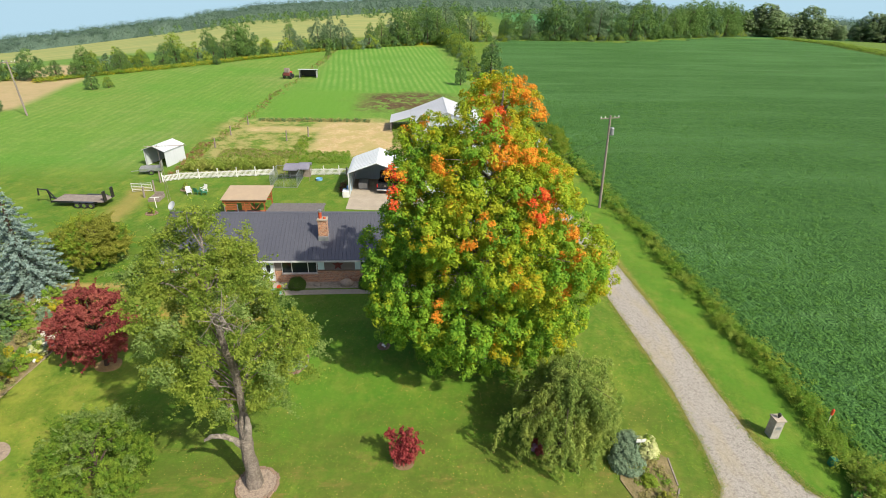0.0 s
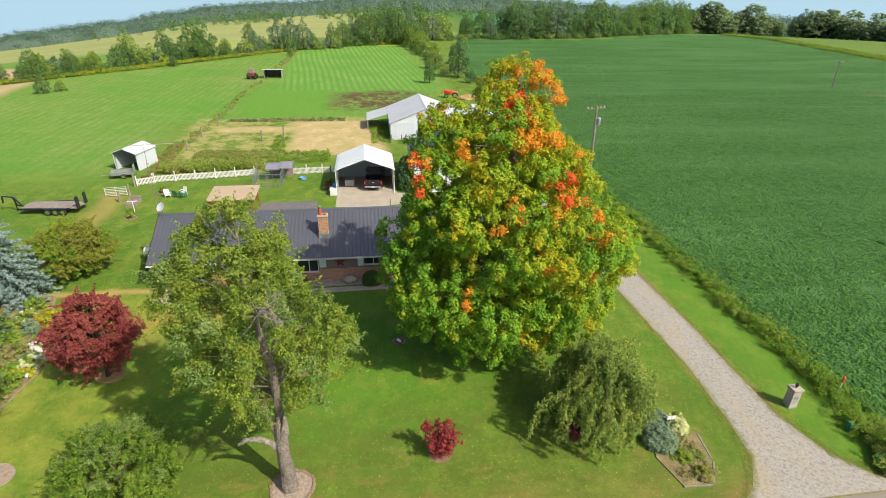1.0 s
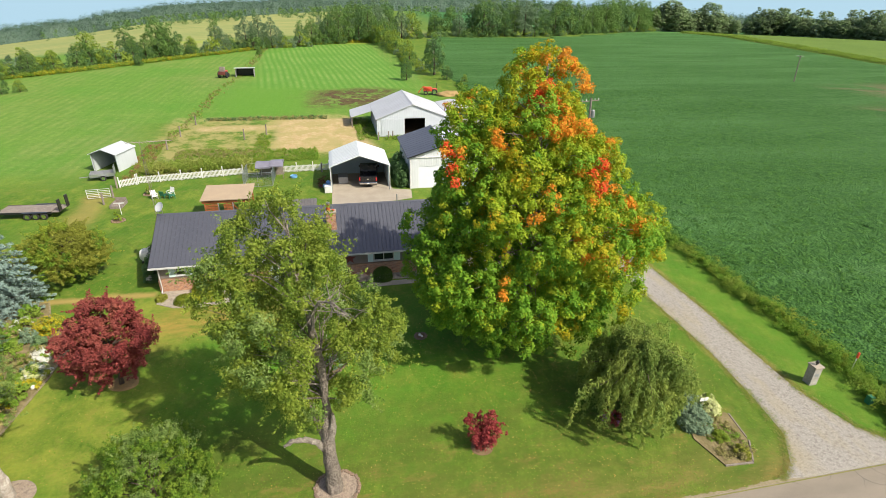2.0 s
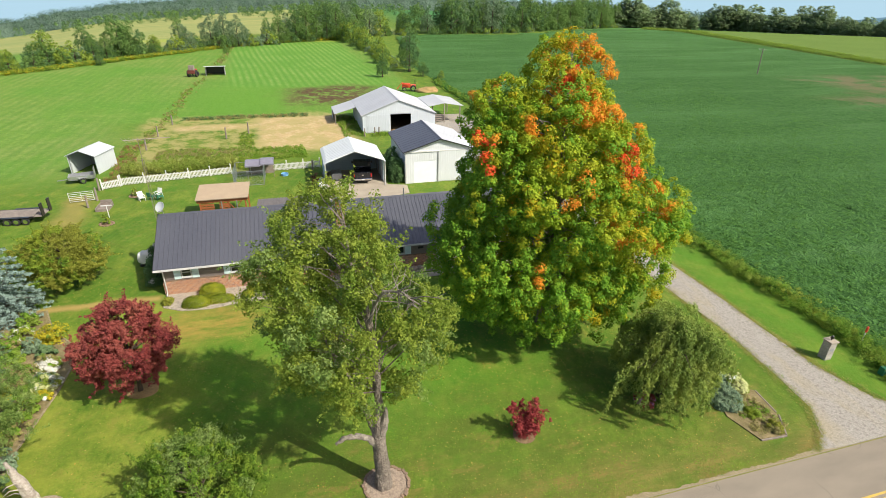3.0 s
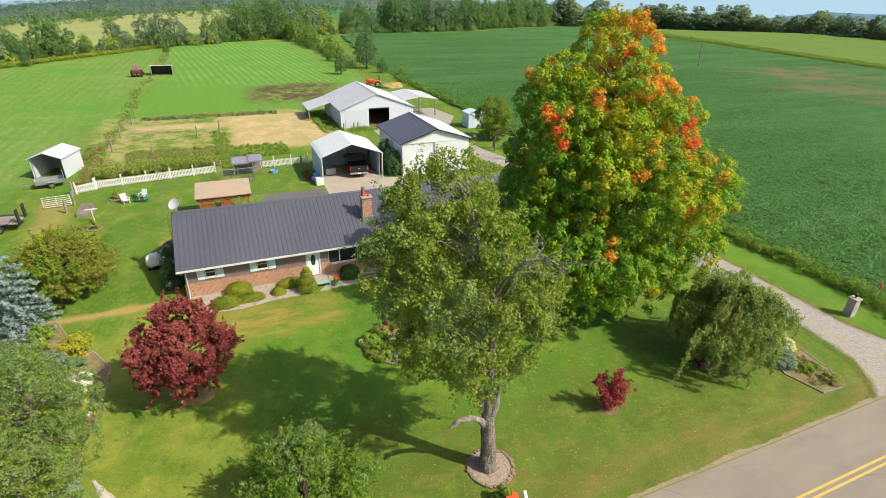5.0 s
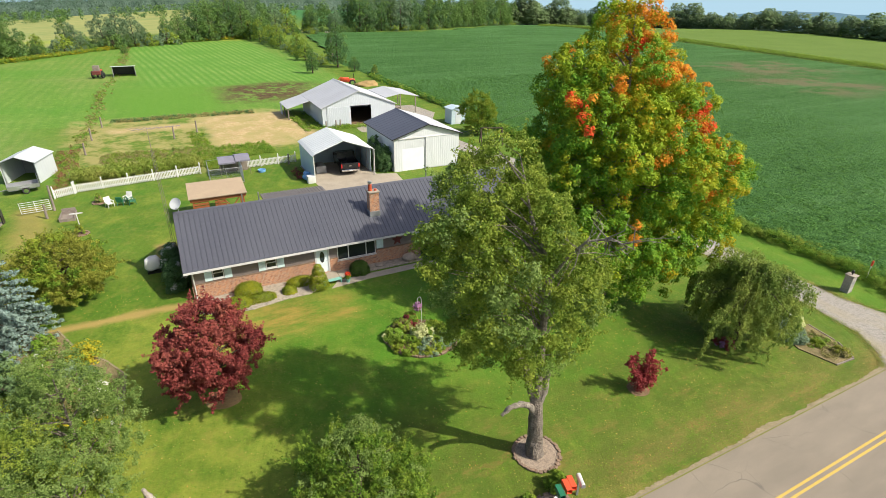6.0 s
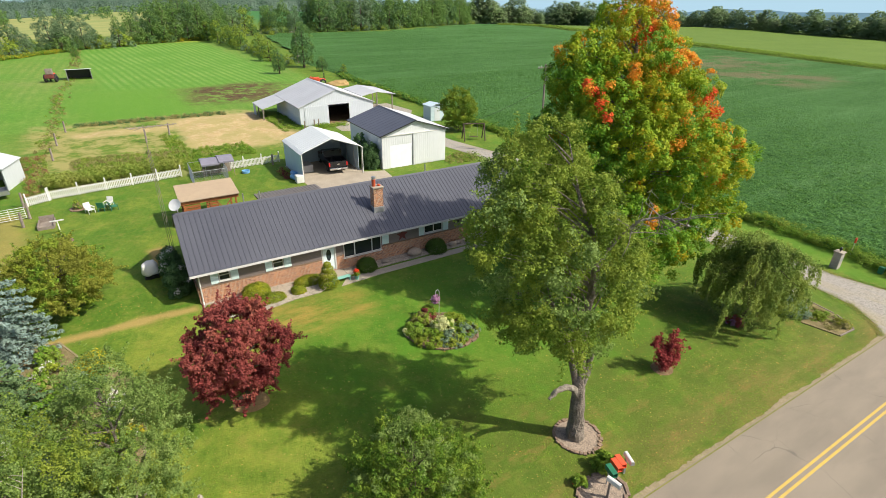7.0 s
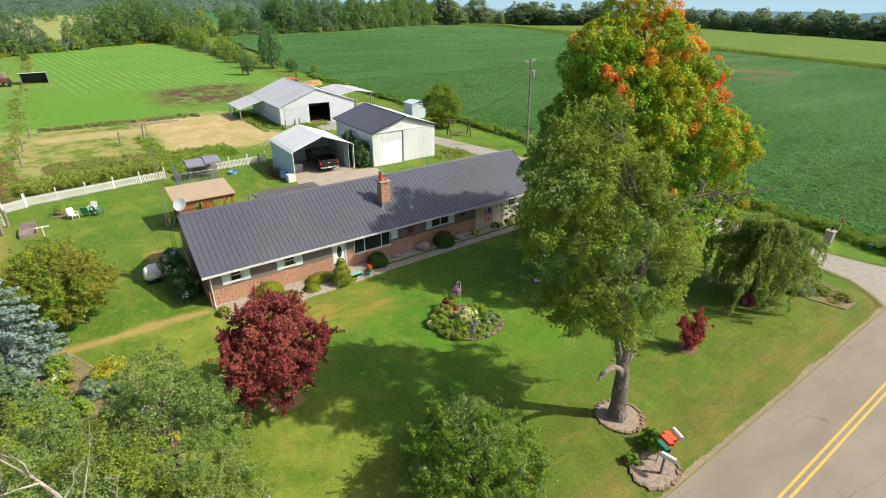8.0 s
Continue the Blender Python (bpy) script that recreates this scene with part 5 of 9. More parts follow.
def build_carport():
    x0, x1, y0, y1, ez, rz = -8.3, -1.25, 64.6, 71.6, 3.1, 4.45
    xm = (x0 + x1) / 2
    c = thing("carport", "pale blue metal carport with white arched roof, open front", "carport", pose(0, 0, 0))
    part("wall", bx(x0, y0 + 0.1, 0.05, x0 + 0.04, y1, ez), M_CARPORT, c, "pale blue ribbed metal side")
    part("wall", bx(x1 - 0.04, y0 + 1.2, 0.05, x1, y1, ez), M_CARPORT, c)
    part("back_wall", gable_panel([(x0 + 0.05, 0.05), (x1 - 0.05, 0.05), (x1 - 0.05, ez), (xm, rz - 0.08), (x0 + 0.05, ez)], y1 - 0.05, y1 - 0.01), M_CARPORT, c)
    part("window", bx(xm - 0.45, y1 - 0.075, 2.5, xm + 0.45, y1 - 0.055, 3.1), M_WHITE, c)
    part("roof", gable_panel([(x0 - 0.12, ez - 0.12), (x0 - 0.12, ez - 0.05), (x0 + 0.25, ez + 0.16), (xm, rz), (x1 - 0.25, ez + 0.16), (x1 + 0.12, ez - 0.05), (x1 + 0.12, ez - 0.12), (x1 - 0.22, ez + 0.10), (xm, rz - 0.06), (x0 + 0.22, ez + 0.10)], y0 - 0.1, y1 + 0.1), M_CARPORT_ROOF, c, "white ribbed metal roof")
    n = 12
    s = (rz - ez - 0.16) / (xm - x0 - 0.25)
    for i in range(n):
        y = y0 + 0.2 + i * (y1 - y0 - 0.4) / (n - 1)
        for a, b in (((x0 + 0.25, ez + 0.165), (xm, rz + 0.005)), ((x1 - 0.25, ez + 0.165), (xm, rz + 0.005))):
            part("roof_rib", tb([(a[0], y, a[1]), (b[0], y, b[1])], 0.02, 5), M_CARPORT_ROOF, c)
    for y in (y0, y0 + 2.4, y0 + 4.8, y1 - 0.12):
        for x in (x0 + 0.09, x1 - 0.09):
            part("post", bx(x - 0.035, y, 0.02, x + 0.035, y + 0.07, ez + 0.02), M_STEEL, c)
        part("rafter", tb([(x0 + 0.09, y + 0.035, ez), (x0 + 0.3, y + 0.035, ez + 0.12), (xm, y + 0.035, rz - 0.11), (x1 - 0.3, y + 0.035, ez + 0.12), (x1 - 0.09, y + 0.035, ez)], 0.035, 6), M_STEEL, c)
    part("front_trim", tb([(x0, y0 - 0.06, 0.03), (x0, y0 - 0.06, ez), (x0 + 0.25, y0 - 0.06, ez + 0.14), (xm, y0 - 0.06, rz - 0.03), (x1 - 0.25, y0 - 0.06, ez + 0.14), (x1, y0 - 0.06, ez), (x1, y0 - 0.06, 0.03)], 0.045, 6), M_PLASTIC_W, c)


build_carport()


def wheel(parent, x, y, z, r, w, axis="X", rim=True):
    t = lathe([(r * 0.62, -w / 2), (r * 0.95, -w / 2), (r, -w * 0.35), (r, w * 0.35), (r * 0.95, w / 2), (r * 0.62, w / 2)], 18)
    rot = Matrix.Rotation(math.pi / 2, 4, "Y" if axis == "X" else "X")
    bmesh.ops.transform(t, matrix=Matrix.Translation((x, y, z)) @ rot, verts=t.verts)
    wo = part("wheel", t, M_RUBBER, parent, smooth=False)
    if rim:
        q = lathe([(0.05, -w * 0.52), (r * 0.6, -w * 0.5), (r * 0.62, 0), (r * 0.6, w * 0.5), (0.05, w * 0.52)], 14)
        bmesh.ops.transform(q, matrix=Matrix.Translation((x, y, z)) @ rot, verts=q.verts)
        part("rim", q, M_CHROME, wo)


def build_truck():
    t = thing("pickup_truck", "black pickup truck parked tail outward on concrete", "truck", pose(-3.95, 65.7, 0.03, 0, 0, -6) @ Matrix.Scale(1.1, 4))
    part("bed_side", bx(-0.98, 0.08, 0.55, -0.86, 2.1, 1.32, 0.03), M_TRUCK, t)
    part("bed_side", bx(0.86, 0.08, 0.55, 0.98, 2.1, 1.32, 0.03), M_TRUCK, t)
    part("bed_floor", bx(-0.86, 0.1, 0.62, 0.86, 2.1, 0.72), M_BLACK, t)
    tg = part("tailgate", bx(-0.855, 0.02, 0.66, 0.855, 0.09, 1.30, 0.02), M_TRUCK, t)
    part("badge", bx(-0.12, 0.008, 0.96, 0.12, 0.018, 1.05), M_CHROME, tg)
    part("bumper", bx(-0.97, -0.18, 0.45, 0.97, 0.0, 0.66, 0.04), M_CHROME, t, "chrome rear bumper")
    part("number_plate", bx(-0.16, -0.19, 0.49, 0.16, -0.181, 0.61), M_PLASTIC_W, t)
    for x in (-0.93, 0.93):
        part("tail_lamp", bx(x - 0.07, -0.01, 0.80, x + 0.07, 0.075, 1.20, 0.02), M_REDLAMP, t, "red tail lamp")
    part("cab", side_panel([(2.12, 0.55), (4.35, 0.55), (4.35, 1.22), (3.95, 1.28), (3.35, 1.86), (2.45, 1.90), (2.15, 1.30)], -0.97, 0.97), M_TRUCK, t)
    part("rear_window", side_panel([(2.18, 1.40), (2.14, 1.42), (2.38, 1.82), (2.42, 1.80)], -0.75, 0.75), M_GLASS, t)
    part("windscreen", side_panel([(3.98, 1.30), (4.0, 1.32), (3.42, 1.84), (3.40, 1.82)], -0.8, 0.8), M_GLASS, t)
    for x in (-0.985, 0.965):
        part("side_window", side_panel([(2.4, 1.32), (3.75, 1.32), (3.3, 1.78), (2.52, 1.80)], x, x + 0.02), M_GLASS, t)
    part("bonnet", bx(-0.96, 4.36, 0.5, 0.96, 5.7, 1.2, 0.08), M_TRUCK, t)
    part("chassis", bx(-0.7, 0.1, 0.35, 0.7, 5.4, 0.54), M_BLACK, t)
    for x in (-0.84, 0.84):
        for y in (1.15, 4.75):
            wheel(t, x, y, 0.40, 0.40, 0.26)
    for x in (-1.1, 1.1):
        part("mirror", bx(x - 0.1, 3.7, 1.28, x + 0.1, 3.8, 1.52, 0.03), M_BLACK, t)


build_truck()


def build_barn():
    x0, x1, y0, y1, ez, rz = 0.5, 12.2, 88.0, 101.2, 2.85, 5.05
    xm = 6.2
    b = thing("barn", "white galvanised metal barn with open side sheds", "barn", pose(0, 0, 0))
    part("wall", wall_x(x0, x1, 0, ez, y0, y0 + 0.12, [(4.9, 8.2, 0, 2.84)]), M_BARN, b, "white ribbed metal front")
    part("gable", gable_panel([(x0, ez + 0.003), (4.9, ez + 0.003), (4.9, ez + 0.05), (8.2, ez + 0.05), (8.2, ez + 0.003), (x1, ez + 0.003), (xm, rz - 0.05)], y0, y0 + 0.12), M_BARN, b)
    part("gable", gable_panel([(x0, 0), (x1, 0), (x1, ez), (xm, rz - 0.05), (x0, ez)], y1 - 0.12, y1), M_BARN, b)
    part("wall", bx(x0, y0 + 0.122, 0, x0 + 0.12, y1 - 0.122, ez), M_BARN, b)
    part("wall", bx(x1 - 0.12, y0 + 0.122, 0, x1, y1 - 0.122, ez), M_BARN, b)
    part("sliding_door", bx(1.2, y0 - 0.07, 0.1, 4.85, y0 - 0.01, 2.8), M_BARN, b, "white sliding barn door")
    part("floor_slab", bx(x0 + 0.15, y0 + 0.15, 0, x1 - 0.15, y1 - 0.15, 0.02), M_MULCH, b)
    part("roof_deck", gable_panel([(x0 - 0.2, ez - 0.15), (x0 - 0.2, ez - 0.06), (xm, rz), (x1 + 0.2, ez - 0.06), (x1 + 0.2, ez - 0.15), (xm, rz - 0.09)], y0 - 0.2, y1 + 0.2), M_ROOF_LIGHT, b)
    slope_panels_x(b, "roof_panel", y0 - 0.2, y1 + 0.2, x0 - 0.2, ez - 0.06, xm, rz, 0.95, M_ROOF_LIGHT)
    slope_panels_x(b, "roof_panel", y0 - 0.2, y1 + 0.2, x1 + 0.2, ez - 0.06, xm, rz, 0.95, M_ROOF_LIGHT)
    part("ridge_cap", gable_panel([(xm - 0.2, rz - 0.03), (xm, rz + 0.08), (xm + 0.2, rz - 0.03), (xm, rz + 0.05)], y0 - 0.2, y1 + 0.2), M_ROOF_LIGHT, b)
    ribbed_x(b, 1.25, 4.8, 0.12, 2.78, y0 - 0.07, M_BARN)
    ribbed_x(b, 8.25, x1 - 0.05, 0.02, ez, y0, M_BARN)
    ribbed_y(b, y0 + 0.15, y1 - 0.1, 0.02, ez - 0.2, x0, M_BARN)
    # lean-to on the west
    part("shed_roof", gable_panel([(-3.3, 1.70), (-3.3, 1.77), (x0 - 0.21, ez - 0.08), (x0 - 0.21, ez - 0.15)], 95.0, y1 + 0.2), M_ROOF_LIGHT, b, "low pale metal lean-to roof")
    for y in (95.2, 98.2, 101.0):
        part("shed_post", bx(-3.2, y, 0, -3.04, y + 0.15, 1.69), M_TIMBER_GREY, b)
    part("shed_wall", bx(-3.28, 99.6, 0.0, -3.24, 101.1, 1.68), M_BARN, b)
    # lean-to on the east
    part("shed_roof", gable_panel([(x1 + 0.21, 2.80), (x1 + 0.21, 2.88), (15.2, 3.35), (18.6, 2.75), (18.6, 2.68), (15.2, 3.28)], 93.0, 101.5), M_ROOF_LIGHT, b, "pale metal roof of an open shelter")
    for x in (15.2, 18.0):
        for y in (93.1, 101.2):
            part("shed_post", bx(x - 0.08, y, 0, x + 0.08, y + 0.15, 2.76 if x > 16 else 3.28), M_TIMBER_GREY, b)
    for i in range(4):
        part("stall_board", bx(x1 + 0.3, 93.3, 0.25 + i * 0.32, 15.1, 93.36, 0.43 + i * 0.32), M_TIMBER_GREY, b)


build_barn()


def build_shelter():
    m = pose(-37.8, 76.7, 0, 0, 0, -14)
    s = thing("run_in_shelter", "white metal run-in shelter, open at its front", "shelter", m)
    w, d, ez, rz = 3.3, 4.2, 2.35, 3.0
    part("wall", bx(0, 0, 0, 0.05, d, ez), M_SHELTER, s)
    part("wall", bx(w - 0.05, 0, 0, w, d, ez), M_SHELTER, s)
    part("back_wall", gable_panel([(0.05, 0), (w - 0.05, 0), (w - 0.05, ez), (w / 2, rz - 0.05), (0.05, ez)], d - 0.05, d - 0.004), M_INNER, s)
    part("roof", gable_panel([(-0.15, ez - 0.1), (-0.15, ez - 0.02), (w / 2, rz), (w + 0.15, ez - 0.02), (w + 0.15, ez - 0.1), (w / 2, rz - 0.06)], -0.2, d + 0.1), M_SHELTER, s, "white metal roof")
    for x in (0.08, w - 0.08):
        part("post", bx(x - 0.05, 0.06, 0, x + 0.05, 0.16, ez), M_STEEL, s)
    for y in (0.8, 2.0, 3.2):
        part("rafter", tb([(0.08, y, ez - 0.05), (w / 2, y, rz - 0.12), (w - 0.08, y, ez - 0.05)], 0.04, 6), M_STEEL, s)


build_shelter()


def build_small_shed():
    s = thing("garden_shed", "small pale blue-white metal shed on the field edge", "shed", pose(19.4, 83.4, 0))
    part("wall", bx(0, 0, 0, 2.5, 2.4, 2.35), M_CARPORT, s)
    part("door", bx(0.7, -0.03, 0.05, 1.7, -0.004, 2.0), M_CARPORT_ROOF, s)
    part("roof", gable_panel([(-0.15, 2.3), (-0.15, 2.38), (1.25, 2.72), (2.65, 2.38), (2.65, 2.3), (1.25, 2.64)], -0.15, 2.55), M_CARPORT, s)


build_small_shed()


def build_pergola():
    p = thing("garden_shelter", "cedar-stained timber shelter with a tan shingle roof", "shelter", pose(0, 0, 0))
    x0, x1, y0, y1 = -21.7, -17.2, 57.3, 60.5
    part("roof", side_panel([(y0 - 0.3, 2.62), (y0 - 0.3, 2.70), (y1 + 0.3, 3.05), (y1 + 0.3, 2.97)], x0 - 0.25, x1 + 0.25), M_PERGOLA_ROOF, p, "flat tan shingle roof")
    for x in (x0 + 0.1, (x0 + x1) / 2, x1 - 0.1):
        for y, z in ((y0, 2.63), (y1, 2.95)):
            part("post", bx(x - 0.07, y - 0.07, 0, x + 0.07, y + 0.07, z), M_TIMBER_RED, p)
    for y, z in ((y0, 2.50), (y1, 2.80)):
        part("beam", bx(x0 - 0.15, y - 0.11, z - 0.22, x1 + 0.15, y - 0.075, z + 0.12), M_TIMBER_RED, p)
    for i in range(5):
        part("rail", bx(x0, y0 - 0.02, 0.25 + i * 0.2, x1 - 0.3, y0 + 0.02, 0.37 + i * 0.2), M_TIMBER_RED, p)
    for i in range(4):
        part("lattice_board", bx(x0 + 0.2, y1 - 0.02, 1.35 + i * 0.34, x1 - 0.2, y1 + 0.02, 1.58 + i * 0.34), M_TIMBER_RED, p)
    for xa, xb in ((x0 + 0.15, x0 + 1.4), (x0 + 1.9, x0 + 2.9)):
        for i in range(4):
            part("lattice_board", bx(xa, y0 - 0.02, 1.35 + i * 0.28, xb, y0 + 0.02, 1.56 + i * 0.28), M_TIMBER_RED, p)
    for s in (-1, 1):
        part("brace", tb([((x0 + x1) / 2 + 1.1 + s * 0.1, y0, 1.5), ((x0 + x1) / 2 + 1.1 + s * 0.9, y0, 2.5)], 0.06, 4), M_TIMBER_RED, p)
    part("deck", bx(x0, y0 + 0.1, 0, x1, y1 - 0.1, 0.12), M_TIMBER_RED, p)
    t = thing("picnic_table", "cedar-stained timber picnic table under the shelter", "table", pose(-18.0, 58.2, 0.12))
    part("tabletop", bx(-0.9, -0.4, 0.70, 0.9, 0.4, 0.75, 0.01), M_TIMBER_RED, t)
    for y in (-0.75, 0.75):
        part("bench", bx(-0.9, y - 0.14, 0.42, 0.9, y + 0.14, 0.46, 0.01), M_TIMBER_RED, t)
    for x in (-0.7, 0.7):
        part("leg", tb([(x, -0.6, 0), (x, -0.15, 0.7)], 0.04, 4), M_TIMBER_RED, t)
        part("leg", tb([(x, 0.6, 0), (x, 0.15, 0.7)], 0.04, 4), M_TIMBER_RED, t)
        part("brace", bx(x - 0.03, -0.75, 0.38, x + 0.03, 0.75, 0.42), M_TIMBER_RED, t)


build_pergola()


def post_at(name, x, y, h, r, mat, label, category, lean=(0, 0)):
    z = gz(x, y)
    p = tb([(x, y, z - 0.05), (x + lean[0], y + lean[1], z + h)], [r, r * 0.8], 8)
    return tagged(part(name, p, mat), label, category)


def build_utility_pole(x, y, h, arm_dir, label, transformer=True):
    z = gz(x, y)
    p = thing("utility_pole", label, "utility pole", pose(x, y, z))
    part("pole", tb([(0, 0, -0.1), (0, 0, h)], [0.17, 0.11], 10), M_TIMBER_GREY, p)
    p.rotation_euler = (0, radians(-2.5), 0)
    a = Vector((arm_dir[0], arm_dir[1], 0)).normalized()
    part("crossarm", tb([-a * 1.2 + Vector((0, 0.13, h - 0.35)), a * 1.2 + Vector((0, 0.13, h - 0.35))], 0.065, 4), M_TIMBER_GREY, p)
    for k in (-1.1, -0.6, 0.6, 1.1):
        q = a * k
        part("insulator", tb([(q.x, q.y + 0.13, h - 0.29), (q.x, q.y + 0.13, h - 0.08)], [0.05, 0.03], 6), M_PLASTIC_W, p)
    if transformer:
        t = lathe([(0.1, 0), (0.24, 0.04), (0.24, 0.8), (0.18, 0.9), (0.06, 0.92)], 14)
        bmesh.ops.translate(t, vec=(0.36, -0.05, h - 2.3), verts=t.verts)
        part("transformer", t, M_GREYMETAL, p, "grey transformer can")
        part("bracket", bx(0.1, -0.08, h - 2.0, 0.2, 0.02, h - 1.6), M_STEEL, p)
    return p


build_utility_pole(22.7, 61.3, 11.4, (1, 0.15), "weathered timber utility pole with a crossarm and transformer")
build_utility_pole(24.2, 152.0, 7.6, (1, 0.1), "distant timber utility pole with a crossarm at the field edge", False)
build_utility_pole(115, 127, 7.0, (0, 1), "thin timber utility pole standing in the bean field", False)
build_utility_pole(-69.2, 104.3, 9.5, (1, 0.3), "pale leaning utility pole at the meadow edge", False)


def wire(pts, r=0.012, label="thin black service wire hanging from the pole"):
    tagged(part("overhead_wire", tb(pts, r, 4), M_BLACK), label, "wire")


def sag(a, b, drop, n=10):
    a, b = Vector(a), Vector(b)
    return [a.lerp(b, i / n) - Vector((0, 0, drop * 4 * (i / n) * (1 - i / n))) for i in range(n + 1)]


wire(sag((22.7, 61.3, 8.8), (9.9, 66.0, 3.6), 0.8), 0.018)


def build_tower():
    t = thing("antenna_tower", "slender lattice antenna tower beside the house gable", "antenna", pose(-23.95, 48.9, 0))
    legs = [(0.16 * math.cos(a), 0.16 * math.sin(a)) for a in (0.5, 2.6, 4.7)]
    for x, y in legs:
        part("tower_leg", tb([(x, y, 0), (x * 0.6, y * 0.6, 9.5)], 0.013, 5), M_TOWER, t)
    for i in range(26):
        z = 0.3 + i * 0.36
        k = 1 - 0.4 * z / 9.5
        a, b = legs[i % 3], legs[(i + 1) % 3]
        part("rung", tb([(a[0] * k, a[1] * k, z), (b[0] * k, b[1] * k, z + 0.3)], 0.007, 4), M_TOWER, t)
    part("mast", tb([(0, 0, 9.3), (0, 0, 11.2)], 0.02, 6), M_TOWER, t)
    a, b = Vector((-0.9, -0.5, 11.15)), Vector((2.1, 1.25, 10.85))
    part("boom", tb([a, b], 0.026, 5), M_TOWER, t)
    across = Vector((-0.5, 0.86, 0))
    for i in range(13):
        p = a.lerp(b, (i + 0.2) / 12.6)
        l = 0.85 - 0.05 * i
        part("element", tb([p - across * l, p + across * l], 0.012, 4), M_TOWER, t)


build_tower()


# ---- fences, yard things ----
def build_fence(x0, y0, x1, y1, label):
    L = math.hypot(x1 - x0, y1 - y0)
    f = thing("picket_fence", label, "fence", pose(x0, y0, 0, 0, 0, math.degrees(math.atan2(y1 - y0, x1 - x0))))
    n = max(1, round(L / 2.35))
    post = bevel_box_mesh("post", 0.12, 0.12, 1.25, M_WHITE)
    cap = bpy.data.meshes.new("cap")
    c = lathe([(0.10, 0), (0.10, 0.03), (0.03, 0.1)], 4)
    c.to_mesh(cap)
    c.free()
    cap.materials.append(M_WHITE)
    for i in range(n + 1):
        x = L * i / n
        p = attach("post", post, f, "", pose(x, 0, 0))
        attach("cap", cap, p, "", pose(0, 0, 1.25, 0, 0, 45))
    for z in (0.25, 0.75):
        part("rail", bx(0, -0.02, z, L, 0.02, z + 0.08), M_WHITE, f)
    pk = bmesh.new()
    prof = [(-0.042, 0.08), (0.042, 0.08), (0.042, 0.90), (0, 0.97), (-0.042, 0.90)]
    gable_panel(prof, -0.04, -0.022, pk)
    pm = bpy.data.meshes.new("picket")
    pk.to_mesh(pm)
    pk.free()
    pm.materials.append(M_WHITE)
    k = int(L / 0.155)
    for i in range(k):
        attach("picket", pm, f, "", pose(0.08 + i * (L - 0.1) / k, 0, 0))


build_fence(-31.4, 71.1, -19.4, 73.0, "white vinyl picket fence with capped posts before the garden")
build_fence(-14.6, 72.9, -8.3, 73.3, "white vinyl picket fence running to the carport")
build_fence(-33.2, 70.0, -31.6, 70.9, "short white picket gate with a timber post")


def build_kennel():
    k = thing("dog_kennel", "galvanised chain-link kennel with a grey tarp roof", "kennel", pose(0, 0, 0))
    x0, x1, y0, y1, h = -18.7, -15.3, 67.9, 71.9, 1.75
    for x in (x0, (x0 + x1) / 2, x1):
        for y in (y0, y1):
            part("post", tb([(x, y, 0), (x, y, h)], 0.03, 6), M_STEEL, k)
    for z in (0.06, h):
        for a, b in (((x0, y0), (x1, y0)), ((x1, y0), (x1, y1)), ((x1, y1), (x0, y1)), ((x0, y1), (x0, y0))):
            part("rail", tb([(*a, z), (*b, z)], 0.022, 5), M_STEEL, k)
    bm = bmesh.new()
    for a, b in (((x0, y0), (x1, y0)), ((x1, y0), (x1, y1)), ((x0, y0), (x0, y1))):
        n = 26
        for i in range(-9, n):
            for s in (1, -1):
                t0, t1 = i / n, (i + 10) / n
                pa = [a[0] + (b[0] - a[0]) * t0, a[1] + (b[1] - a[1]) * t0, 0.06 if s > 0 else h]
                pb = [a[0] + (b[0] - a[0]) * t1, a[1] + (b[1] - a[1]) * t1, h if s > 0 else 0.06]
                c0, c1 = max(0, -t0 / (t1 - t0)), min(1, (1 - t0) / (t1 - t0))
                va, vb = Vector(pa), Vector(pb)
                if c1 - c0 > 0.02:
                    tube(bm, [va.lerp(vb, c0), va.lerp(vb, c1)], 0.006, 3, False)
    part("mesh_panel", bm, M_STEEL, k, "diamond wire mesh")
    for a, b, z in ((-17.5, -15.72, 1.95), (-15.7, -14.1, 2.08)):
        part("tarp_roof", side_panel([(70.4, z - 0.45), (70.4, z - 0.28), (71.5, z + 0.12), (72.7, z - 0.10), (72.7, z - 0.5), (71.5, z - 0.02)], a, b), M_TARP, k, "grey-violet tarp")
    for x in (-17.4, -14.2):
        for y in (70.6, 72.6):
            part("tarp_post", tb([(x, y, 0), (x, y, 1.62)], 0.03, 5), M_TIMBER_GREY, k)
    part("shelter_board", bx(-17.3, 72.45, 0, -14.3, 72.5, 1.45), M_TIMBER_GREY, k)


build_kennel()


def armchair(x, y, turn, mat, label):
    c = thing("garden_chair", label, "chair", pose(x, y, 0, 0, 0, turn), "garden chairs")
    part("seat", bx(-0.27, -0.28, 0.34, 0.27, 0.26, 0.40, 0.02), mat, c)
    b = part("backrest", bx(-0.29, -0.02, 0, 0.29, 0.03, 0.58, 0.02), mat, c)
    b.matrix_basis = pose(0, 0.27, 0.40, -14, 0, 0)
    for s in (-1, 1):
        part("armrest", bx(s * 0.30 - 0.05, -0.3, 0.58, s * 0.30 + 0.05, 0.3, 0.62, 0.015), mat, c)
        part("leg", tb([(s * 0.28, -0.27, 0), (s * 0.28, -0.25, 0.58)], 0.03, 5), mat, c)
        part("leg", tb([(s * 0.27, 0.34, 0), (s * 0.27, 0.25, 0.58)], 0.03, 5), mat, c)


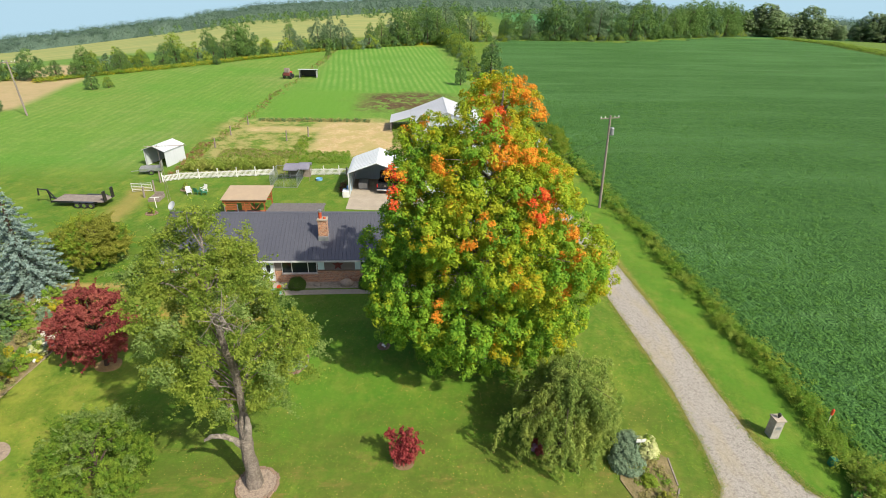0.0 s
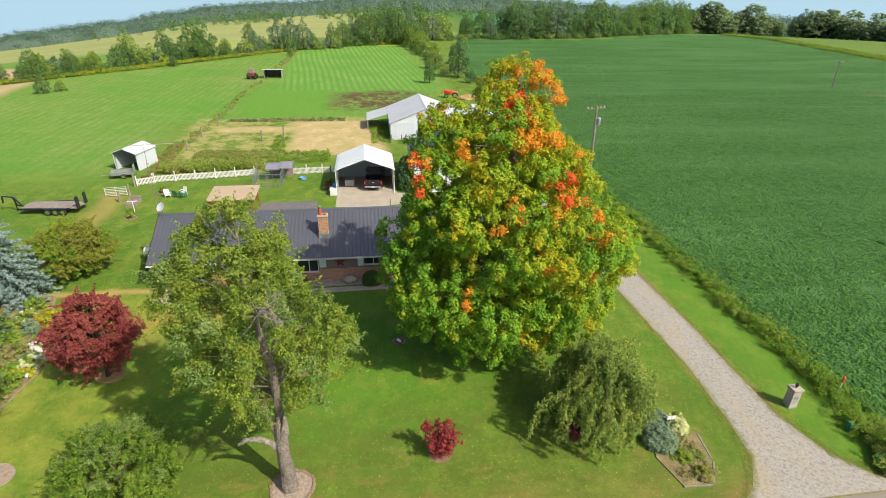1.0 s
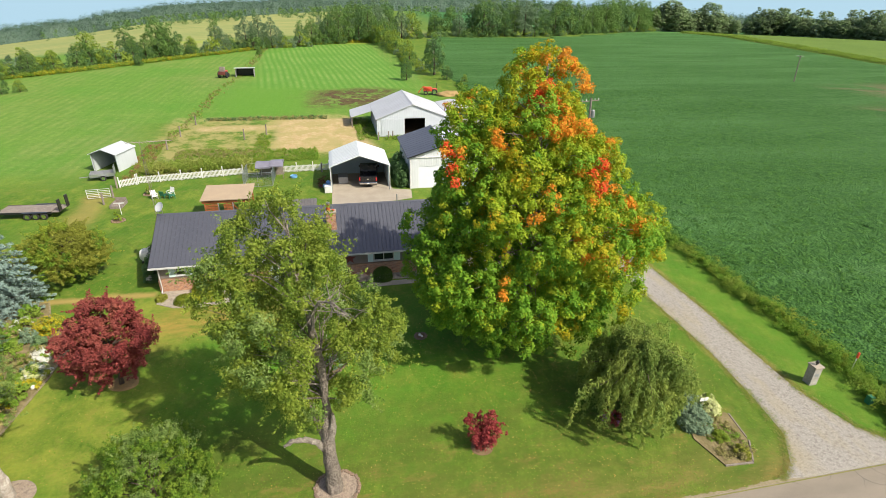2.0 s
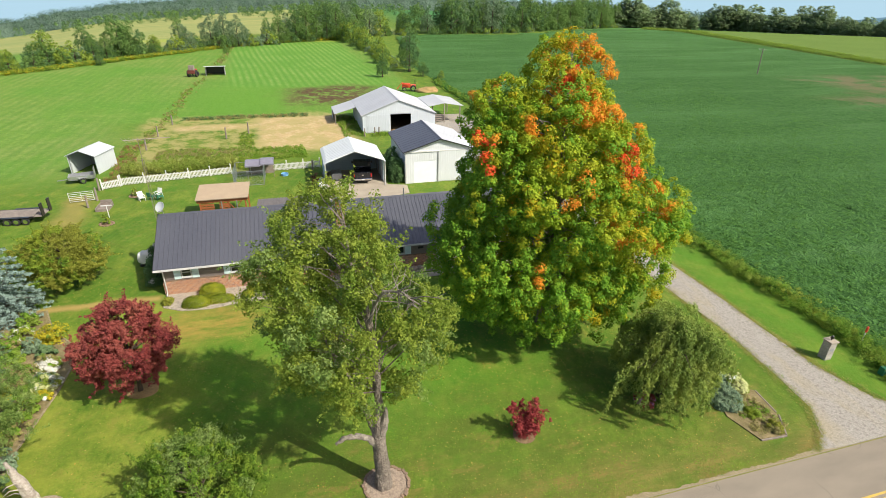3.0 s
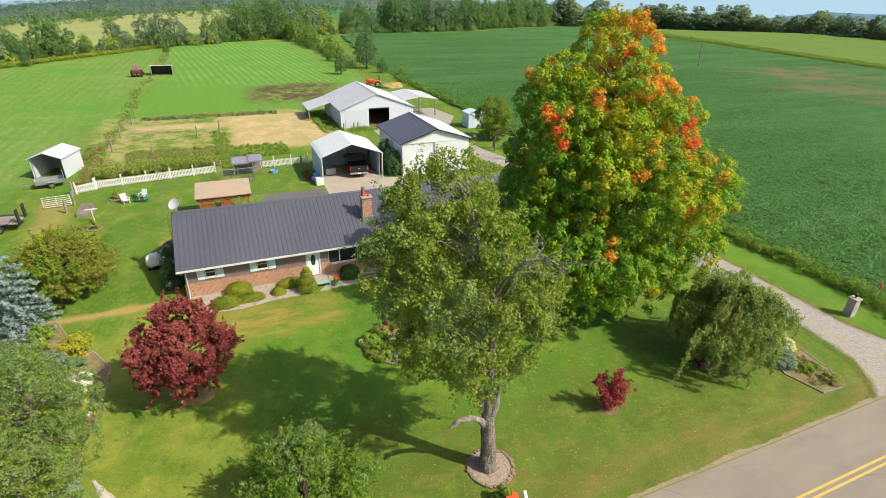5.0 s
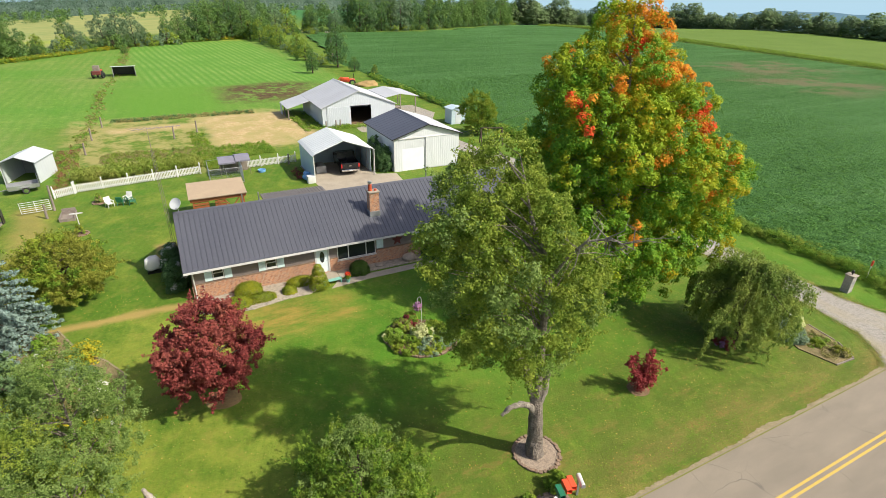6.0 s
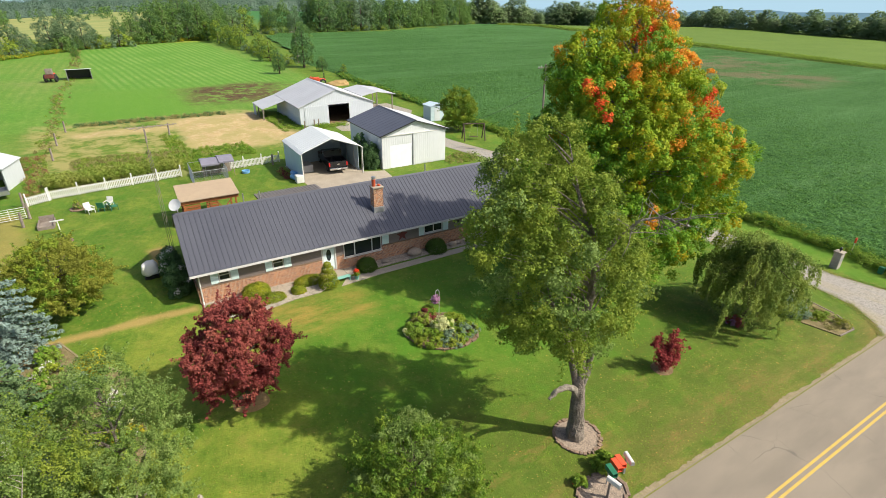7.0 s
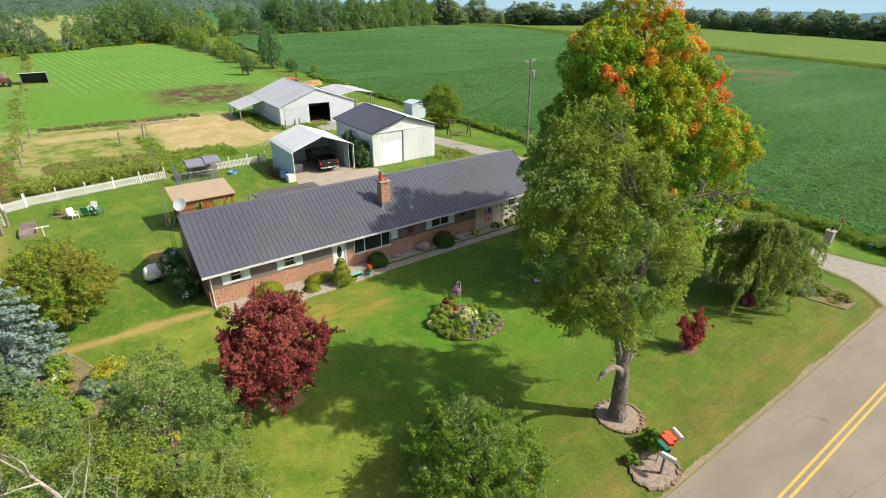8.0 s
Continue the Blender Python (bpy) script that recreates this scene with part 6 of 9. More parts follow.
armchair(-28.5, 65.6, 30, M_PLASTIC_W, "white plastic garden armchair on the lawn")
armchair(-26.9, 66.4, -30, M_PLASTIC_W, "white plastic garden armchair on the lawn")
armchair(-27.5, 65.7, 160, M_GREEN_P, "dark green plastic garden armchair on the lawn")
armchair(-26.6, 65.5, 110, M_GREEN_P, "dark green plastic garden armchair on the lawn")


def build_flatbed():
    t = thing("flatbed_trailer", "black steel flatbed trailer with weathered plank deck", "trailer", pose(-42.6, 62.6, 0, 0, 0, -4))
    part("deck", bx(0, -1.1, 0.72, 5.2, 1.1, 0.78), M_TIMBER_GREY, t, "weathered grey planks")
    for y in (-1.15, 1.1):
        part("side_rail", bx(-0.1, y, 0.60, 5.3, y + 0.05, 0.80), M_BLACK, t)
    part("dovetail", side_panel([(-1.08, 0.70), (1.08, 0.70), (1.08, 0.77), (-1.08, 0.77)], 5.3, 6.0), M_TIMBER_GREY, t)
    part("neck", tb([(0, 0, 0.65), (-0.9, 0, 0.75), (-1.1, 0, 1.7), (-2.2, 0, 1.8), (-2.3, 0, 1.0)], 0.11, 4), M_BLACK, t)
    part("neck_brace", tb([(0.1, -0.5, 0.7), (-1.0, 0, 1.65)], 0.07, 4), M_BLACK, t)
    part("jack", tb([(-1.2, 0.2, 0), (-1.2, 0.2, 1.5)], 0.05, 6), M_BLACK, t)
    for s in (-1, 1):
        part("ramp", bx(6.02, s * 0.75 - 0.25, 0.70, 6.10, s * 0.75 + 0.25, 2.0), M_BLACK, t)
        part("fender", bx(2.6, s * 1.32 - 0.14, 0.76, 5.0, s * 1.32 + 0.14, 0.80), M_BLACK, t)
        for x in (3.0, 3.8, 4.6):
            wheel(t, x, s * 1.3, 0.36, 0.36, 0.22, "Y")


build_flatbed()


def build_utility_trailer():
    t = thing("utility_trailer", "small grey open utility trailer with a raised ramp gate", "trailer", pose(-35.9, 73.6, 0, 0, 0, 14))
    part("bed", bx(-1.3, -0.75, 0.45, 1.3, 0.75, 0.52), M_GREYMETAL, t)
    for y in (-0.78, 0.74):
        part("side_panel", bx(-1.3, y, 0.52, 1.3, y + 0.04, 0.90), M_STEEL, t)
    part("front_panel", bx(-1.34, -0.75, 0.52, -1.30, 0.75, 0.88), M_STEEL, t)
    part("ramp_gate", bx(1.31, -0.75, 0.5, 1.36, 0.75, 1.6), M_STEEL, t)
    part("drawbar", tb([(-1.3, 0, 0.45), (-2.5, 0, 0.42)], 0.05, 5), M_GREYMETAL, t)
    for s in (-1, 1):
        wheel(t, 0.1, s * 0.9, 0.32, 0.32, 0.18, "Y")
        part("mudguard", bx(-0.35, s * 0.9 - 0.1, 0.66, 0.55, s * 0.9 + 0.1, 0.70, 0.02), M_GREYMETAL, t)


build_utility_trailer()


def build_gate():
    g = thing("field_gate", "white tubular steel field gate standing open", "gate", pose(-35.6, 66.2, 0, 0, 0, 8))
    for i in range(6):
        part("gate_bar", tb([(0, 0, 0.2 + i * 0.2), (2.3, 0, 0.2 + i * 0.2)], 0.025, 6), M_WHITE, g)
    for x in (0, 1.15, 2.3):
        part("upright", tb([(x, 0.0, 0.15), (x, 0.0, 1.25)], 0.025, 6), M_WHITE, g)


build_gate()
for x, y, h in ((-33.1, 66.6, 1.5), (-33.6, 64.6, 1.4), (-33.5, 69.9, 1.5), (-30.6, 85.5, 1.5), (-29.9, 92.5, 1.6), (-28.6, 99.5, 1.5), (-20.2, 89.5, 1.7), (-17.0, 92.0, 1.7), (0.2, 87.0, 1.3), (1.9, 87.6, 1.2), (2.6, 87.7, 1.2), (-9.3, 72.6, 1.3)):
    post_at("fence_post", x, y, h, 0.12, M_TIMBER_GREY, "weathered round timber fence post", "post", (0.05, 0.02))


def build_box_bed():
    b = thing("timber_box", "weathered open timber box standing on the lawn", "box", pose(-31.9, 64.0, 0) @ Matrix.Diagonal((0.72, 0.72, 0.9, 1)))
    part("side", bx(-0.85, -1.3, 0, -0.78, 1.3, 0.45), M_TIMBER_GREY, b)
    part("side", bx(0.78, -1.3, 0, 0.85, 1.3, 0.45), M_TIMBER_GREY, b)
    part("side", bx(-0.78, 1.23, 0, 0.78, 1.3, 0.75), M_TIMBER_GREY, b)
    part("side", bx(-0.78, -1.3, 0, 0.78, -1.23, 0.3), M_TIMBER_GREY, b)
    part("base", bx(-0.78, -1.23, 0.02, 0.78, 1.23, 0.12), M_TIMBER_GREY, b)
    f = thing("bird_feeder", "white T-shaped bird feeder post", "bird feeder", pose(-31.0, 61.3, 0))
    part("post", tb([(0, 0, 0), (0, 0, 1.3)], 0.045, 6), M_WHITE, f)
    part("arm", bx(-0.5, -0.045, 1.26, 0.5, 0.045, 1.35), M_WHITE, f)


build_box_bed()


def barrel(x, y, z, turn, mat, label, r=0.3, h=0.9):
    b = lathe([(r * 0.9, 0), (r, 0.04), (r, h * 0.3), (r * 1.04, h * 0.33), (r, h * 0.36), (r, h * 0.64), (r * 1.04, h * 0.67), (r, h * 0.7), (r, h - 0.04), (r * 0.9, h)], 16)
    ob = tagged(part("barrel", b, mat, None, "", True), label, "barrel")
    ob.matrix_basis = pose(x, y, z, *turn)


barrel(-9.2, 66.4, 0.3, (90, 0, 20), M_BLUE, "pale blue plastic barrel lying on its side")
barrel(-8.75, 67.6, 0.3, (90, 0, 15), M_BLUE, "pale blue plastic barrel lying on its side")
tagged(part("storage_bin", bx(-9.3, 64.5, 0, -8.5, 65.3, 0.85, 0.05), M_PLASTIC_W), "white plastic storage bin beside the carport", "bin")
tagged(part("water_trough", lathe([(0.32, 0), (0.42, 0.02), (0.45, 0.3), (0.41, 0.3), (0.38, 0.06), (0.1, 0.05)], 16), M_BLUE), "bright blue plastic tub on the grass", "tub").matrix_basis = pose(-12.9, 70.9, 0)
tagged(part("shed_clutter", bx(-7.4, 67.5, 0.02, -6.2, 69.3, 0.9, 0.06), M_GREYMETAL), "grey covered machine stored in the carport", "machine")


def build_swing():
    s = thing("swing_set", "dark timber A-frame swing set on the lawn", "swing set", pose(18.9, 71.2, 0, 0, 0, -20))
    part("top_bar", tb([(-1.6, 0, 2.3), (1.6, 0, 2.3)], 0.09, 6), M_BARK_DARK, s)
    for x in (-1.5, 1.5):
        for y in (-0.9, 0.9):
            part("leg", tb([(x, y, 0), (x, 0, 2.3)], 0.085, 6), M_BARK_DARK, s)
    b = part("swing_seat", bx(-0.6, -0.2, 0.45, 0.6, 0.2, 0.5), M_BARK_DARK, s)
    for x in (-0.55, 0.55):
        part("chain", tb([(x, 0, 0.5), (x, 0, 2.3)], 0.012, 4), M_STEEL, s)


build_swing()


def build_pillar():
    p = thing("gate_pillar", "grey stone gate pillar with a lamp on its capstone", "pillar", pose(21.2, 24.1, -0.02))
    part("shaft", bx(-0.29, -0.29, 0, 0.29, 0.29, 1.42, 0.02), M_EDGE_GREY, p)
    part("capstone", bx(-0.35, -0.35, 1.424, 0.35, 0.35, 1.52, 0.02), M_CONCRETE, p)
    part("lamp", lathe([(0.05, 0), (0.05, 0.12), (0.11, 0.14), (0.09, 0.32), (0.02, 0.38)], 8), M_BLACK, p).matrix_basis = pose(0, 0, 1.52)
    part("plaque", bx(-0.16, -0.305, 0.75, 0.16, -0.294, 1.0), M_GREYMETAL, p)


M_EDGE_GREY = mottled("grey_cut_stone", (0.46, 0.43, 0.385), (0.36, 0.335, 0.30), (0.23, 0.21, 0.19), 2.2, 10, 0.85, 0, 0.4, 0.03)
build_pillar()
mk = thing("marker_post", "thin white marker post with an orange top", "marker", pose(25.2, 24.6, 0))
part("post", tb([(0, 0, 0), (0, 0, 1.1)], 0.04, 6), M_PLASTIC_W, mk)
part("top", lathe([(0.06, 0), (0.085, 0.05), (0.085, 0.42), (0.03, 0.5)], 10), M_ORANGE, mk).matrix_basis = pose(0, 0, 1.08)
tagged(part("utility_box", bx(23.2, 21.6, 0, 23.55, 21.95, 0.6, 0.03), M_GREEN_P), "small dark green utility box in the verge", "utility box")


def mailbox(x, y, turn, mat, z, label, post_mat):
    m = thing("mailbox", label, "mailbox", pose(x, y, 0, 0, 0, turn), "roadside mailboxes")
    part("post", bx(-0.05, 0.1, 0, 0.05, 0.2, z), post_mat, m)
    prof = [(-0.1, 0), (0.1, 0), (0.1, 0.12), (0.07, 0.2), (0, 0.225), (-0.07, 0.2), (-0.1, 0.12)]
    b = gable_panel(prof, -0.32, 0.32)
    part("body", b, mat, m).matrix_basis = pose(0, 0, z, 0, 0, 0)
    part("door", gable_panel([(p * 0.94, q * 0.94 + 0.005) for p, q in prof], -0.335, -0.322), M_GREYMETAL, m).matrix_basis = pose(0, 0, z)
    part("lettering", bx(0.101, -0.18, z + 0.06, 0.104, 0.12, z + 0.11), M_BLACK, m)


mailbox(-12.0, 18.35, 10, M_PLASTIC_W, 1.05, "white metal mailbox on a timber post", M_TIMBER_GREY)
mailbox(-10.35, 18.9, -20, M_PLASTIC_W, 1.0, "white metal mailbox on a post by the road", M_GREYMETAL)


def paper_tube(x, y, mat, label):
    p = thing("newspaper_box", label, "newspaper box", pose(x, y, 0, 0, 0, -15), "newspaper boxes")
    part("post", tb([(0, 0.15, 0), (0, 0.15, 0.95)], 0.03, 6), M_GREYMETAL, p)
    bm = bmesh.new()
    box(bm, -0.13, -0.3, 0.95, 0.13, 0.3, 0.97)
    box(bm, -0.13, -0.3, 1.18, 0.13, 0.3, 1.2)
    box(bm, -0.13, -0.3, 0.971, -0.11, 0.3, 1.179)
    box(bm, 0.11, -0.3, 0.971, 0.13, 0.3, 1.179)
    box(bm, -0.109, 0.27, 0.971, 0.109, 0.3, 1.179)
    part("tube", bm, mat, p)


paper_tube(-11.55, 18.85, M_GREEN_P, "dark green plastic newspaper box")
paper_tube(-11.1, 18.95, M_ORANGE, "orange plastic newspaper box")
paper_tube(-10.8, 19.0, M_ORANGE, "orange plastic newspaper box")


def build_bench():
    b = thing("garden_bench", "teal painted wooden bench by the front step", "bench", pose(-13.7, 41.6, 0.0, 0, 0, 3))
    part("seat", bx(-0.7, -0.18, 0.30, 0.7, 0.18, 0.36, 0.01), M_TEAL, b)
    for x in (-0.62, 0.62):
        part("leg", bx(x - 0.05, -0.16, 0, x + 0.05, 0.16, 0.298), M_TEAL, b)


build_bench()


# ---- trees and plants ----
def tree_thing(name, label, x, y, category="tree", group="", scale=1.0, turn=0.0):
    return thing(name, label, category, Matrix.Translation((x, y, gz(x, y))) @ Matrix.Rotation(turn, 4, "Z") @ Matrix.Scale(scale, 4), group)


def trunk_part(parent, rng, path, radii, targets, r0, mat, sides=10, start=(0.25, 0.95), name="trunk"):
    bm = tb(path, radii, sides)
    limbs(bm, rng, path, radii, targets, r0, 6, start)
    return part(name, bm, mat, parent, "", True)


def build_weeping():
    rng = np.random.default_rng(31)
    t = tree_thing("weeping_tree", "weeping ornamental tree with hanging olive-green branches", 7.45, 23.7)
    bm = tb([(0, 0, -0.1), (0.1, 0, 1.2), (-0.1, 0.1, 2.6), (0.15, 0, 4.2), (0.1, 0.05, 5.4)], [0.24, 0.19, 0.16, 0.12, 0.06], 10)
    cs, rd = [], []
    # arching boughs at uneven heights, each with a curtain of hanging strands
    for b in range(29):
        a0 = 2.4 * b + rng.normal() * 0.25
        reach0, z0 = 1.2 + 2.3 * rng.random() ** 0.8, 3.0 + 3.0 * (b / 29) + rng.normal() * 0.25
        reach0 *= 1.26 - 0.10 * (z0 - 3)
        d0 = Vector((math.cos(a0), math.sin(a0), 0))
        tube(bm, [Vector((0.1, 0, z0 - 1.2)), d0 * reach0 * 0.45 + Vector((0, 0, z0 - 0.15)), d0 * reach0 * 0.85 + Vector((0, 0, z0 - 0.5))], [0.05, 0.03, 0.01], 5)
        for k in range(11):
            a = a0 + rng.normal() * 0.26
            d = Vector((math.cos(a), math.sin(a), 0))
            reach = reach0 * (0.45 + 0.62 * rng.random())
            top = d * reach * 0.6 + Vector((0, 0, z0 + 0.1 * rng.random()))
            over = d * reach + Vector((0, 0, z0 - 0.25 - 0.3 * reach / reach0))
            tip = d * (reach + 0.12) + Vector((rng.normal() * 0.12, rng.normal() * 0.12, max(0.35, over.z - 0.4 - 2.2 * rng.random())))
            n = 4 + int(5 * (over - tip).length)
            for i in range(n):
                f = i / (n - 1)
                p = top.lerp(over, f / 0.35) if f < 0.35 else over.lerp(tip, (f - 0.35) / 0.65)
                cs.append(p + Vector((rng.normal() * 0.06, rng.normal() * 0.06, 0)))
                rd.append((0.20 if f < 0.4 else 0.13) * (0.7 + 0.6 * rng.random()))
    for i in range(70):
        a, R = rng.random() * 2 * math.pi, 1.4 * math.sqrt(rng.random())
        cs.append(Vector((R * math.cos(a), R * math.sin(a), 6.2 - 0.5 * R - 0.4 * rng.random())))
        rd.append(0.2 + 0.14 * rng.random())
    c, r = np.array([list(v) for v in cs]), np.array(rd)
    q, idx = leaf_arrays(rng, c, r, np.full(len(c), 24), 0.068, 0.35, 0.4, 1.4, 4.0, 1.3)
    q = halves(q)
    part("trunk", bm, M_BARK_DARK, t, "", True)
    attach("crown", leaf_mesh("crown", q, [L_WEEP]), t, "hanging olive-green leaves")


build_weeping()


def leafy(name, label, x, y, zs, rs, n, rad, per, size, mats, seed, category="shrub", inner=0.25, lump=0.15, trunk_h=None, trunk_r=0.12, bark=None, flat=0.85, limbs_n=24, squash=(1, 1), group="", upward=0.5, long=1.5, turn=0.0, weights=None):
    """A shrub or small tree from a crown outline; mats are spread over the clumps."""
    rng = np.random.default_rng(seed)
    t = tree_thing(name, label, x, y, category, group, 1.0, turn)
    if zs[-1] > 3.0:
        zero = np.zeros(len(zs))
        grow = np.asarray(rs, float) * 1.02
        step = max(0.2, rad * 0.62)
        c, face, bough = lobed(rng, zs, zero, zero, grow * squash[0], grow * squash[1], 420, max(0.26, 0.16 * max(rs)), step, 0.25, -0.1, 0.2 + 0.7 * lump, 0.72)
        gap = np.array([noise.noise(Vector(p) * 1.1 + Vector((seed, 2, 5))) for p in c])
        ok = gap > -0.18 - 0.25 * (0.5 - lump)
        c, face, bough = c[ok], face[ok], bough[ok]
        n = len(c)
        r = step * (0.5 + 0.9 * rng.random(n) ** 2)
        c2, face2, r2, root = sprays(rng, c, face, int(n * 0.16), 0.30 * max(rs), step * 0.75)
        c, face, r, bough = np.concatenate([c, c2]), np.concatenate([face, face2]), np.concatenate([r, r2]), np.concatenate([bough, bough[root]])
        q, idx = tuft_leaves(rng, c, face, r, np.where(np.arange(len(c)) < n, 28, 12), size * 0.92, long * 1.5, upward, 0.8)
        k = rng.choice(len(mats), bough.max() + 1, p=weights)[bough][idx] if len(mats) > 1 else None
    else:
        c = profile_clumps(rng, n, zs, rs, inner, lump, seed * 0.7, squash)
        r = rad * (0.7 + 0.6 * rng.random(n))
        q, idx = puffs(rng, c, r, np.full(n, int(per * 1.5)), size, long * 1.6, upward, 0.45 if zs[-1] < 2.3 else 0.7, 0.7, flat)
        k = rng.choice(len(mats), n, p=weights)[idx] if len(mats) > 1 else None
    q = halves(q)
    bm_h = trunk_h or max(0.3, zs[-1] * 0.6)
    path = [(0, 0, -0.05), (0.04, 0.02, bm_h * 0.4), (0, 0.03, bm_h * 0.8), (0.05, 0, max(bm_h, zs[-1] * 0.85))]
    trunk_part(t, rng, path, [trunk_r, trunk_r * 0.8, trunk_r * 0.55, trunk_r * 0.15], c[rng.choice(n, min(n, limbs_n), False)] * 0.95, trunk_r * 0.35, bark or M_BARK_DARK, 8, (0.1, 0.95))
    attach("crown", leaf_mesh("crown", q, mats, k), t)
    return t


leafy("japanese_maple", "spreading dark red ornamental maple on the lawn", -23.2, 32.0, [0.9, 1.7, 2.8, 4.1, 5.3, 6.3], [0.8, 1.7, 2.35, 2.3, 1.6, 0.5], 320, 0.31, 92, 0.095, [L_JAP, L_JAP, L_JAP, L_JAP_PALE], 41, "tree", 0.35, 0.34, 1.6, 0.16)


def build_red_shrub():
    """A small cut-leaved maple: a few stems, each ending in a ragged crimson spray."""
    rng = np.random.default_rng(42)
    t = tree_thing("red_shrub", "small crimson ornamental maple in a ring of mulch", -2.2, 22.9, "shrub")
    bm = bmesh.new()
    cs, ways, rd = [], [], []
    for x, y, z in ((0.25, -0.1, 2.55), (0.45, -0.2, 2.3), (-0.65, 0.25, 2.15), (-0.95, 0.3, 1.95), (1.05, -0.4, 1.65), (0.8, 0.2, 1.75), (-0.1, 0.4, 2.0), (0.1, -0.55, 1.3), (-0.45, -0.35, 1.2), (0.5, -0.5, 0.9)):
        end = Vector((x, y, z))
        mid = Vector((x * 0.3, y * 0.3, z * 0.55))
        tube(bm, [Vector((0, 0, -0.05)), mid, end], [0.045, 0.03, 0.006], 5)
        for k in range(9):
            f = 0.3 + 0.72 * k / 8
            p = (Vector((0, 0, 0)).lerp(mid, f)).lerp(mid.lerp(end, f), f)
            for m in range(2):
                cs.append(list(p + Vector(rng.normal(size=3) * 0.13)))
                ways.append(list((end - mid).normalized() + Vector((0, 0, 0.3))))
                rd.append((0.24 if f < 0.85 else 0.15) * (0.7 + 0.5 * rng.random()))
    q, idx = tuft_leaves(rng, np.array(cs), np.array(ways), np.array(rd), np.full(len(cs), 24), 0.085, 2.6, 0.4, 0.8)
    part("stems", bm, M_BARK_DARK, t)
    attach("crown", leaf_mesh("crown", halves(q), [L_CRIMSON]), t, "ragged crimson leaves")


build_red_shrub()
leafy("round_shrub", "broad rounded green shrub with yellowing leaf tips", -19.2, 22.4, [0.2, 1.2, 2.4, 3.5, 4.2], [2.1, 2.7, 2.6, 1.9, 0.5], 420, 0.35, 100, 0.07, [L_SHRUBD, L_SHRUBD, L_LIGHT], 43, "shrub", 0.3, 0.16, 1.5, 0.12)
leafy("yellowing_tree", "low spreading tree with yellow-green leaves", -31.0, 47.0, [0.6, 1.6, 2.8, 4.0, 5.0], [1.8, 2.7, 3.0, 2.3, 0.6], 260, 0.40, 84, 0.095, [L_YG, L_YG, L_SHRUB], 44, "tree", 0.35, 0.38, 1.4, 0.16, None, 0.7)
leafy("leafy_tree", "young tree with silvery green leaves beside the bed", -28.8, 27.2, [1.8, 3.0, 4.6, 6.2, 7.6, 8.3], [1.2, 2.0, 2.4, 2.1, 1.2, 0.4], 210, 0.36, 170, 0.058, [L_LIGHT], 45, "tree", 0.45, 0.5, 2.4, 0.16, M_BARK)
# extra tree added to widen its neighbour's foliage, placed to cover the snag in view
leafy("leafy_tree", "low silvery green foliage added to widen the tree beside it", -28.75, 23.4, [1.2, 2.2, 3.4, 4.8, 5.8, 6.4], [0.8, 1.5, 1.95, 2.05, 1.4, 0.4], 170, 0.36, 170, 0.058, [L_LIGHT, L_ASH], 52, "tree", 0.4, 0.5, 1.8, 0.13, M_BARK)
leafy("leafy_tree", "grey-green tree with bare dead branches at its side", -33.2, 25.4, [1.6, 3.2, 5.2, 7.0, 8.2, 8.8], [2.4, 3.6, 4.0, 3.2, 1.8, 0.5], 290, 0.42, 160, 0.06, [L_ASH, L_LIGHT], 46, "tree", 0.5, 0.5, 2.4, 0.2, M_BARK)


leafy("young_tree", "young feathery green tree beside the swing frame", 20.0, 76.6, [0.4, 1.5, 3.0, 4.5, 5.8, 6.6], [1.3, 2.2, 2.6, 2.3, 1.4, 0.3], 230, 0.40, 76, 0.095, [L_SHRUB], 47, "tree", 0.35, 0.3, 1.2, 0.12)


def dead_boughs():
    """Bare grey boughs standing out of the grey-green tree's crown."""
    rng = np.random.default_rng(48)
    t = tree_thing("dead_sapling", "bare bleached sapling among the leafy trees", -31.2, 22.2, "tree")
    bm = tb([(0.1, 0.6, -0.1), (0.05, 0.3, 3.5), (-0.15, 0, 7.6), (-0.35, -0.1, 9.1), (-0.62, -0.1, 9.9), (-0.95, -0.1, 10.6)], [0.10, 0.085, 0.06, 0.045, 0.028, 0.008], 7)
    for a, b, c in (((-0.30, -0.1, 8.9), (0.0, -0.15, 9.3), (0.1, -0.2, 9.75)), ((-0.35, -0.1, 9.1), (-0.8, -0.2, 8.95), (-1.1, -0.3, 9.2)), ((-0.5, -0.1, 9.6), (-0.9, -0.2, 9.75), (-1.2, -0.2, 9.75)), ((-0.2, 0, 8.0), (0.25, 0.0, 9.3), (0.6, 0.0, 10.3)), ((-0.05, 0.1, 6.9), (0.5, 0.1, 7.9), (0.8, 0.1, 8.9)), ((-0.62, -0.1, 9.9), (-0.6, -0.2, 10.3), (-0.75, -0.2, 10.7))):
        tube(bm, [a, b, c], [0.03, 0.018, 0.005], 5)
        for k in range(3):
            s = Vector(b).lerp(Vector(c), 0.2 + 0.6 * rng.random())
            tube(bm, [s, s + Vector((rng.normal() * 0.25, rng.normal() * 0.2, 0.12 + rng.normal() * 0.2))], [0.009, 0.003], 4)
    part("bough", bm, M_BLEACHED, t)


dead_boughs()


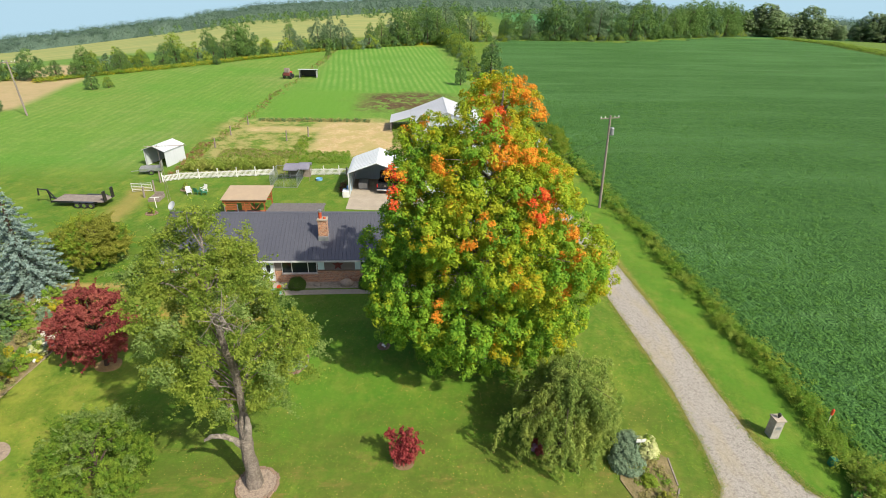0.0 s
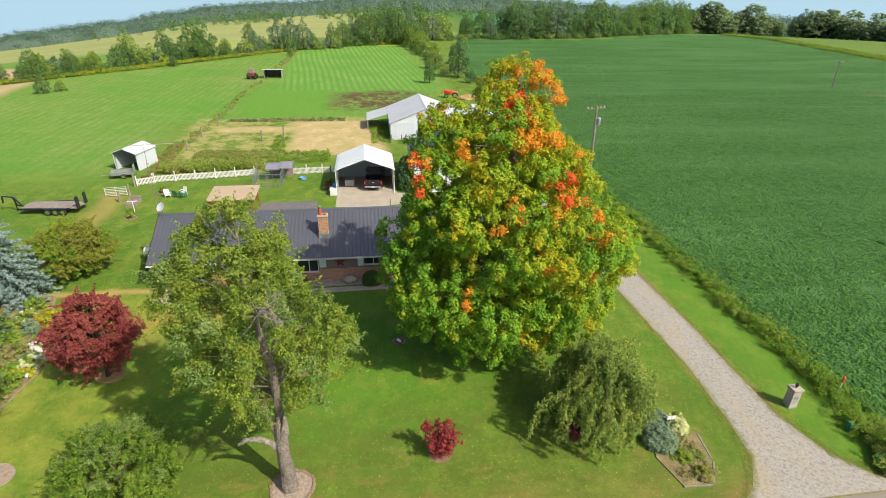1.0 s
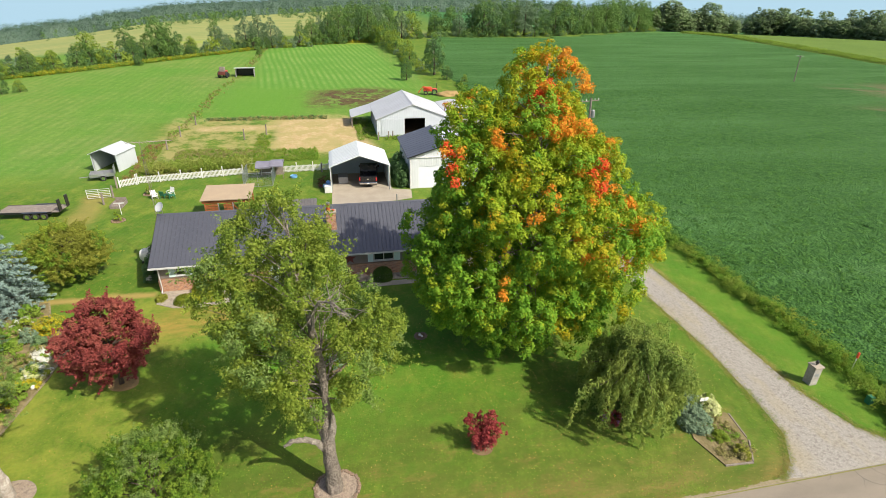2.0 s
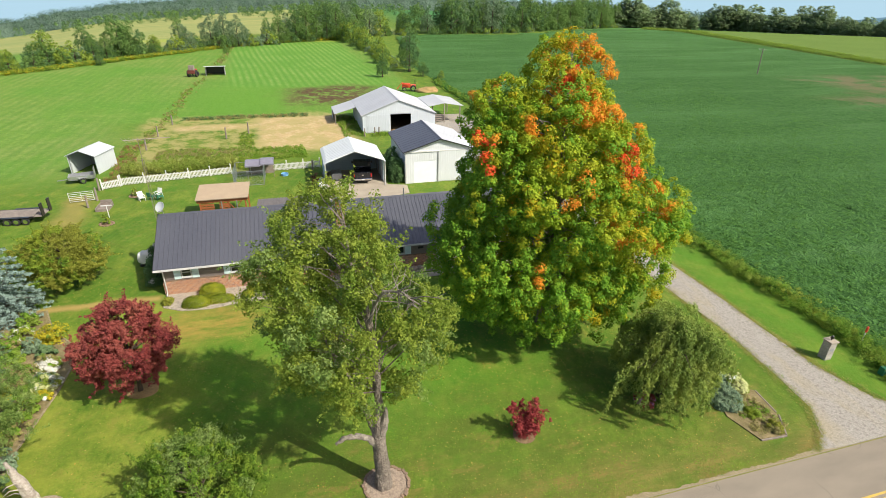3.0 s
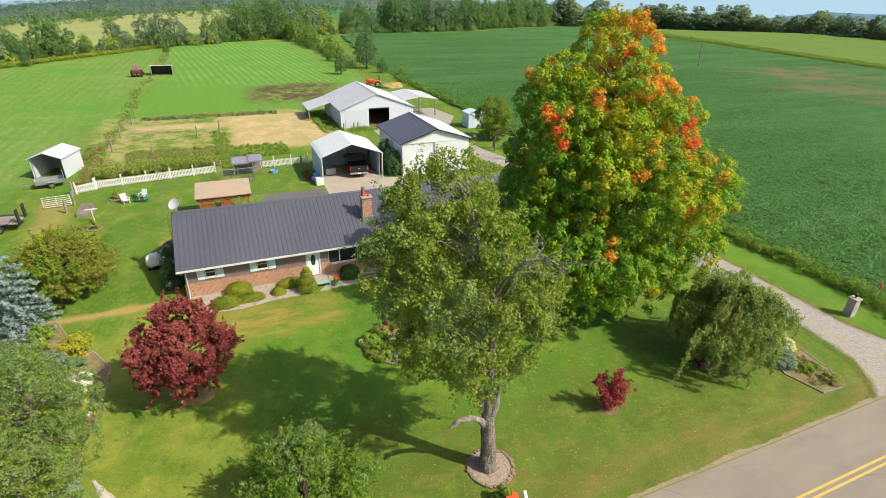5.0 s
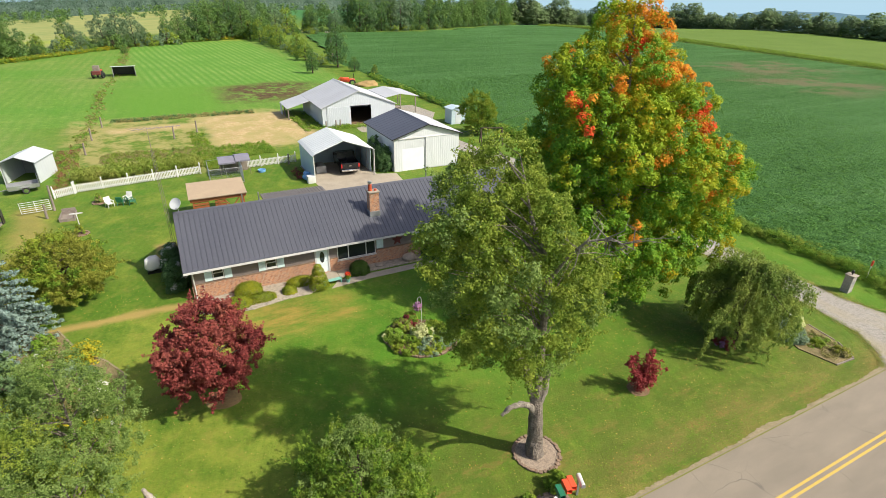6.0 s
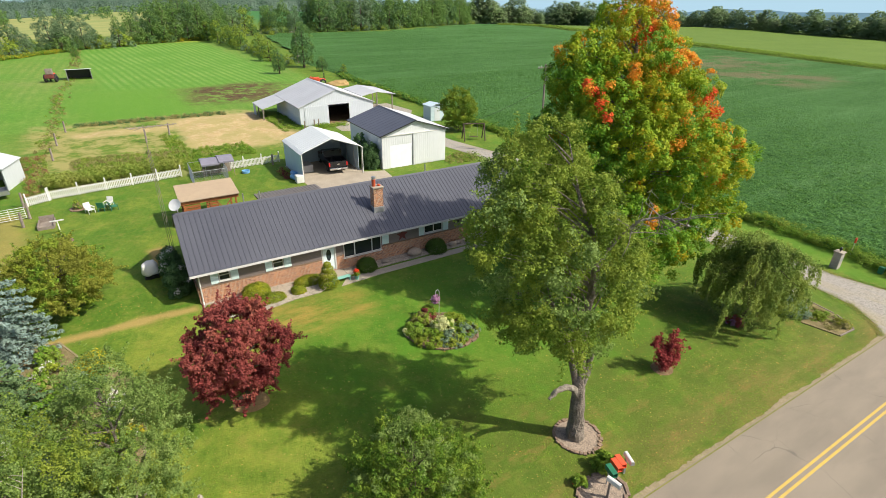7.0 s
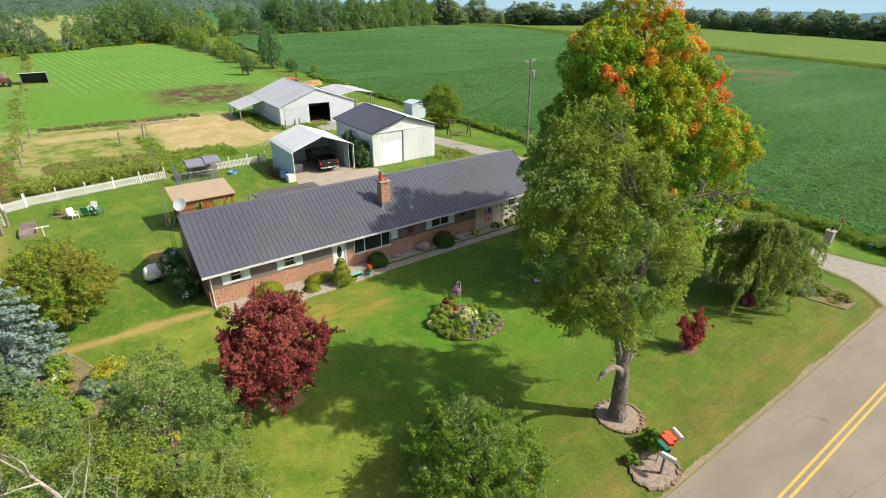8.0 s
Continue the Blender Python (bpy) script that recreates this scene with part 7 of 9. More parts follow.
def build_spruce(x, y, h, r, mat, seed, label, name="spruce_tree"):
    rng = np.random.default_rng(seed)
    t = tree_thing(name, label, x, y)
    cs, rd = [], []
    bm = tb([(0, 0, -0.1), (0, 0, h * 0.5), (0, 0, h * 0.97)], [h * 0.028, h * 0.016, 0.02], 8)
    layers = int(h * 2.2)
    for i in range(layers):
        f = i / (layers - 1)
        z = 0.5 + f * (h - 0.7)
        R = r * (1 - f) ** 0.85 + 0.12
        k = max(4, int(9 * (1 - f) + 4))
        for j in range(k):
            a = 2 * math.pi * (j + rng.random() * 0.6) / k + i * 0.7
            L = R * (0.82 + 0.3 * rng.random())
            d = Vector((math.cos(a), math.sin(a), 0))
            tip = d * L + Vector((0, 0, z - 0.22 * L + 0.1))
            tube(bm, [Vector((0, 0, z)), tip], [0.04, 0.01], 4, False)
            m = max(2, int(L / 0.34))
            for s in range(1, m + 1):
                g = s / m
                cs.append(Vector((0, 0, z)).lerp(tip, g) + Vector((rng.normal() * 0.07, rng.normal() * 0.07, 0.02)))
                rd.append(0.30 * (1.15 - 0.45 * g))
    c, rr = np.array([list(v) for v in cs]), np.array(rd)
    q, idx = leaf_arrays(rng, c, rr, np.full(len(c), 30), 0.085, 0.6, 0.5, 0.5, 2.6)
    part("trunk", bm, M_BARK_DARK, t)
    attach("crown", leaf_mesh("crown", q, [mat]), t)


build_spruce(-34.3, 42.8, 9.4, 3.3, L_SPRUCE, 51, "blue spruce with dense silvery blue needles")
build_spruce(-33.6, 36.6, 5.0, 2.2, L_CONIFER, 52, "dark green conifer in the planted bed", "conifer")
build_spruce(-35.6, 33.0, 6.0, 2.4, L_CONIFER, 53, "dark green conifer in the planted bed", "conifer")


def mound(name, label, x, y, r, h, mats, seed, n=60, size=0.07, per=40, squash=(1, 1), turn=0.0, weights=None, group="", lump=0.08):
    return leafy(name, label, x, y, [0.03, h * 0.35, h * 0.7, h * 0.95, h], [r * 0.92, r, r * 0.78, r * 0.35, r * 0.05], n, min(r, h) * 0.30, per, size, mats, seed, "shrub", 0.2, lump, h * 0.4, 0.03, None, 0.8, 8, squash, group, 0.5, 1.3, turn, weights)


def dome(rng, r, h, squash=(1, 1), z0=0.0, low=-0.05, jitter=0.05):
    """Small leaves laid close over a clipped dome; returns quads."""
    n = int(9500 * r * h)
    d = rng.normal(size=(n, 3))
    d[:, 2] = np.where(d[:, 2] < low, -d[:, 2], d[:, 2])
    d /= (np.sum(np.abs(d) ** 2.6, axis=1) ** (1 / 2.6))[:, None]
    lump = np.array([noise.noise(Vector(p) * 2.3 + Vector((r, h, z0))) for p in d])
    f = (1 + 0.08 * lump + jitter * rng.normal(size=n)) * np.where(rng.random(n) < 0.2, 0.86, 1.0)
    pos = d * f[:, None] * np.array([r * squash[0], r * squash[1], h]) + np.array([0, 0, z0])
    return leaf_quads(rng, pos, d + rng.normal(size=(n, 3)) * 0.4, 0.05, 1.5)


def clipped(label, x, y, r, h, mat, seed, squash=(1, 1)):
    rng = np.random.default_rng(seed)
    t = tree_thing("clipped_shrub", label, x, y, "shrub")
    bm = bmesh.new()
    for k in range(6):
        a = k * 1.05 + 0.3
        tube(bm, [(0, 0, -0.05), (0.3 * r * math.cos(a), 0.3 * r * math.sin(a), 0.3 * h), (0.62 * r * math.cos(a), 0.55 * r * math.sin(a), 0.68 * h)], [0.03, 0.022, 0.008], 5)
    part("stems", bm, M_BARK_DARK, t)
    attach("crown", leaf_mesh("crown", dome(rng, r, h, squash, 0.04), [mat]), t)


# clipped shrubs along the house front
clipped("clipped golden-green yew block by the brick wall", -19.6, 42.6, 0.8, 0.9, L_BOX, 61, (1.15, 0.8))
clipped("low clipped golden yew on pale gravel", -20.6, 41.3, 0.85, 0.62, L_BOX, 62, (1.15, 0.75))
clipped("low clipped golden yew on pale gravel", -18.9, 41.5, 0.75, 0.45, L_BOX, 63, (1.3, 0.7))
clipped("small round clipped yew on pale gravel", -16.9, 41.7, 0.5, 0.4, L_BOX, 64)
clipped("low spreading golden yew by the front door", -15.9, 42.6, 0.85, 0.5, L_BOX, 65, (1.2, 0.7))
clipped("rounded dark green box under the picture window", -11.3, 42.45, 0.72, 0.85, L_BOXD, 66)
clipped("rounded dark green box on river stones", -5.0, 42.55, 0.80, 0.95, L_BOXD, 67)
mound("low_shrub", "small yellow-green shrub at the wall's corner", -22.7, 42.0, 0.4, 0.45, [L_YG], 68, 40, 0.07, 40)
for x, y, r, sd in ((-1.6, 42.7, 0.35, 71), (0.9, 42.8, 0.4, 72), (2.4, 42.7, 0.42, 73), (3.6, 42.7, 0.35, 74)):
    mound("flowering_plant", "low yellow-flowered plant by the walk", x, y, r, 0.5, [L_WEED, L_PETAL_L], sd, 30, 0.09, 34)


def build_topiary():
    rng = np.random.default_rng(77)
    t = tree_thing("topiary", "tiered clipped conical yew beside the step", -14.8, 41.3, "shrub")
    q = np.concatenate([dome(rng, R, H * 0.62, (1, 1), zc, -0.7, 0.04) for zc, R, H in ((0.36, 0.70, 0.62), (0.95, 0.56, 0.52), (1.42, 0.42, 0.44), (1.78, 0.26, 0.38))])
    part("trunk", tb([(0, 0, -0.05), (0, 0, 1.9)], [0.06, 0.02], 6), M_BARK_DARK, t)
    attach("crown", leaf_mesh("crown", q, [L_BOX]), t)


build_topiary()


def white_rose(x, y, seed, h=2.0, r=0.85):
    mound("flowering_bush", "tall dark green bush with scattered white flowers", x, y, r, h, [L_WOOD_C, L_PETAL_W], seed, 130, 0.09, 30, (0.8, 1.0), 0, [0.93, 0.07], "", 0.2)


white_rose(-24.2, 45.8, 81, 2.2)
white_rose(-24.3, 47.6, 82, 2.5)
white_rose(-24.3, 49.0, 85, 2.2)
mound("climbing_shrub", "dark green bush against the garage wall", 0.4, 66.2, 1.1, 3.0, [L_WOOD_C], 83, 170, 0.12, 34, (0.8, 1.2), 0, None, "", 0.25)
mound("climbing_shrub", "dark green bush against the garage wall", 0.4, 69.0, 1.1, 3.3, [L_WOOD_C], 84, 170, 0.12, 34, (0.8, 1.4), 0, None, "", 0.25)


# ---- planting beds ----
def ring_bed(x, y, r, name, label, stones=26, squash=1.0, mat=None, seed=0):
    rng = np.random.default_rng(900 + seed)
    pts = [(x + r * math.cos(a) * (1 + 0.05 * math.sin(3 * a + seed)), y + r * squash * math.sin(a) * (1 + 0.04 * math.cos(2 * a))) for a in (2 * math.pi * k / 40 for k in range(40))]
    b = part(name, prism(pts, -0.05, 0.05 if stones else 0.015), mat or M_RING)
    tagged(b, label, "planting bed", kind="structure")
    for k in range(stones):
        a = 2 * math.pi * k / stones
        s = r * (0.95 + 0.08 * rng.random())
        L = 2 * math.pi * r / stones * 0.85
        L *= 0.7 + 0.6 * rng.random()
        bm = bx(-L / 2, -0.08, 0, L / 2, 0.06 + 0.06 * rng.random(), 0.07 + 0.06 * rng.random(), 0.025)
        attach_stone = part("edging_stone", bm, M_EDGE_STONE, b)
        attach_stone.matrix_basis = Matrix.Translation((x + s * math.cos(a), y + s * squash * math.sin(a), 0.0)) @ Matrix.Rotation(a + math.pi / 2 + rng.normal() * 0.22, 4, "Z")
    return b


RING_X, RING_Y = -3.45, 33.59
ring_bed(-10.4, 21.65, 1.14, "stone_ring_bed", "ring of flat stones filled with gravel round the old tree", 34, 1.0, None, 1)
ring_bed(-12.0, 18.75, 1.25, "mailbox_bed", "stone-edged gravel bed under the mailboxes", 20, 0.75, None, 2)
ring_bed(-2.2, 22.9, 0.62, "mulch_ring", "small ring of bark mulch", 0, 1.0, M_MULCH, 3)
ring_bed(-23.05, 32.0, 0.9, "mulch_ring", "ring of pale bare soil under the red maple", 0, 0.9, M_BARE, 4)
ring_bed(-30.9, 59.5, 0.6, "plant_ring", "small ring of mulch with a young plant", 10, 1.0, M_MULCH, 5)
ring_bed(-29.4, 67.2, 0.6, "plant_ring", "small ring of mulch with a young plant", 10, 1.0, M_MULCH, 6)
mound("young_plant", "small green plant in a mulch ring", -30.9, 59.5, 0.28, 1.1, [L_SHRUB], 91, 30, 0.08, 30)
mound("young_plant", "small brown-green plant in a mulch ring", -29.4, 67.2, 0.28, 1.0, [L_STRAW, L_SHRUB], 92, 30, 0.08, 30)
mound("mailbox_plant", "leafy plant behind the mailboxes", -10.9, 19.7, 0.5, 0.9, [L_SHRUB], 93, 40, 0.09, 30)
mound("mailbox_plant", "small leafy rose in the mailbox bed", -12.5, 19.6, 0.3, 0.5, [L_SHRUB, L_PETAL_R], 94, 24, 0.08, 26, (1, 1), 0, [0.92, 0.08])


ring_bed(RING_X, RING_Y, 0.42, "lawn_ring", "small dark ring of stones on the shaded lawn", 11, 1.0, M_MULCH, 7)
for i, (dx, dy, s) in enumerate(((-0.05, 0.05, 0.11), (0.08, -0.12, 0.08))):
    tagged(part("white_stone", lathe([(0.02, 0), (s, 0.02), (s * 1.1, s * 0.7), (s * 0.5, s * 1.4), (0.01, s * 1.5)], 9), M_PLASTIC_W), "small pale ornament in the ring", "ornament").matrix_basis = pose(RING_X + dx, RING_Y + dy, 0.05)


ring_bed(-26.4, 24.2, 1.1, "snag_bed", "round gravel bed round a dead trunk", 0, 0.9, M_RING, 8)


def snag():
    rng = np.random.default_rng(49)
    t = tree_thing("tree_snag", "bleached dead tree trunk broken off above its gravel bed", -26.4, 24.1, "tree")
    part("trunk", rough_tube([(0, 0, -0.1), (0.06, 0, 1.3), (-0.1, 0.05, 2.2), (-0.3, 0.12, 2.95), (-0.42, 0.2, 3.4)], [0.32, 0.25, 0.21, 0.15, 0.06], 14, 0.07, 2.6), M_BLEACHED, t)
    bm = bmesh.new()
    for a, z in ((3.4, 1.9), (3.0, 1.5), (2.4, 2.2), (3.9, 2.4)):
        s = Vector((0.2 * math.cos(a), 0.2 * math.sin(a), z))
        m = s + Vector((0.35 * math.cos(a), 0.35 * math.sin(a), 0.1))
        e = m + Vector((0.3 * math.cos(a + 0.7), 0.3 * math.sin(a + 0.7), -0.15 + 0.3 * rng.random()))
        tube(bm, [s, m, e], [0.035, 0.022, 0.006], 5)
    part("twig", bm, M_BLEACHED, t)


snag()


def island_bed():
    rng = np.random.default_rng(95)
    pts = [(-13.3, 33.2), (-13.0, 31.7), (-12.0, 30.7), (-10.7, 30.3), (-9.5, 30.6), (-8.9, 31.4), (-9.0, 32.6), (-9.7, 33.9), (-10.9, 34.6), (-12.4, 34.4)]
    tagged(part("flower_bed", prism(pts, -0.05, 0.06), M_MULCH), "lawn island bed of bark mulch with tan edging", "planting bed", kind="structure")
    k = 0
    for i in range(len(pts)):
        a, b = Vector(pts[i]), Vector(pts[(i + 1) % len(pts)])
        n = max(1, int((b - a).length / 0.42))
        for j in range(n):
            p = a.lerp(b, (j + 0.5) / n)
            ang = math.atan2(b.y - a.y, b.x - a.x)
            tagged_mat = pose(p.x, p.y, 0, 0, 0, math.degrees(ang) + rng.normal() * 4)
            attach("edging_stone", EDGE_ME, bpy.data.objects["flower_bed"], "", tagged_mat)
    for x, y, r, h, mats, w in ((-12.2, 32.0, 1.0, 0.55, [L_SHRUB], None), (-11.0, 31.3, 0.95, 0.5, [L_SHRUB, L_LAV], None), (-9.8, 31.7, 0.85, 0.5, [L_LAV, L_SHRUB], None), (-9.8, 32.9, 0.75, 0.5, [L_SHRUB], None), (-12.6, 33.2, 0.6, 0.6, [L_WEED, L_PETAL_L], [0.8, 0.2]), (-11.6, 33.9, 0.6, 0.65, [L_STRAW, L_SHRUB], None), (-11.0, 34.1, 0.5, 0.9, [L_JAP, L_SHRUB], None)):
        k += 1
        mound("bed_plant", "low green mounded plant in the island bed", x, y, r, h, mats, 960 + k, 90, 0.085, 34, (1, 1), 0, w)
    mound("hydrangea", "pale lime hydrangea in flower", -10.9, 32.5, 0.72, 0.85, [L_PETAL_L, L_SHRUB], 970, 60, 0.10, 40, (1, 1), 0, [0.72, 0.28])
    hk = thing("hanging_basket", "white iron hook with a basket of purple flowers", "hanging basket", pose(-10.2, 34.0, 0))
    part("hook", tb([(0, 0, 0), (0, 0, 1.9), (-0.1, 0, 2.1), (-0.25, 0, 2.05), (-0.28, 0, 1.9)], 0.015, 5), M_WHITE, hk)
    part("basket", lathe([(0.05, 0), (0.2, 0.1), (0.22, 0.2), (0.18, 0.2)], 12), M_MULCH, hk).matrix_basis = pose(-0.28, 0, 1.2)
    q, _ = leaf_arrays(rng, np.array([[-0.28, 0, 1.42]]), np.array([0.34]), np.array([240]), 0.08)
    attach("flowers", leaf_mesh("flowers", q, [L_PETAL_P]), hk)
    part("wire", tb([(-0.28, 0, 1.4), (-0.28, 0, 1.9)], 0.008, 4), M_WHITE, hk)


EDGE_TAN = bevel_box_mesh("edging_stone", 0.40, 0.12, 0.09, M_SAND, 0.02)
EDGE_ME = bevel_box_mesh("edging_stone", 0.40, 0.14, 0.13, M_EDGE_STONE, 0.02)
island_bed()

# beds along the house front
strip("front_bed", [(-23.0, 41.4), (-21.6, 40.6), (-19.6, 40.4), (-17.3, 40.8), (-15.6, 40.8), (-15.0, 41.2), (-14.9, 43.33), (-23.1, 43.33)], -0.05, 0.045, M_RIVER, "pale gravel bed along the brick wall", "planting bed")
strip("front_bed", [(-12.95, 42.2), (-1.2, 42.3), (6.3, 42.4), (6.3, 43.33), (-12.95, 43.33)], -0.05, 0.06, M_RIVER, "river stone bed under the windows", "planting bed")
for i, (x, y, s) in enumerate(((-6.95, 42.75, 0.62), (-9.6, 42.7, 0.32), (-3.3, 42.7, 0.4), (-2.7, 42.8, 0.35), (-20.0, 41.0, 0.2), (1.6, 42.8, 0.3), (3.0, 42.9, 0.35))):
    rng = np.random.default_rng(300 + i)
    bm = bmesh.new()
    bmesh.ops.create_icosphere(bm, subdivisions=3, radius=1.0)
    for v in bm.verts:
        v.co *= 1 + 0.16 * noise.noise(v.co * 1.4 + Vector((i * 3, 1, 2)))
    bmesh.ops.scale(bm, vec=(s, s * 0.75, s * 0.6), verts=bm.verts)
    tagged(part("boulder", bm, M_BOULDER, None, "", True), "rounded tan fieldstone on the stone bed", "rock").matrix_basis = pose(x, y, s * 0.42)
fp = thing("flower_pot", "teal pot with bright red geraniums on the walk", "flower pot", pose(-12.6, 41.35, 0.03))
part("pot", lathe([(0.14, 0), (0.2, 0.3), (0.22, 0.32), (0.18, 0.32)], 14), M_TEAL, fp)
qf, _ = leaf_arrays(np.random.default_rng(5), np.array([[0, 0, 0.5], [0, 0, 0.66]]), np.array([0.27, 0.2]), np.array([150, 110]), 0.09)
attach("geranium", leaf_mesh("geranium", qf, [L_SHRUB, L_PETAL_R], np.repeat([0, 1], [150, 110])), fp, "red geranium flowers")
gc = thing("grill_cover", "white cloth cover over a barbecue on the lawn", "grill cover", pose(-25.7, 49.2, 0) @ Matrix.Scale(1.18, 4))
bmg = bmesh.new()
bmesh.ops.create_icosphere(bmg, subdivisions=3, radius=1.0)
for v in bmg.verts:
    v.co.x, v.co.y, v.co.z = max(-0.9, min(0.9, v.co.x * 1.15)) * 0.48 * (1.1 - 0.2 * v.co.z), max(-0.9, min(0.9, v.co.y * 1.15)) * 0.34 * (1.1 - 0.15 * v.co.z), max(-0.5, v.co.z * 0.55) + 0.16 * noise.noise(v.co * 1.7)
part("cover", bmg, M_PLASTIC_W, gc, "", True).matrix_basis = pose(0, 0, 0.66)
part("base", bx(-0.4, -0.25, 0, 0.4, 0.25, 0.16), M_BLACK, gc)

# bed by the drive under the weeping tree
strip("drive_bed", [(10.7, 19.3), (12.4, 19.2), (13.3, 20.6), (13.6, 22.6), (12.6, 23.6), (11.0, 23.1), (10.2, 21.2)], -0.05, 0.06, M_DRYMULCH, "tan mulch bed with low timber edging by the drive", "planting bed")
mound("grey_shrub", "grey-green mounded shrub in the drive bed", 11.0, 22.3, 0.95, 0.8, [L_LAV], 401, 110, 0.08, 40)
mound("grey_shrub", "grey-green mounded shrub in the drive bed", 11.5, 23.5, 0.75, 0.8, [L_LAV], 402, 100, 0.08, 40)
mound("hydrangea", "pale lime hydrangea in flower by the drive", 12.6, 23.2, 0.7, 0.9, [L_PETAL_L, L_SHRUB], 403, 60, 0.10, 40, (1, 1), 0, [0.75, 0.25])
mound("low_plant", "low yellowing plant at the bed's end", 12.2, 19.8, 0.5, 0.4, [L_YG, L_STRAW], 404, 40, 0.08, 34)
mound("low_plant", "low green plant in the drive bed", 11.8, 21.0, 0.4, 0.4, [L_SHRUB], 405, 40, 0.08, 34)
for i, (x0, y0, x1, y1) in enumerate(((12.45, 19.15, 13.35, 20.55), (13.38, 20.7, 13.66, 22.6), (10.7, 19.22, 12.4, 19.12))):
    tagged(part("edging_timber", tb([(x0, y0, 0.05), (x1, y1, 0.05)], 0.06, 4), M_TIMBER_GREY), "weathered timber edging the bed", "edging")
scatter_rng = np.random.default_rng(77)
DRY = np.stack([10.9 + 2.2 * scatter_rng.random(90), 19.6 + 3.2 * scatter_rng.random(90), np.full(90, 0.12)], axis=1)
orn = thing("garden_ornament", "white garden ornament on a thin stake", "ornament", pose(12.0, 23.0, 0))
mound("low_plant", "dark purple-leaved plant under the weeping tree", 6.2, 23.5, 0.6, 0.45, [L_JAP, L_PETAL_P], 406, 40, 0.08, 34, (1, 1), 0, [0.75, 0.25])
part("stake", tb([(0, 0, 0), (0, 0, 1.1)], 0.015, 5), M_WHITE, orn)
for s in (-1, 1):
    part("wing", bx(s * 0.02, -0.02, 0.95, s * 0.28, 0.02, 1.2, 0.01), M_PLASTIC_W, orn)


# perennial border on the west side
mound("hydrangea", "cream-white hydrangea in flower at the border edge", -28.61, 33.69, 0.72, 0.7, [L_PETAL_L, L_PETAL_W, L_SHRUB], 971, 60, 0.09, 40, (1, 1), 0, [0.45, 0.25, 0.30])
tagged(part("white_stone", lathe([(0.02, 0), (0.15, 0.02), (0.17, 0.12), (0.08, 0.22), (0.01, 0.24)], 10), M_PLASTIC_W), "small pale stone ornament at the border edge", "ornament").matrix_basis = pose(-28.33, 32.43, 0.05)


def border():
    rng = np.random.default_rng(500)
    pts = [(-28.2, 24.5), (-28.3, 28.5), (-27.9, 33.0), (-27.9, 36.5), (-29.0, 38.4), (-30.6, 40.2), (-32.0, 43.2), (-44, 43.2), (-44, 22.0), (-29.0, 22.0)]
    b = part("border_bed", prism(pts, -0.05, 0.05), M_DRYMULCH)
    tagged(b, "long mulched flower border with tan edging", "planting bed", kind="structure")
    edge = pts[:7]
    for i in range(len(edge) - 1):
        a, c = Vector(edge[i]), Vector(edge[i + 1])
        n = max(1, int((c - a).length / 0.42))
        for j in range(n):
            p = a.lerp(c, (j + 0.5) / n)
            attach("edging_stone", EDGE_TAN, b, "", pose(p.x, p.y, 0, 0, 0, math.degrees(math.atan2(c.y - a.y, c.x - a.x))))
    kinds = (([L_WEED], "leafy green perennial in the border"), ([L_SHRUB, L_PETAL_W], "white-flowered perennial in the border"), ([L_LAV], "grey-green perennial in the border"), ([L_YUKKA, L_WEED], "golden-leaved perennial in the border"), ([L_STRAW, L_WEED], "seeding straw-coloured perennial in the border"), ([L_CONIFER], "dark green low shrub in the border"))
    spots = []
    for i in range(400):
        x, y = -28.7 - 9 * rng.random() ** 1.4, 24.0 + 17.5 * rng.random()
        edge_x = np.interp(y, [24, 33, 36.5, 38.4, 40.2, 42], [-28.3, -27.9, -27.9, -29.0, -30.6, -31.6])
        if x > edge_x - 0.4 or any((x - a) ** 2 + (y - c) ** 2 < 0.9 for a, c in spots):
            continue
        if math.hypot(x + 34.3, y - 42.6) < 3.2 or math.hypot(x + 28.3, y - 27) < 0.6:
            continue
        spots.append((x, y))
        if len(spots) >= 72:
            break
    for i, (x, y) in enumerate(spots):
        mats, label = kinds[rng.integers(len(kinds))]
        mound("border_plant", label, x, y, 0.5 + 0.35 * rng.random(), 0.45 + 0.7 * rng.random(), mats, 510 + i, 34, 0.10, 26, (1, 1), 0, [0.6, 0.4] if len(mats) > 1 else None, "", 0.2)
    mound("gold_shrub", "bright golden yellow shrub in the border", -29.6, 38.7, 0.8, 1.25, [L_YUKKA, L_WEED], 599, 70, 0.10, 16, (1, 1), 0, [0.75, 0.25], "", 0.4)
    mound("hydrangea", "white hydrangea in flower in the border", -29.0, 35.6, 0.62, 0.7, [L_PETAL_W, L_SHRUB], 598, 60, 0.10, 38, (1, 1), 0, [0.75, 0.25])


border()


# ---- crops, hedges, woods ----
def scatter_leaves(name, label, category, pts, size, mats, seed, rad, per, mi=None, upward=0.6, long=1.4, flat=0.8, simple=False):
    rng = np.random.default_rng(seed)
    q, idx = leaf_arrays(rng, pts, np.full(len(pts), rad) * (0.7 + 0.6 * rng.random(len(pts))), np.full(len(pts), per), size, upward, 0.5, flat, long)
    k = rng.integers(len(mats), size=len(pts))[idx] if len(mats) > 1 else None
    return tagged(new(name, leaf_mesh(name, halves(q) if simple else q, mats, k)), label, category, kind="stuff")


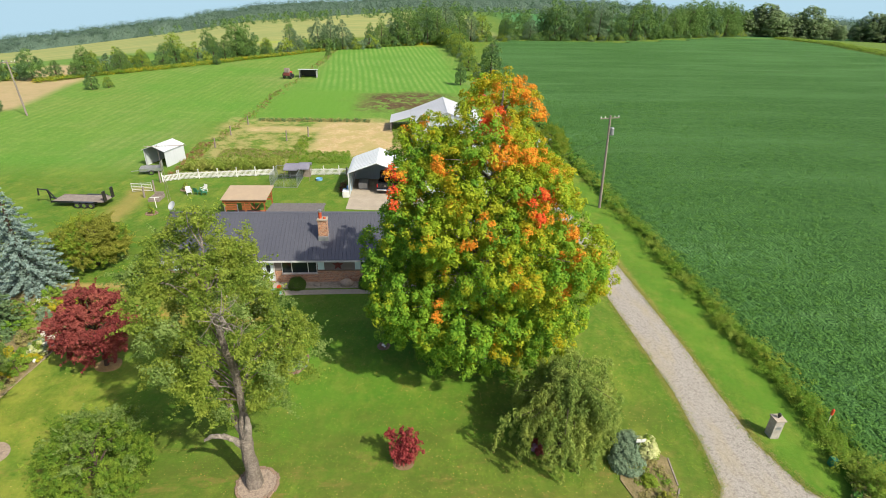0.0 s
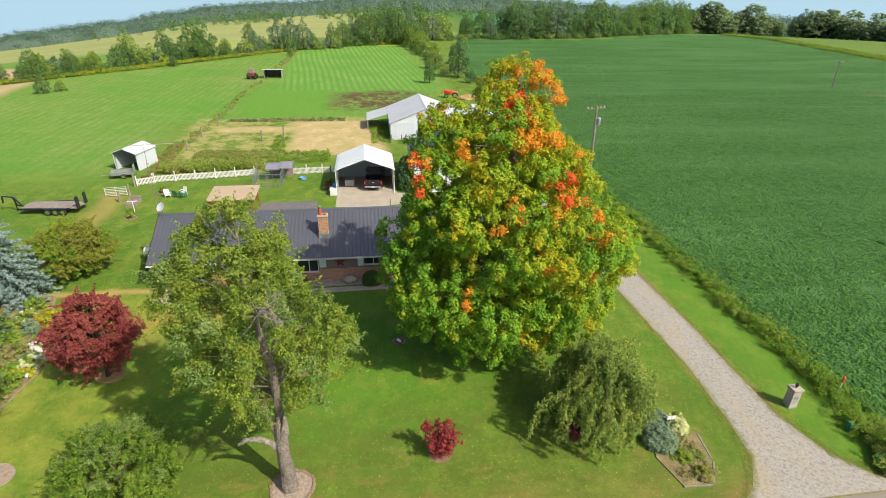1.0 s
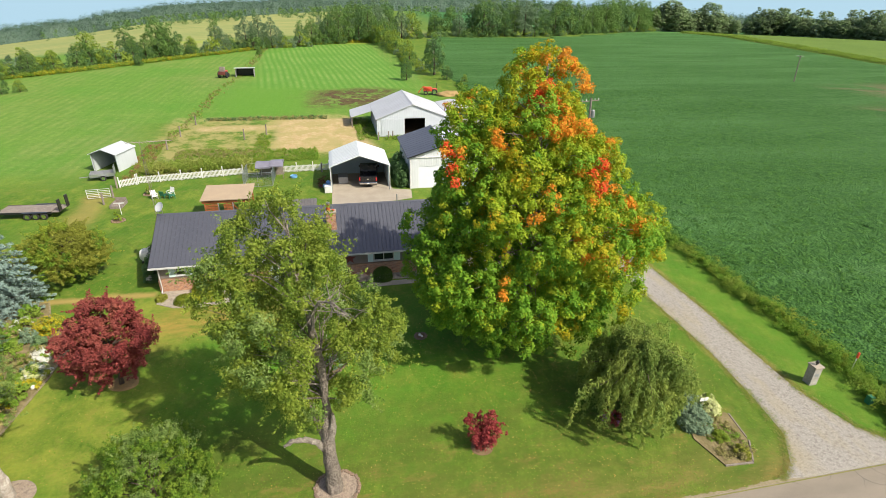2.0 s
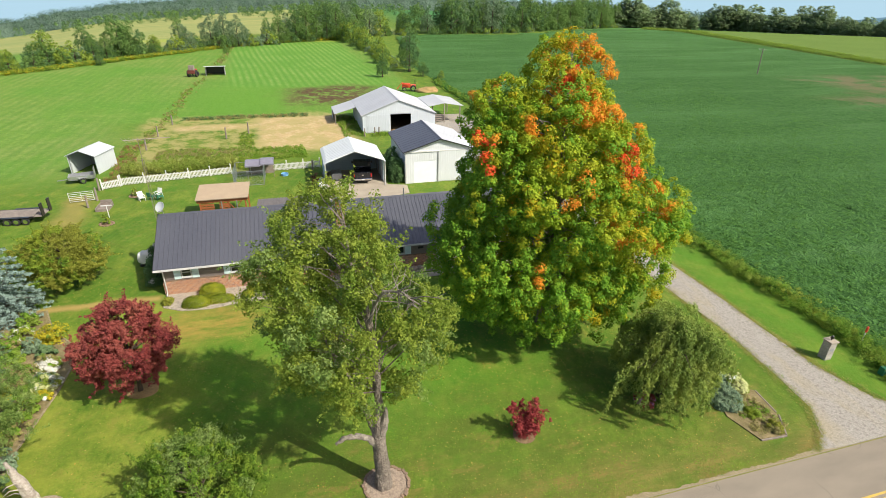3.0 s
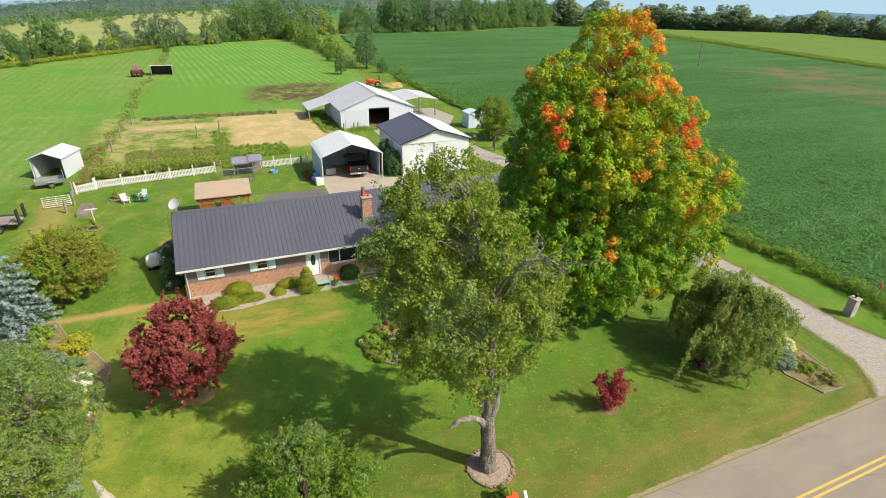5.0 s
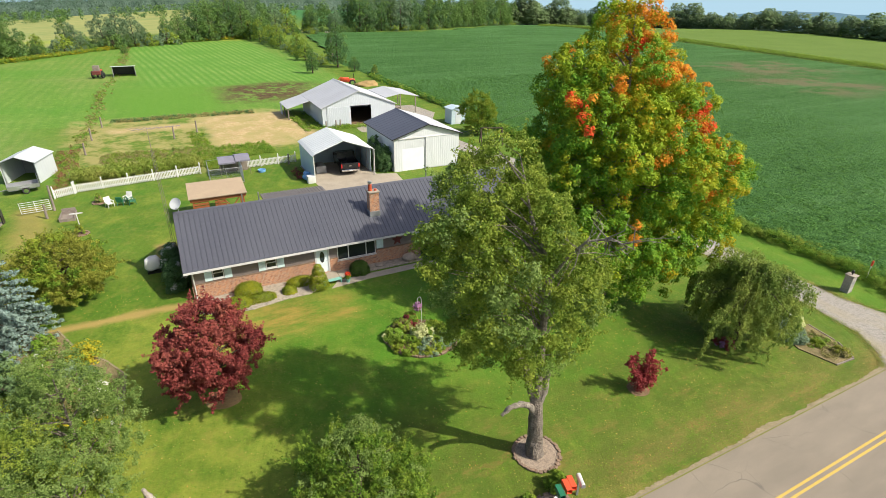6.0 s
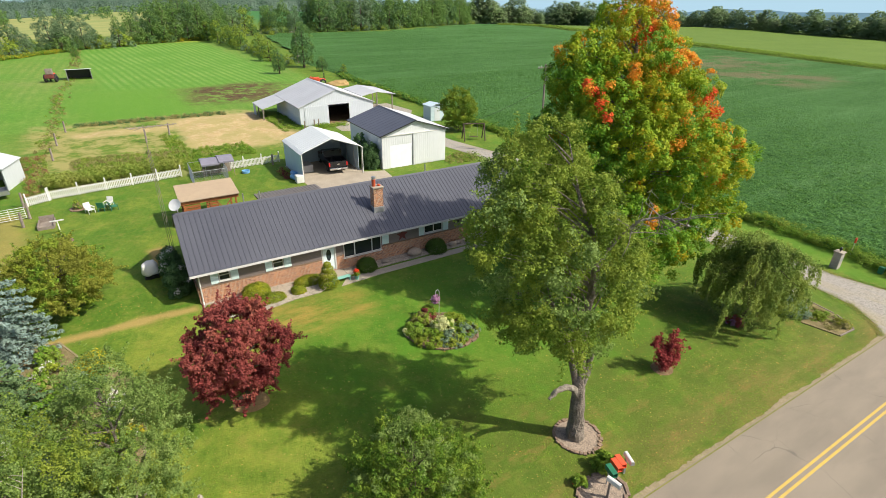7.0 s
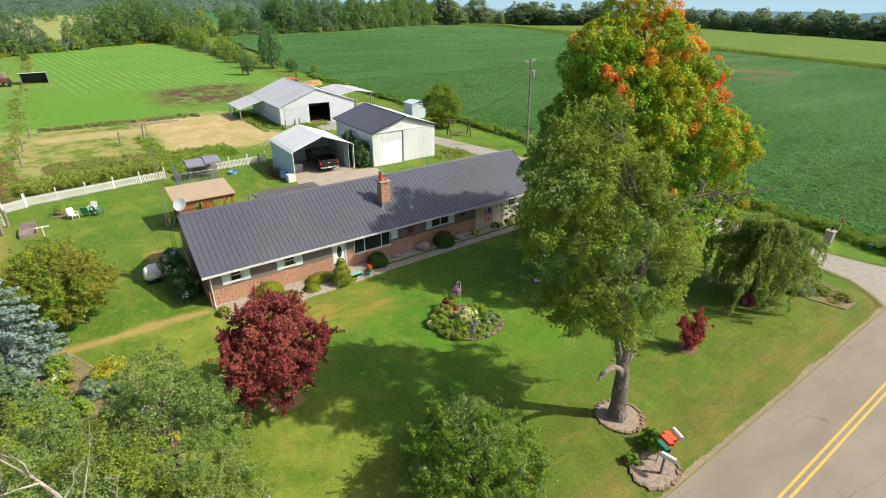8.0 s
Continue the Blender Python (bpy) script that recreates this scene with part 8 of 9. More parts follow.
def soy_sheet():
    """The bean canopy: one low uneven sheet with its edge brought down to the soil."""
    m, nt, p = mat_new("soybean_canopy")
    v = coords(nt)
    vo = node(nt, "ShaderNodeTexVoronoi", Scale=2.6)
    link(nt, v, vo.inputs["Vector"])
    col = mix(nt, noise_fac(nt, v, 1.3, 6, 0.8, 0.34, 0.66), (0.039, 0.108, 0.025), (0.108, 0.252, 0.058))
    col = mix(nt, math_node(nt, "MULTIPLY", noise_fac(nt, coords(nt, (0.25, 1, 1)), 0.06, 4, 0.6, 0.42, 0.66), 0.6), col, (0.125, 0.28, 0.085))
    col = mix(nt, math_node(nt, "MULTIPLY", noise_fac(nt, coords(nt, (0.12, 1, 1)), 0.16, 5, 0.7, 0.54, 0.70), 0.5), col, (0.16, 0.31, 0.11))
    rows = wave_fac(nt, v, 0.76, "X", 1.2, 0.3)
    col = mix(nt, math_node(nt, "MULTIPLY", rows, 0.34), col, (0.025, 0.08, 0.02))
    bare = math_node(nt, "MAXIMUM", box_mask(nt, v, 132, 172, 104, 134, 6, 9, 0.05), box_mask(nt, v, 112, 146, 74, 104, 6, 9, 0.05))
    col = mix(nt, math_node(nt, "MULTIPLY", bare, math_node(nt, "MULTIPLY", noise_fac(nt, v, 0.075, 5, 0.65, 0.42, 0.56), 0.85)), col, (0.215, 0.185, 0.10))
    link(nt, col, p.inputs["Base Color"])
    p.inputs["Roughness"].default_value = 0.9
    p.inputs["Specular IOR Level"].default_value = 0.1
    bump(nt, math_node(nt, "ADD", math_node(nt, "MULTIPLY", vo.outputs["Distance"], -1.0), noise_fac(nt, v, 5, 3)), p, 1.0, 0.25)
    xs = np.concatenate([np.arange(25.3, 70, 0.9), np.geomspace(70, 176, 30)])
    ys = np.concatenate([np.arange(19.2, 100, 0.9), np.geomspace(100, 252, 40)])
    X, Y = np.meshgrid(xs, ys)
    rng = np.random.default_rng(600)
    H = 0.55 + 0.075 * rng.standard_normal(X.shape)
    H[:, 0], H[0, :], H[-1, :], H[:, -1] = -0.02, -0.02, -0.02, -0.02
    X = X + np.where(X < 70, 0.25 * rng.standard_normal(X.shape), 0)
    Z = plan_z(X, Y) + H
    north = np.interp(X, [26, 36, 86, 112, 146, 180], [150, 213, 218, 226, 247, 252])
    ny, nx = X.shape
    k = np.arange(nx * ny).reshape(ny, nx)
    f = np.stack([k[:-1, :-1], k[:-1, 1:], k[1:, 1:], k[1:, :-1]], axis=-1)
    ok = (Y[:-1, :-1] < north[:-1, :-1])
    me = mesh_of("bean_field", np.stack([X, Y, Z], axis=-1).reshape(-1, 3).tolist(), f[ok].tolist(), [m], None, True)
    tagged(new("bean_field", me), "wide dense dark green soybean field", "crop field", kind="structure")
    n = 11000
    px = 25.5 + 58 * rng.random(n) ** 1.9
    py = 19.6 + 100 * rng.random(n) ** 1.6
    pts = np.stack([px, py, 0.50 + 0.15 * rng.random(n)], axis=1)
    scatter_leaves("bean_plants", "dense dark green soybean leaves", "crop", pts, 0.13, [L_SOY], 601, 0.30, 13, None, 1.1, 1.9, 0.4, True)


soy_sheet()
scatter_leaves("bed_straw", "dry stems and straw lying in the drive bed", "straw", DRY, 0.05, [L_STRAW, L_STRAW, L_WEED], 78, 0.25, 26, None, 0.8, 3.0, 0.4)


def weed_strip():
    rng = np.random.default_rng(610)
    n = 1900
    y = 19 + 60 * rng.random(n) ** 1.3
    x = 25.0 + rng.normal(size=n) * 0.55 + 0.25 * np.sin(y * 0.5) + np.where(y < 24, (24 - y) * 0.25 * rng.random(n) * 2 - (24 - y) * 0.3, 0)
    clump = np.array([noise.noise(Vector((v * 0.33, 4.0, 1.0))) for v in y])
    tall = 0.15 + (0.55 + 0.9 * np.clip(clump + np.clip((27 - y) / 14, 0, 0.6), 0, 1)) * rng.random(n)
    scatter_leaves("weed_hedge", "overgrown green weeds along the field edge", "weeds", np.stack([x, y, tall], axis=1), 0.075, [L_WEED, L_WEED, L_SHRUB], 611, 0.30, 52, None, 1.2, 2.0, 0.8, True)
    n = 900
    y = 60 + 70 * rng.random(n)
    x = 25.1 + rng.normal(size=n) * 0.5
    scatter_leaves("weed_hedge", "dark weeds along the far field edge", "weeds", np.stack([x, y, 0.2 + 0.4 * rng.random(n)], axis=1), 0.2, [L_SOY, L_WEED], 612, 0.45, 14)
    # verge corner by the road
    n = 420
    x = 22.6 + 6.5 * rng.random(n)
    y = 18.4 + 3.6 * rng.random(n) * np.clip((x - 22.0) / 3, 0.2, 1)
    scatter_leaves("verge_weeds", "tall weeds in the roadside verge", "weeds", np.stack([x, y, 0.15 + 0.35 * rng.random(n)], axis=1), 0.13, [L_WEED, L_STRAW, L_SOY], 613, 0.28, 16)
    # garden corn and the rough behind it
    n = 520
    x = -31.6 + 13 * rng.random(n)
    row = rng.integers(4, size=n)
    pts = np.stack([x, 74.2 + 0.16 * (x + 31.6) * 0.6 + row * 0.75 + rng.normal(size=n) * 0.1, 0.25 + 0.7 * rng.random(n)], axis=1)
    scatter_leaves("garden_corn", "rows of drying sweet corn behind the fence", "corn", pts, 0.075, [L_CORN], 614, 0.30, 34, None, 0.3, 4.5, 1.4)
    for seed, (x0, x1, y0, y1, cnt, mats, nm) in enumerate(((-29, -17, 80.5, 84.5, 420, [L_WEED, L_STRAW], "rough green and straw weeds in the garden"), (-18.4, -16.4, 74, 92, 200, [L_WEED, L_SHRUB], "rough green weeds by a fence line"), (-16.5, -9.5, 78, 83.5, 340, [L_WEED], "bright green weeds by the dirt yard"), (-33.6, -31.4, 71.5, 88, 260, [L_WEED, L_STRAW, L_WEED, L_RUSTLEAF], "green and rusty weeds along the garden fence"), (-2.8, 0.6, 87, 101, 300, [L_WEED], "tall green grass beside the barn"), (-27.5, -7, 101.5, 103.5, 300, [L_WOOD_C, L_STRAW], "dark weeds along the yard edge"), (1.5, 7, 86.5, 88.8, 120, [L_WEED], "green weeds before the barn"), (9.4, 14.5, 62.6, 66.0, 100, [L_WEED, L_STRAW], "low weeds beside the garage"), (-9.8, -8.6, 66.4, 70, 90, [L_WEED, L_JAP], "weeds beside the carport"))):
        pts = np.stack([x0 + (x1 - x0) * rng.random(cnt), y0 + (y1 - y0) * rng.random(cnt), 0.02 + 0.24 * rng.random(cnt) ** 1.5], axis=1)
        scatter_leaves("rough_weeds", nm, "weeds", pts, 0.075, mats, 620 + seed, 0.30, 52, None, 0.7, 3.0, 0.8, True)
    # fence line between the meadows
    n = 420
    y = 84 + 118 * rng.random(n)
    x = np.interp(y, [82, 102, 126, 148, 183, 205], [-32.5, -29.9, -28.2, -24.6, -21.6, -20.4]) + rng.normal(size=n) * 0.6
    scatter_leaves("fence_line_weeds", "straw and green weeds along an old fence line", "weeds", np.stack([x, y, 0.02 + 0.16 * rng.random(n)], axis=1), 0.07, [L_STRAW, L_WEED, L_STRAW], 640, 0.30, 34, None, 0.4, 2.5)


L_RUSTLEAF = leaf_mat("rusty_leaf", (0.22, 0.09, 0.05), (0.33, 0.16, 0.09), None, 0.2)
weed_strip()


def proto_tree(seed, h, r, kind, mats, spacing=0.72, per=12, size=0.28):
    """The meshes of a woodland tree, to be shared."""
    rng = np.random.default_rng(seed)
    if kind == "round":
        zs, rs = [h * 0.04, h * 0.25, h * 0.55, h * 0.8, h], [r * 0.75, r, r * 0.95, r * 0.62, r * 0.1]
    elif kind == "tall":
        zs, rs = [h * 0.06, h * 0.3, h * 0.6, h * 0.85, h], [r * 0.6, r * 0.85, r * 0.85, r * 0.6, r * 0.12]
    else:
        zs, rs = [0.1, h * 0.3, h * 0.6, h], [r * 0.9, r, r * 0.75, r * 0.15]
    zero = np.zeros(len(zs))
    c, face, bough = lobed(rng, zs, zero, zero, rs, rs, 130, max(0.26 * r, 0.8), spacing, 0.8, -0.2, 0.35, 0.58)
    q, idx = tuft_leaves(rng, c, face, np.full(len(c), spacing * 0.62), np.full(len(c), per), size, 1.8, 0.5, 0.4)
    q = halves(q)
    mi = rng.choice(len(mats), bough.max() + 1)[bough][idx]
    me = leaf_mesh("crown", q, mats, mi)
    path = [(0, 0, -0.3), (0, 0, h * 0.4), (0.1, 0, h * 0.85)]
    bm = tb(path, [0.25 + h * 0.012, 0.18, 0.04], 6)
    limbs(bm, rng, path, None, c[:8] * 0.85, 0.1, 4, (0.2, 0.9))
    tm = bpy.data.meshes.new("trunk")
    bm.to_mesh(tm)
    bm.free()
    tm.materials.append(M_BARK_DARK)
    return me, tm, h, q, [mats[k] for k in range(len(mats))], mi


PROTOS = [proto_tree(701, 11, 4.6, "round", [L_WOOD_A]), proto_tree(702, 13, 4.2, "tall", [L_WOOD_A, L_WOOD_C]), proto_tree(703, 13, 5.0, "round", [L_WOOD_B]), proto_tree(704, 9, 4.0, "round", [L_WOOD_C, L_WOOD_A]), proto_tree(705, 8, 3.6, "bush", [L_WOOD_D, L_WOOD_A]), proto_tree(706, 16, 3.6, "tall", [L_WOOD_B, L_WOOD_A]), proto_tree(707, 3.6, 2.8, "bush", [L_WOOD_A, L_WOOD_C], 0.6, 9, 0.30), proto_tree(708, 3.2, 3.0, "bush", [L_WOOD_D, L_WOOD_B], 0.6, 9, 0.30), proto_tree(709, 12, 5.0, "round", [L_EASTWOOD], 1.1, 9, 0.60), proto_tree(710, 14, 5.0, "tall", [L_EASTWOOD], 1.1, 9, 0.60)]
WOOD_LABEL = ["rounded green broadleaf tree in the far tree line", "tall green broadleaf tree in the far tree line", "silvery grey-green broadleaf tree in the far tree line", "dark green broadleaf tree in the far tree line", "yellow-green bushy tree in the far tree line", "tall narrow grey-green tree in the far tree line", "dark green bush under the far tree line", "yellow-green bush under the far tree line"]


def wood_tree(k, x, y, s, turn):
    me, tm = PROTOS[k][:2]
    t = tree_thing("woodland_tree", WOOD_LABEL[k], x, y, "tree", "trees of the far tree line", s, turn)
    attach("trunk", tm, t)
    attach("crown", me, t)


def tree_lines():
    rng = np.random.default_rng(720)
    # the edge of the woods behind the meadows, west to east, with the height of its trees
    line = [(-2, 210, 8.5), (5, 212, 13), (15, 216, 15.5), (30, 220, 15), (36, 222, 12), (43, 223, 9.5), (50, 224, 11), (56, 225, 14.5), (75, 227, 15.5), (86, 228, 15), (112, 238, 15), (146, 258, 15), (175, 276, 14)]
    behind = []
    for (x0, y0, h0), (x1, y1, h1) in zip(line, line[1:]):
        d = math.hypot(x1 - x0, y1 - y0)
        n = max(1, round(d / 5.0))
        for i in range(n):
            f = (i + rng.random() * 0.7) / n
            for row in range(2):
                if row and (x0 < 0 or rng.random() < 0.3):
                    continue
                x, y = x0 + (x1 - x0) * f + rng.normal() * 1.3, y0 + (y1 - y0) * f + row * (6 + 4 * rng.random()) + rng.normal() * 1.0
                k = int(rng.choice(6, p=[0.26, 0.22, 0.14, 0.14, 0.10, 0.14])) if h0 > 8 else int(rng.choice([0, 3, 4, 3]))
                s = (h0 + (h1 - h0) * f) * (0.62 + 0.42 * rng.random()) / PROTOS[k][2]
                if row:
                    behind.append((k, x, y, s))
                else:
                    wood_tree(k, x, y, s, rng.random() * 6.28)
            f2 = (i + rng.random()) / n
            for k in range(2 if x0 > -60 else 1):
                f2 = (i + rng.random()) / n
                b = (6 + int(rng.random() < 0.35), x0 + (x1 - x0) * f2 + rng.normal(), y0 + (y1 - y0) * f2 - 2.2 + rng.normal() * 1.0, 0.5 + 0.45 * rng.random())
                if k:
                    behind.append(b)
                else:
                    wood_tree(*b, rng.random() * 6.28)
    # woods past the hay field
    line = [(175, 276), (247, 270), (270, 230), (290, 193), (306, 120), (322, 40), (335, -40)]
    for (x0, y0), (x1, y1) in zip(line, line[1:]):
        n = round(math.hypot(x1 - x0, y1 - y0) / 5.0)
        for i in range(n):
            f = (i + rng.random() * 0.6) / n
            for row in range(2):
                behind.append((int(rng.choice([8, 9, 0, 2], p=[0.48, 0.40, 0.06, 0.06])), x0 + (x1 - x0) * f + row * 7 + rng.normal() * 1.5, y0 + (y1 - y0) * f + row * 4 + rng.normal(), (0.55 + 0.65 * rng.random()) * (0.95 if x0 < 260 else 0.8)))
    mats = [L_WOOD_A, L_WOOD_B, L_WOOD_C, L_WOOD_D, L_EASTWOOD]
    qs, ms = [], []
    for k, x, y, s in behind:
        a = rng.random() * 6.28
        q = PROTOS[k][3] * (np.array([1.6, 1.6, 1]) if k > 7 else 1.0)
        turn = np.array([[math.cos(a), math.sin(a), 0], [-math.sin(a), math.cos(a), 0], [0, 0, 1]])
        qs.append(q @ turn * s + np.array([x, y, gz(x, y) - 0.2]))
        ms.append(np.array([mats.index(m) for m in PROTOS[k][4]])[PROTOS[k][5]])
    tagged(new("woods", leaf_mesh("woods", np.concatenate(qs), mats, np.concatenate(ms))), "dense green broadleaf woods behind the fields", "woods", kind="stuff")
    # hedgerow between the striped plot and the bean field
    for i in range(20):
        f = i / 19
        y = 150 + 66 * f
        wood_tree(int(rng.choice([0, 7, 4, 4])), 21.5 - 3.5 * f + rng.normal() * 1.4, y, 0.5 + 0.25 * rng.random() + 0.2 * f, rng.random() * 6.28)
    wood_tree(1, 22.5, 144, 0.8, 0.4)
    for x, y, s, k in ((24.0, 137, 0.38, 3), (27.0, 132, 0.3, 4), (14, 137, 0.42, 1), (-50.5, 160, 0.3, 3), (-5, 200, 0.22, 3), (5, 203, 0.22, 3), (-24, 197, 0.2, 3), (-68, 127, 0.40, 3), (-65.5, 129, 0.34, 4), (-76, 106, 0.4, 3), (-20.5, 191, 0.25, 0), (-22, 178, 0.2, 0)):
        wood_tree(k, x, y, s, rng.random() * 6.28)
    # far woods on the skyline
    cs, rad = [], []
    for az in np.arange(-62, 56, 0.2):
        for R in (1020, 1130, 1240):
            R = R + rng.normal() * 25
            x, y = CX + R * math.sin(math.radians(az)), CY + R * math.cos(math.radians(az))
            h = 21 + 8 * noise.noise(Vector((az * 0.4, R * 0.01, 3))) + rng.random() * 6
            for k in range(3):
                cs.append((x + rng.normal() * 2, y + rng.normal() * 4, float(terrain(x, y)) + h * (0.15 + 0.32 * k)))
                rad.append(5.0 + 2 * rng.random())
    q, idx = leaf_arrays(rng, np.array(cs), np.array(rad), np.full(len(cs), 34), 1.5, 0.5, 0.7, 1.0, 1.8)
    bm = bmesh.new()
    rows = []
    for R, share in ((990, 0.0), (1010, 0.62), (1060, 0.80), (1120, 0.74), (1180, 0.86), (1260, 0.80), (1330, 0.0)):
        row = []
        for az in np.arange(-62, 56, 0.3):
            x, y = CX + R * math.sin(math.radians(az)), CY + R * math.cos(math.radians(az))
            h = 21 + 8 * noise.noise(Vector((az * 0.4, R * 0.01, 3))) + 7 * noise.noise(Vector((az * 2.1, R * 0.05, 8)))
            row.append(bm.verts.new((x, y, float(terrain(x, y)) + h * share)))
        rows.append(row)
    for a, b in zip(rows, rows[1:]):
        for i in range(len(a) - 1):
            bm.faces.new((a[i], a[i + 1], b[i + 1], b[i]))
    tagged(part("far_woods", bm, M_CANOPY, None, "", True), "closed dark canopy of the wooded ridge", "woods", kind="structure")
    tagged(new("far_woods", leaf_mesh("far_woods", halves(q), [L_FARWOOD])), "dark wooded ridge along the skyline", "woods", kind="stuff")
    cs, rad = [], []
    for az, R0, R1, cnt in ((-12, 800, 960, 90), (6, 760, 930, 90)):
        for i in range(cnt):
            a, R = az + rng.normal() * 5, R0 + (R1 - R0) * rng.random()
            x, y = CX + R * math.sin(math.radians(a)), CY + R * math.cos(math.radians(a))
            for k in range(3):
                cs.append((x + rng.normal() * 2, y + rng.normal() * 2, float(terrain(x, y)) + 2 + 4.0 * k))
                rad.append(3.4 - 0.6 * k)
    q, idx = leaf_arrays(rng, np.array(cs), np.array(rad), np.full(len(cs), 34), 1.3, 0.5, 0.7, 1.0, 1.8)
    tagged(new("distant_copse", leaf_mesh("distant_copse", halves(q), [L_WOOD_C, L_WOOD_A], rng.integers(2, size=len(cs))[idx])), "dark green copses in the distance", "woods", kind="stuff")


tree_lines()


def goldenrod():
    rng = np.random.default_rng(655)
    n = 2600
    xs = [-84, -70, -58, -37, -20, -2, 15]
    x = -84 + 99 * rng.random(n)
    y = np.interp(x, xs, [141, 154, 164, 184, 200, 210, 216]) - 5.5 - 3.5 * rng.random(n)
    pts = np.stack([x, y, plan_z(x, y) + 0.25 + 0.4 * rng.random(n)], axis=1)
    scatter_leaves("goldenrod", "yellow-green goldenrod along the foot of the woods", "weeds", pts, 0.22, [L_CORNSTRIP, L_WEED, L_YUKKA], 656, 0.6, 16, None, 1.0, 2.0, 0.7, True)


goldenrod()


def corn_band():
    """The pale strip beyond the bean field, with a taller grassy edge."""
    m = mottled("pale_hay_field", (0.100, 0.170, 0.028), (0.080, 0.145, 0.022), (0.135, 0.180, 0.036), 0.05, 1.2, 0.9, 0, 0.4, 0.1)
    xs, ys = np.linspace(177, 300, 30), np.linspace(-30, 262, 50)
    X, Y = np.meshgrid(xs, ys)
    Z = plan_z(X, Y) + 0.35
    Z[:, 0] -= 0.37
    ny, nx = X.shape
    k = np.arange(nx * ny).reshape(ny, nx)
    f = np.stack([k[:-1, :-1], k[:-1, 1:], k[1:, 1:], k[1:, :-1]], axis=-1).reshape(-1, 4)
    me = mesh_of("hay_field", np.stack([X, Y, Z], axis=-1).reshape(-1, 3).tolist(), f.tolist(), [m], None, True)
    tagged(new("hay_field", me), "pale green hay field beyond the beans", "field", kind="structure")
    rng = np.random.default_rng(650)
    n = 5500
    y = 30 + 230 * rng.random(n)
    pts = np.stack([176.5 + rng.random(n) * 9, y, plan_z(np.full(n, 180.0), y) + 0.35 + 0.45 * rng.random(n)], axis=1)
    scatter_leaves("corn_strip", "tall yellow-green corn strip along the field", "corn", pts, 0.22, [L_CORNSTRIP], 651, 0.5, 18, None, 1.4, 2.0, 0.6, True)


corn_band()


def far_farm():
    s = thing("field_shed", "low open field shed with a white roof", "shed", pose(-23.6, 144.5, 0, 0, 0, 4))
    part("back_wall", bx(-2.1, 1.8, 0, 2.1, 1.9, 1.6), M_BLACK, s)
    for x in (-2.1, 2.0):
        part("side_wall", bx(x, -1.6, 0, x + 0.1, 1.78, 1.6), M_INNER, s)
    part("roof", side_panel([(-1.9, 2.0), (-1.9, 2.1), (2.0, 1.72), (2.0, 1.62)], -2.3, 2.3), M_CARPORT_ROOF, s, "white metal roof")
    t = thing("farm_tractor", "old red farm tractor with a tall grey frame", "tractor", pose(-28.3, 142.5, 0, 0, 0, 80))
    part("bonnet", bx(0.2, -0.35, 0.8, 2.0, 0.35, 1.5, 0.08), M_RED, t)
    part("frame", bx(-0.6, -0.3, 0.6, 2.0, 0.3, 0.79), M_RUST, t)
    part("cab", bx(-0.9, -0.55, 1.5, 0.0, 0.55, 2.5, 0.05), M_TIMBER_GREY, t)
    part("hopper", bx(-1.2, -0.8, 0.8, 0.15, 0.8, 1.45, 0.05), M_RUST, t)
    for s2 in (-1, 1):
        wheel(t, -0.4, s2 * 0.85, 0.75, 0.75, 0.35, "Y")
        wheel(t, 1.6, s2 * 0.6, 0.45, 0.45, 0.2, "Y")
    d = thing("red_digger", "bright orange-red tractor parked behind the barn", "tractor", pose(16.4, 120.5, 0, 0, 0, 170))
    part("bonnet", bx(0, -0.5, 0.7, 1.8, 0.5, 1.6, 0.1), M_ORANGE, d)
    part("seat_box", bx(-1.2, -0.6, 0.7, -0.1, 0.6, 1.3, 0.1), M_ORANGE, d)
    part("loader_arm", tb([(0.2, 0.7, 1.2), (1.8, 0.7, 1.8), (2.9, 0.7, 0.5)], 0.1, 4), M_ORANGE, d)
    part("roll_bar", tb([(-1.0, -0.5, 1.2), (-1.0, -0.5, 2.4), (-1.0, 0.5, 2.4), (-1.0, 0.5, 1.2)], 0.05, 5), M_BLACK, d)
    for s2 in (-1, 1):
        wheel(d, -0.6, s2 * 0.85, 0.65, 0.65, 0.35, "Y")
        wheel(d, 1.3, s2 * 0.7, 0.45, 0.45, 0.25, "Y")


far_farm()


def spoil_heap():
    bm = bmesh.new()
    bmesh.ops.create_icosphere(bm, subdivisions=4, radius=1.0)
    for v in bm.verts:
        n = noise.noise(v.co * 1.7) * 0.3 + noise.noise(v.co * 5) * 0.12
        v.co = Vector((v.co.x * 2.6 * (1 + n), v.co.y * 1.5 * (1 + n), max(-0.1, v.co.z * 1.0 * (1 + n))))
    tagged(part("spoil_heap", bm, M_BARE, None, "", True), "heap of bare tan soil behind the barn", "soil heap").matrix_basis = pose(19.9, 119.3, 0)


spoil_heap()


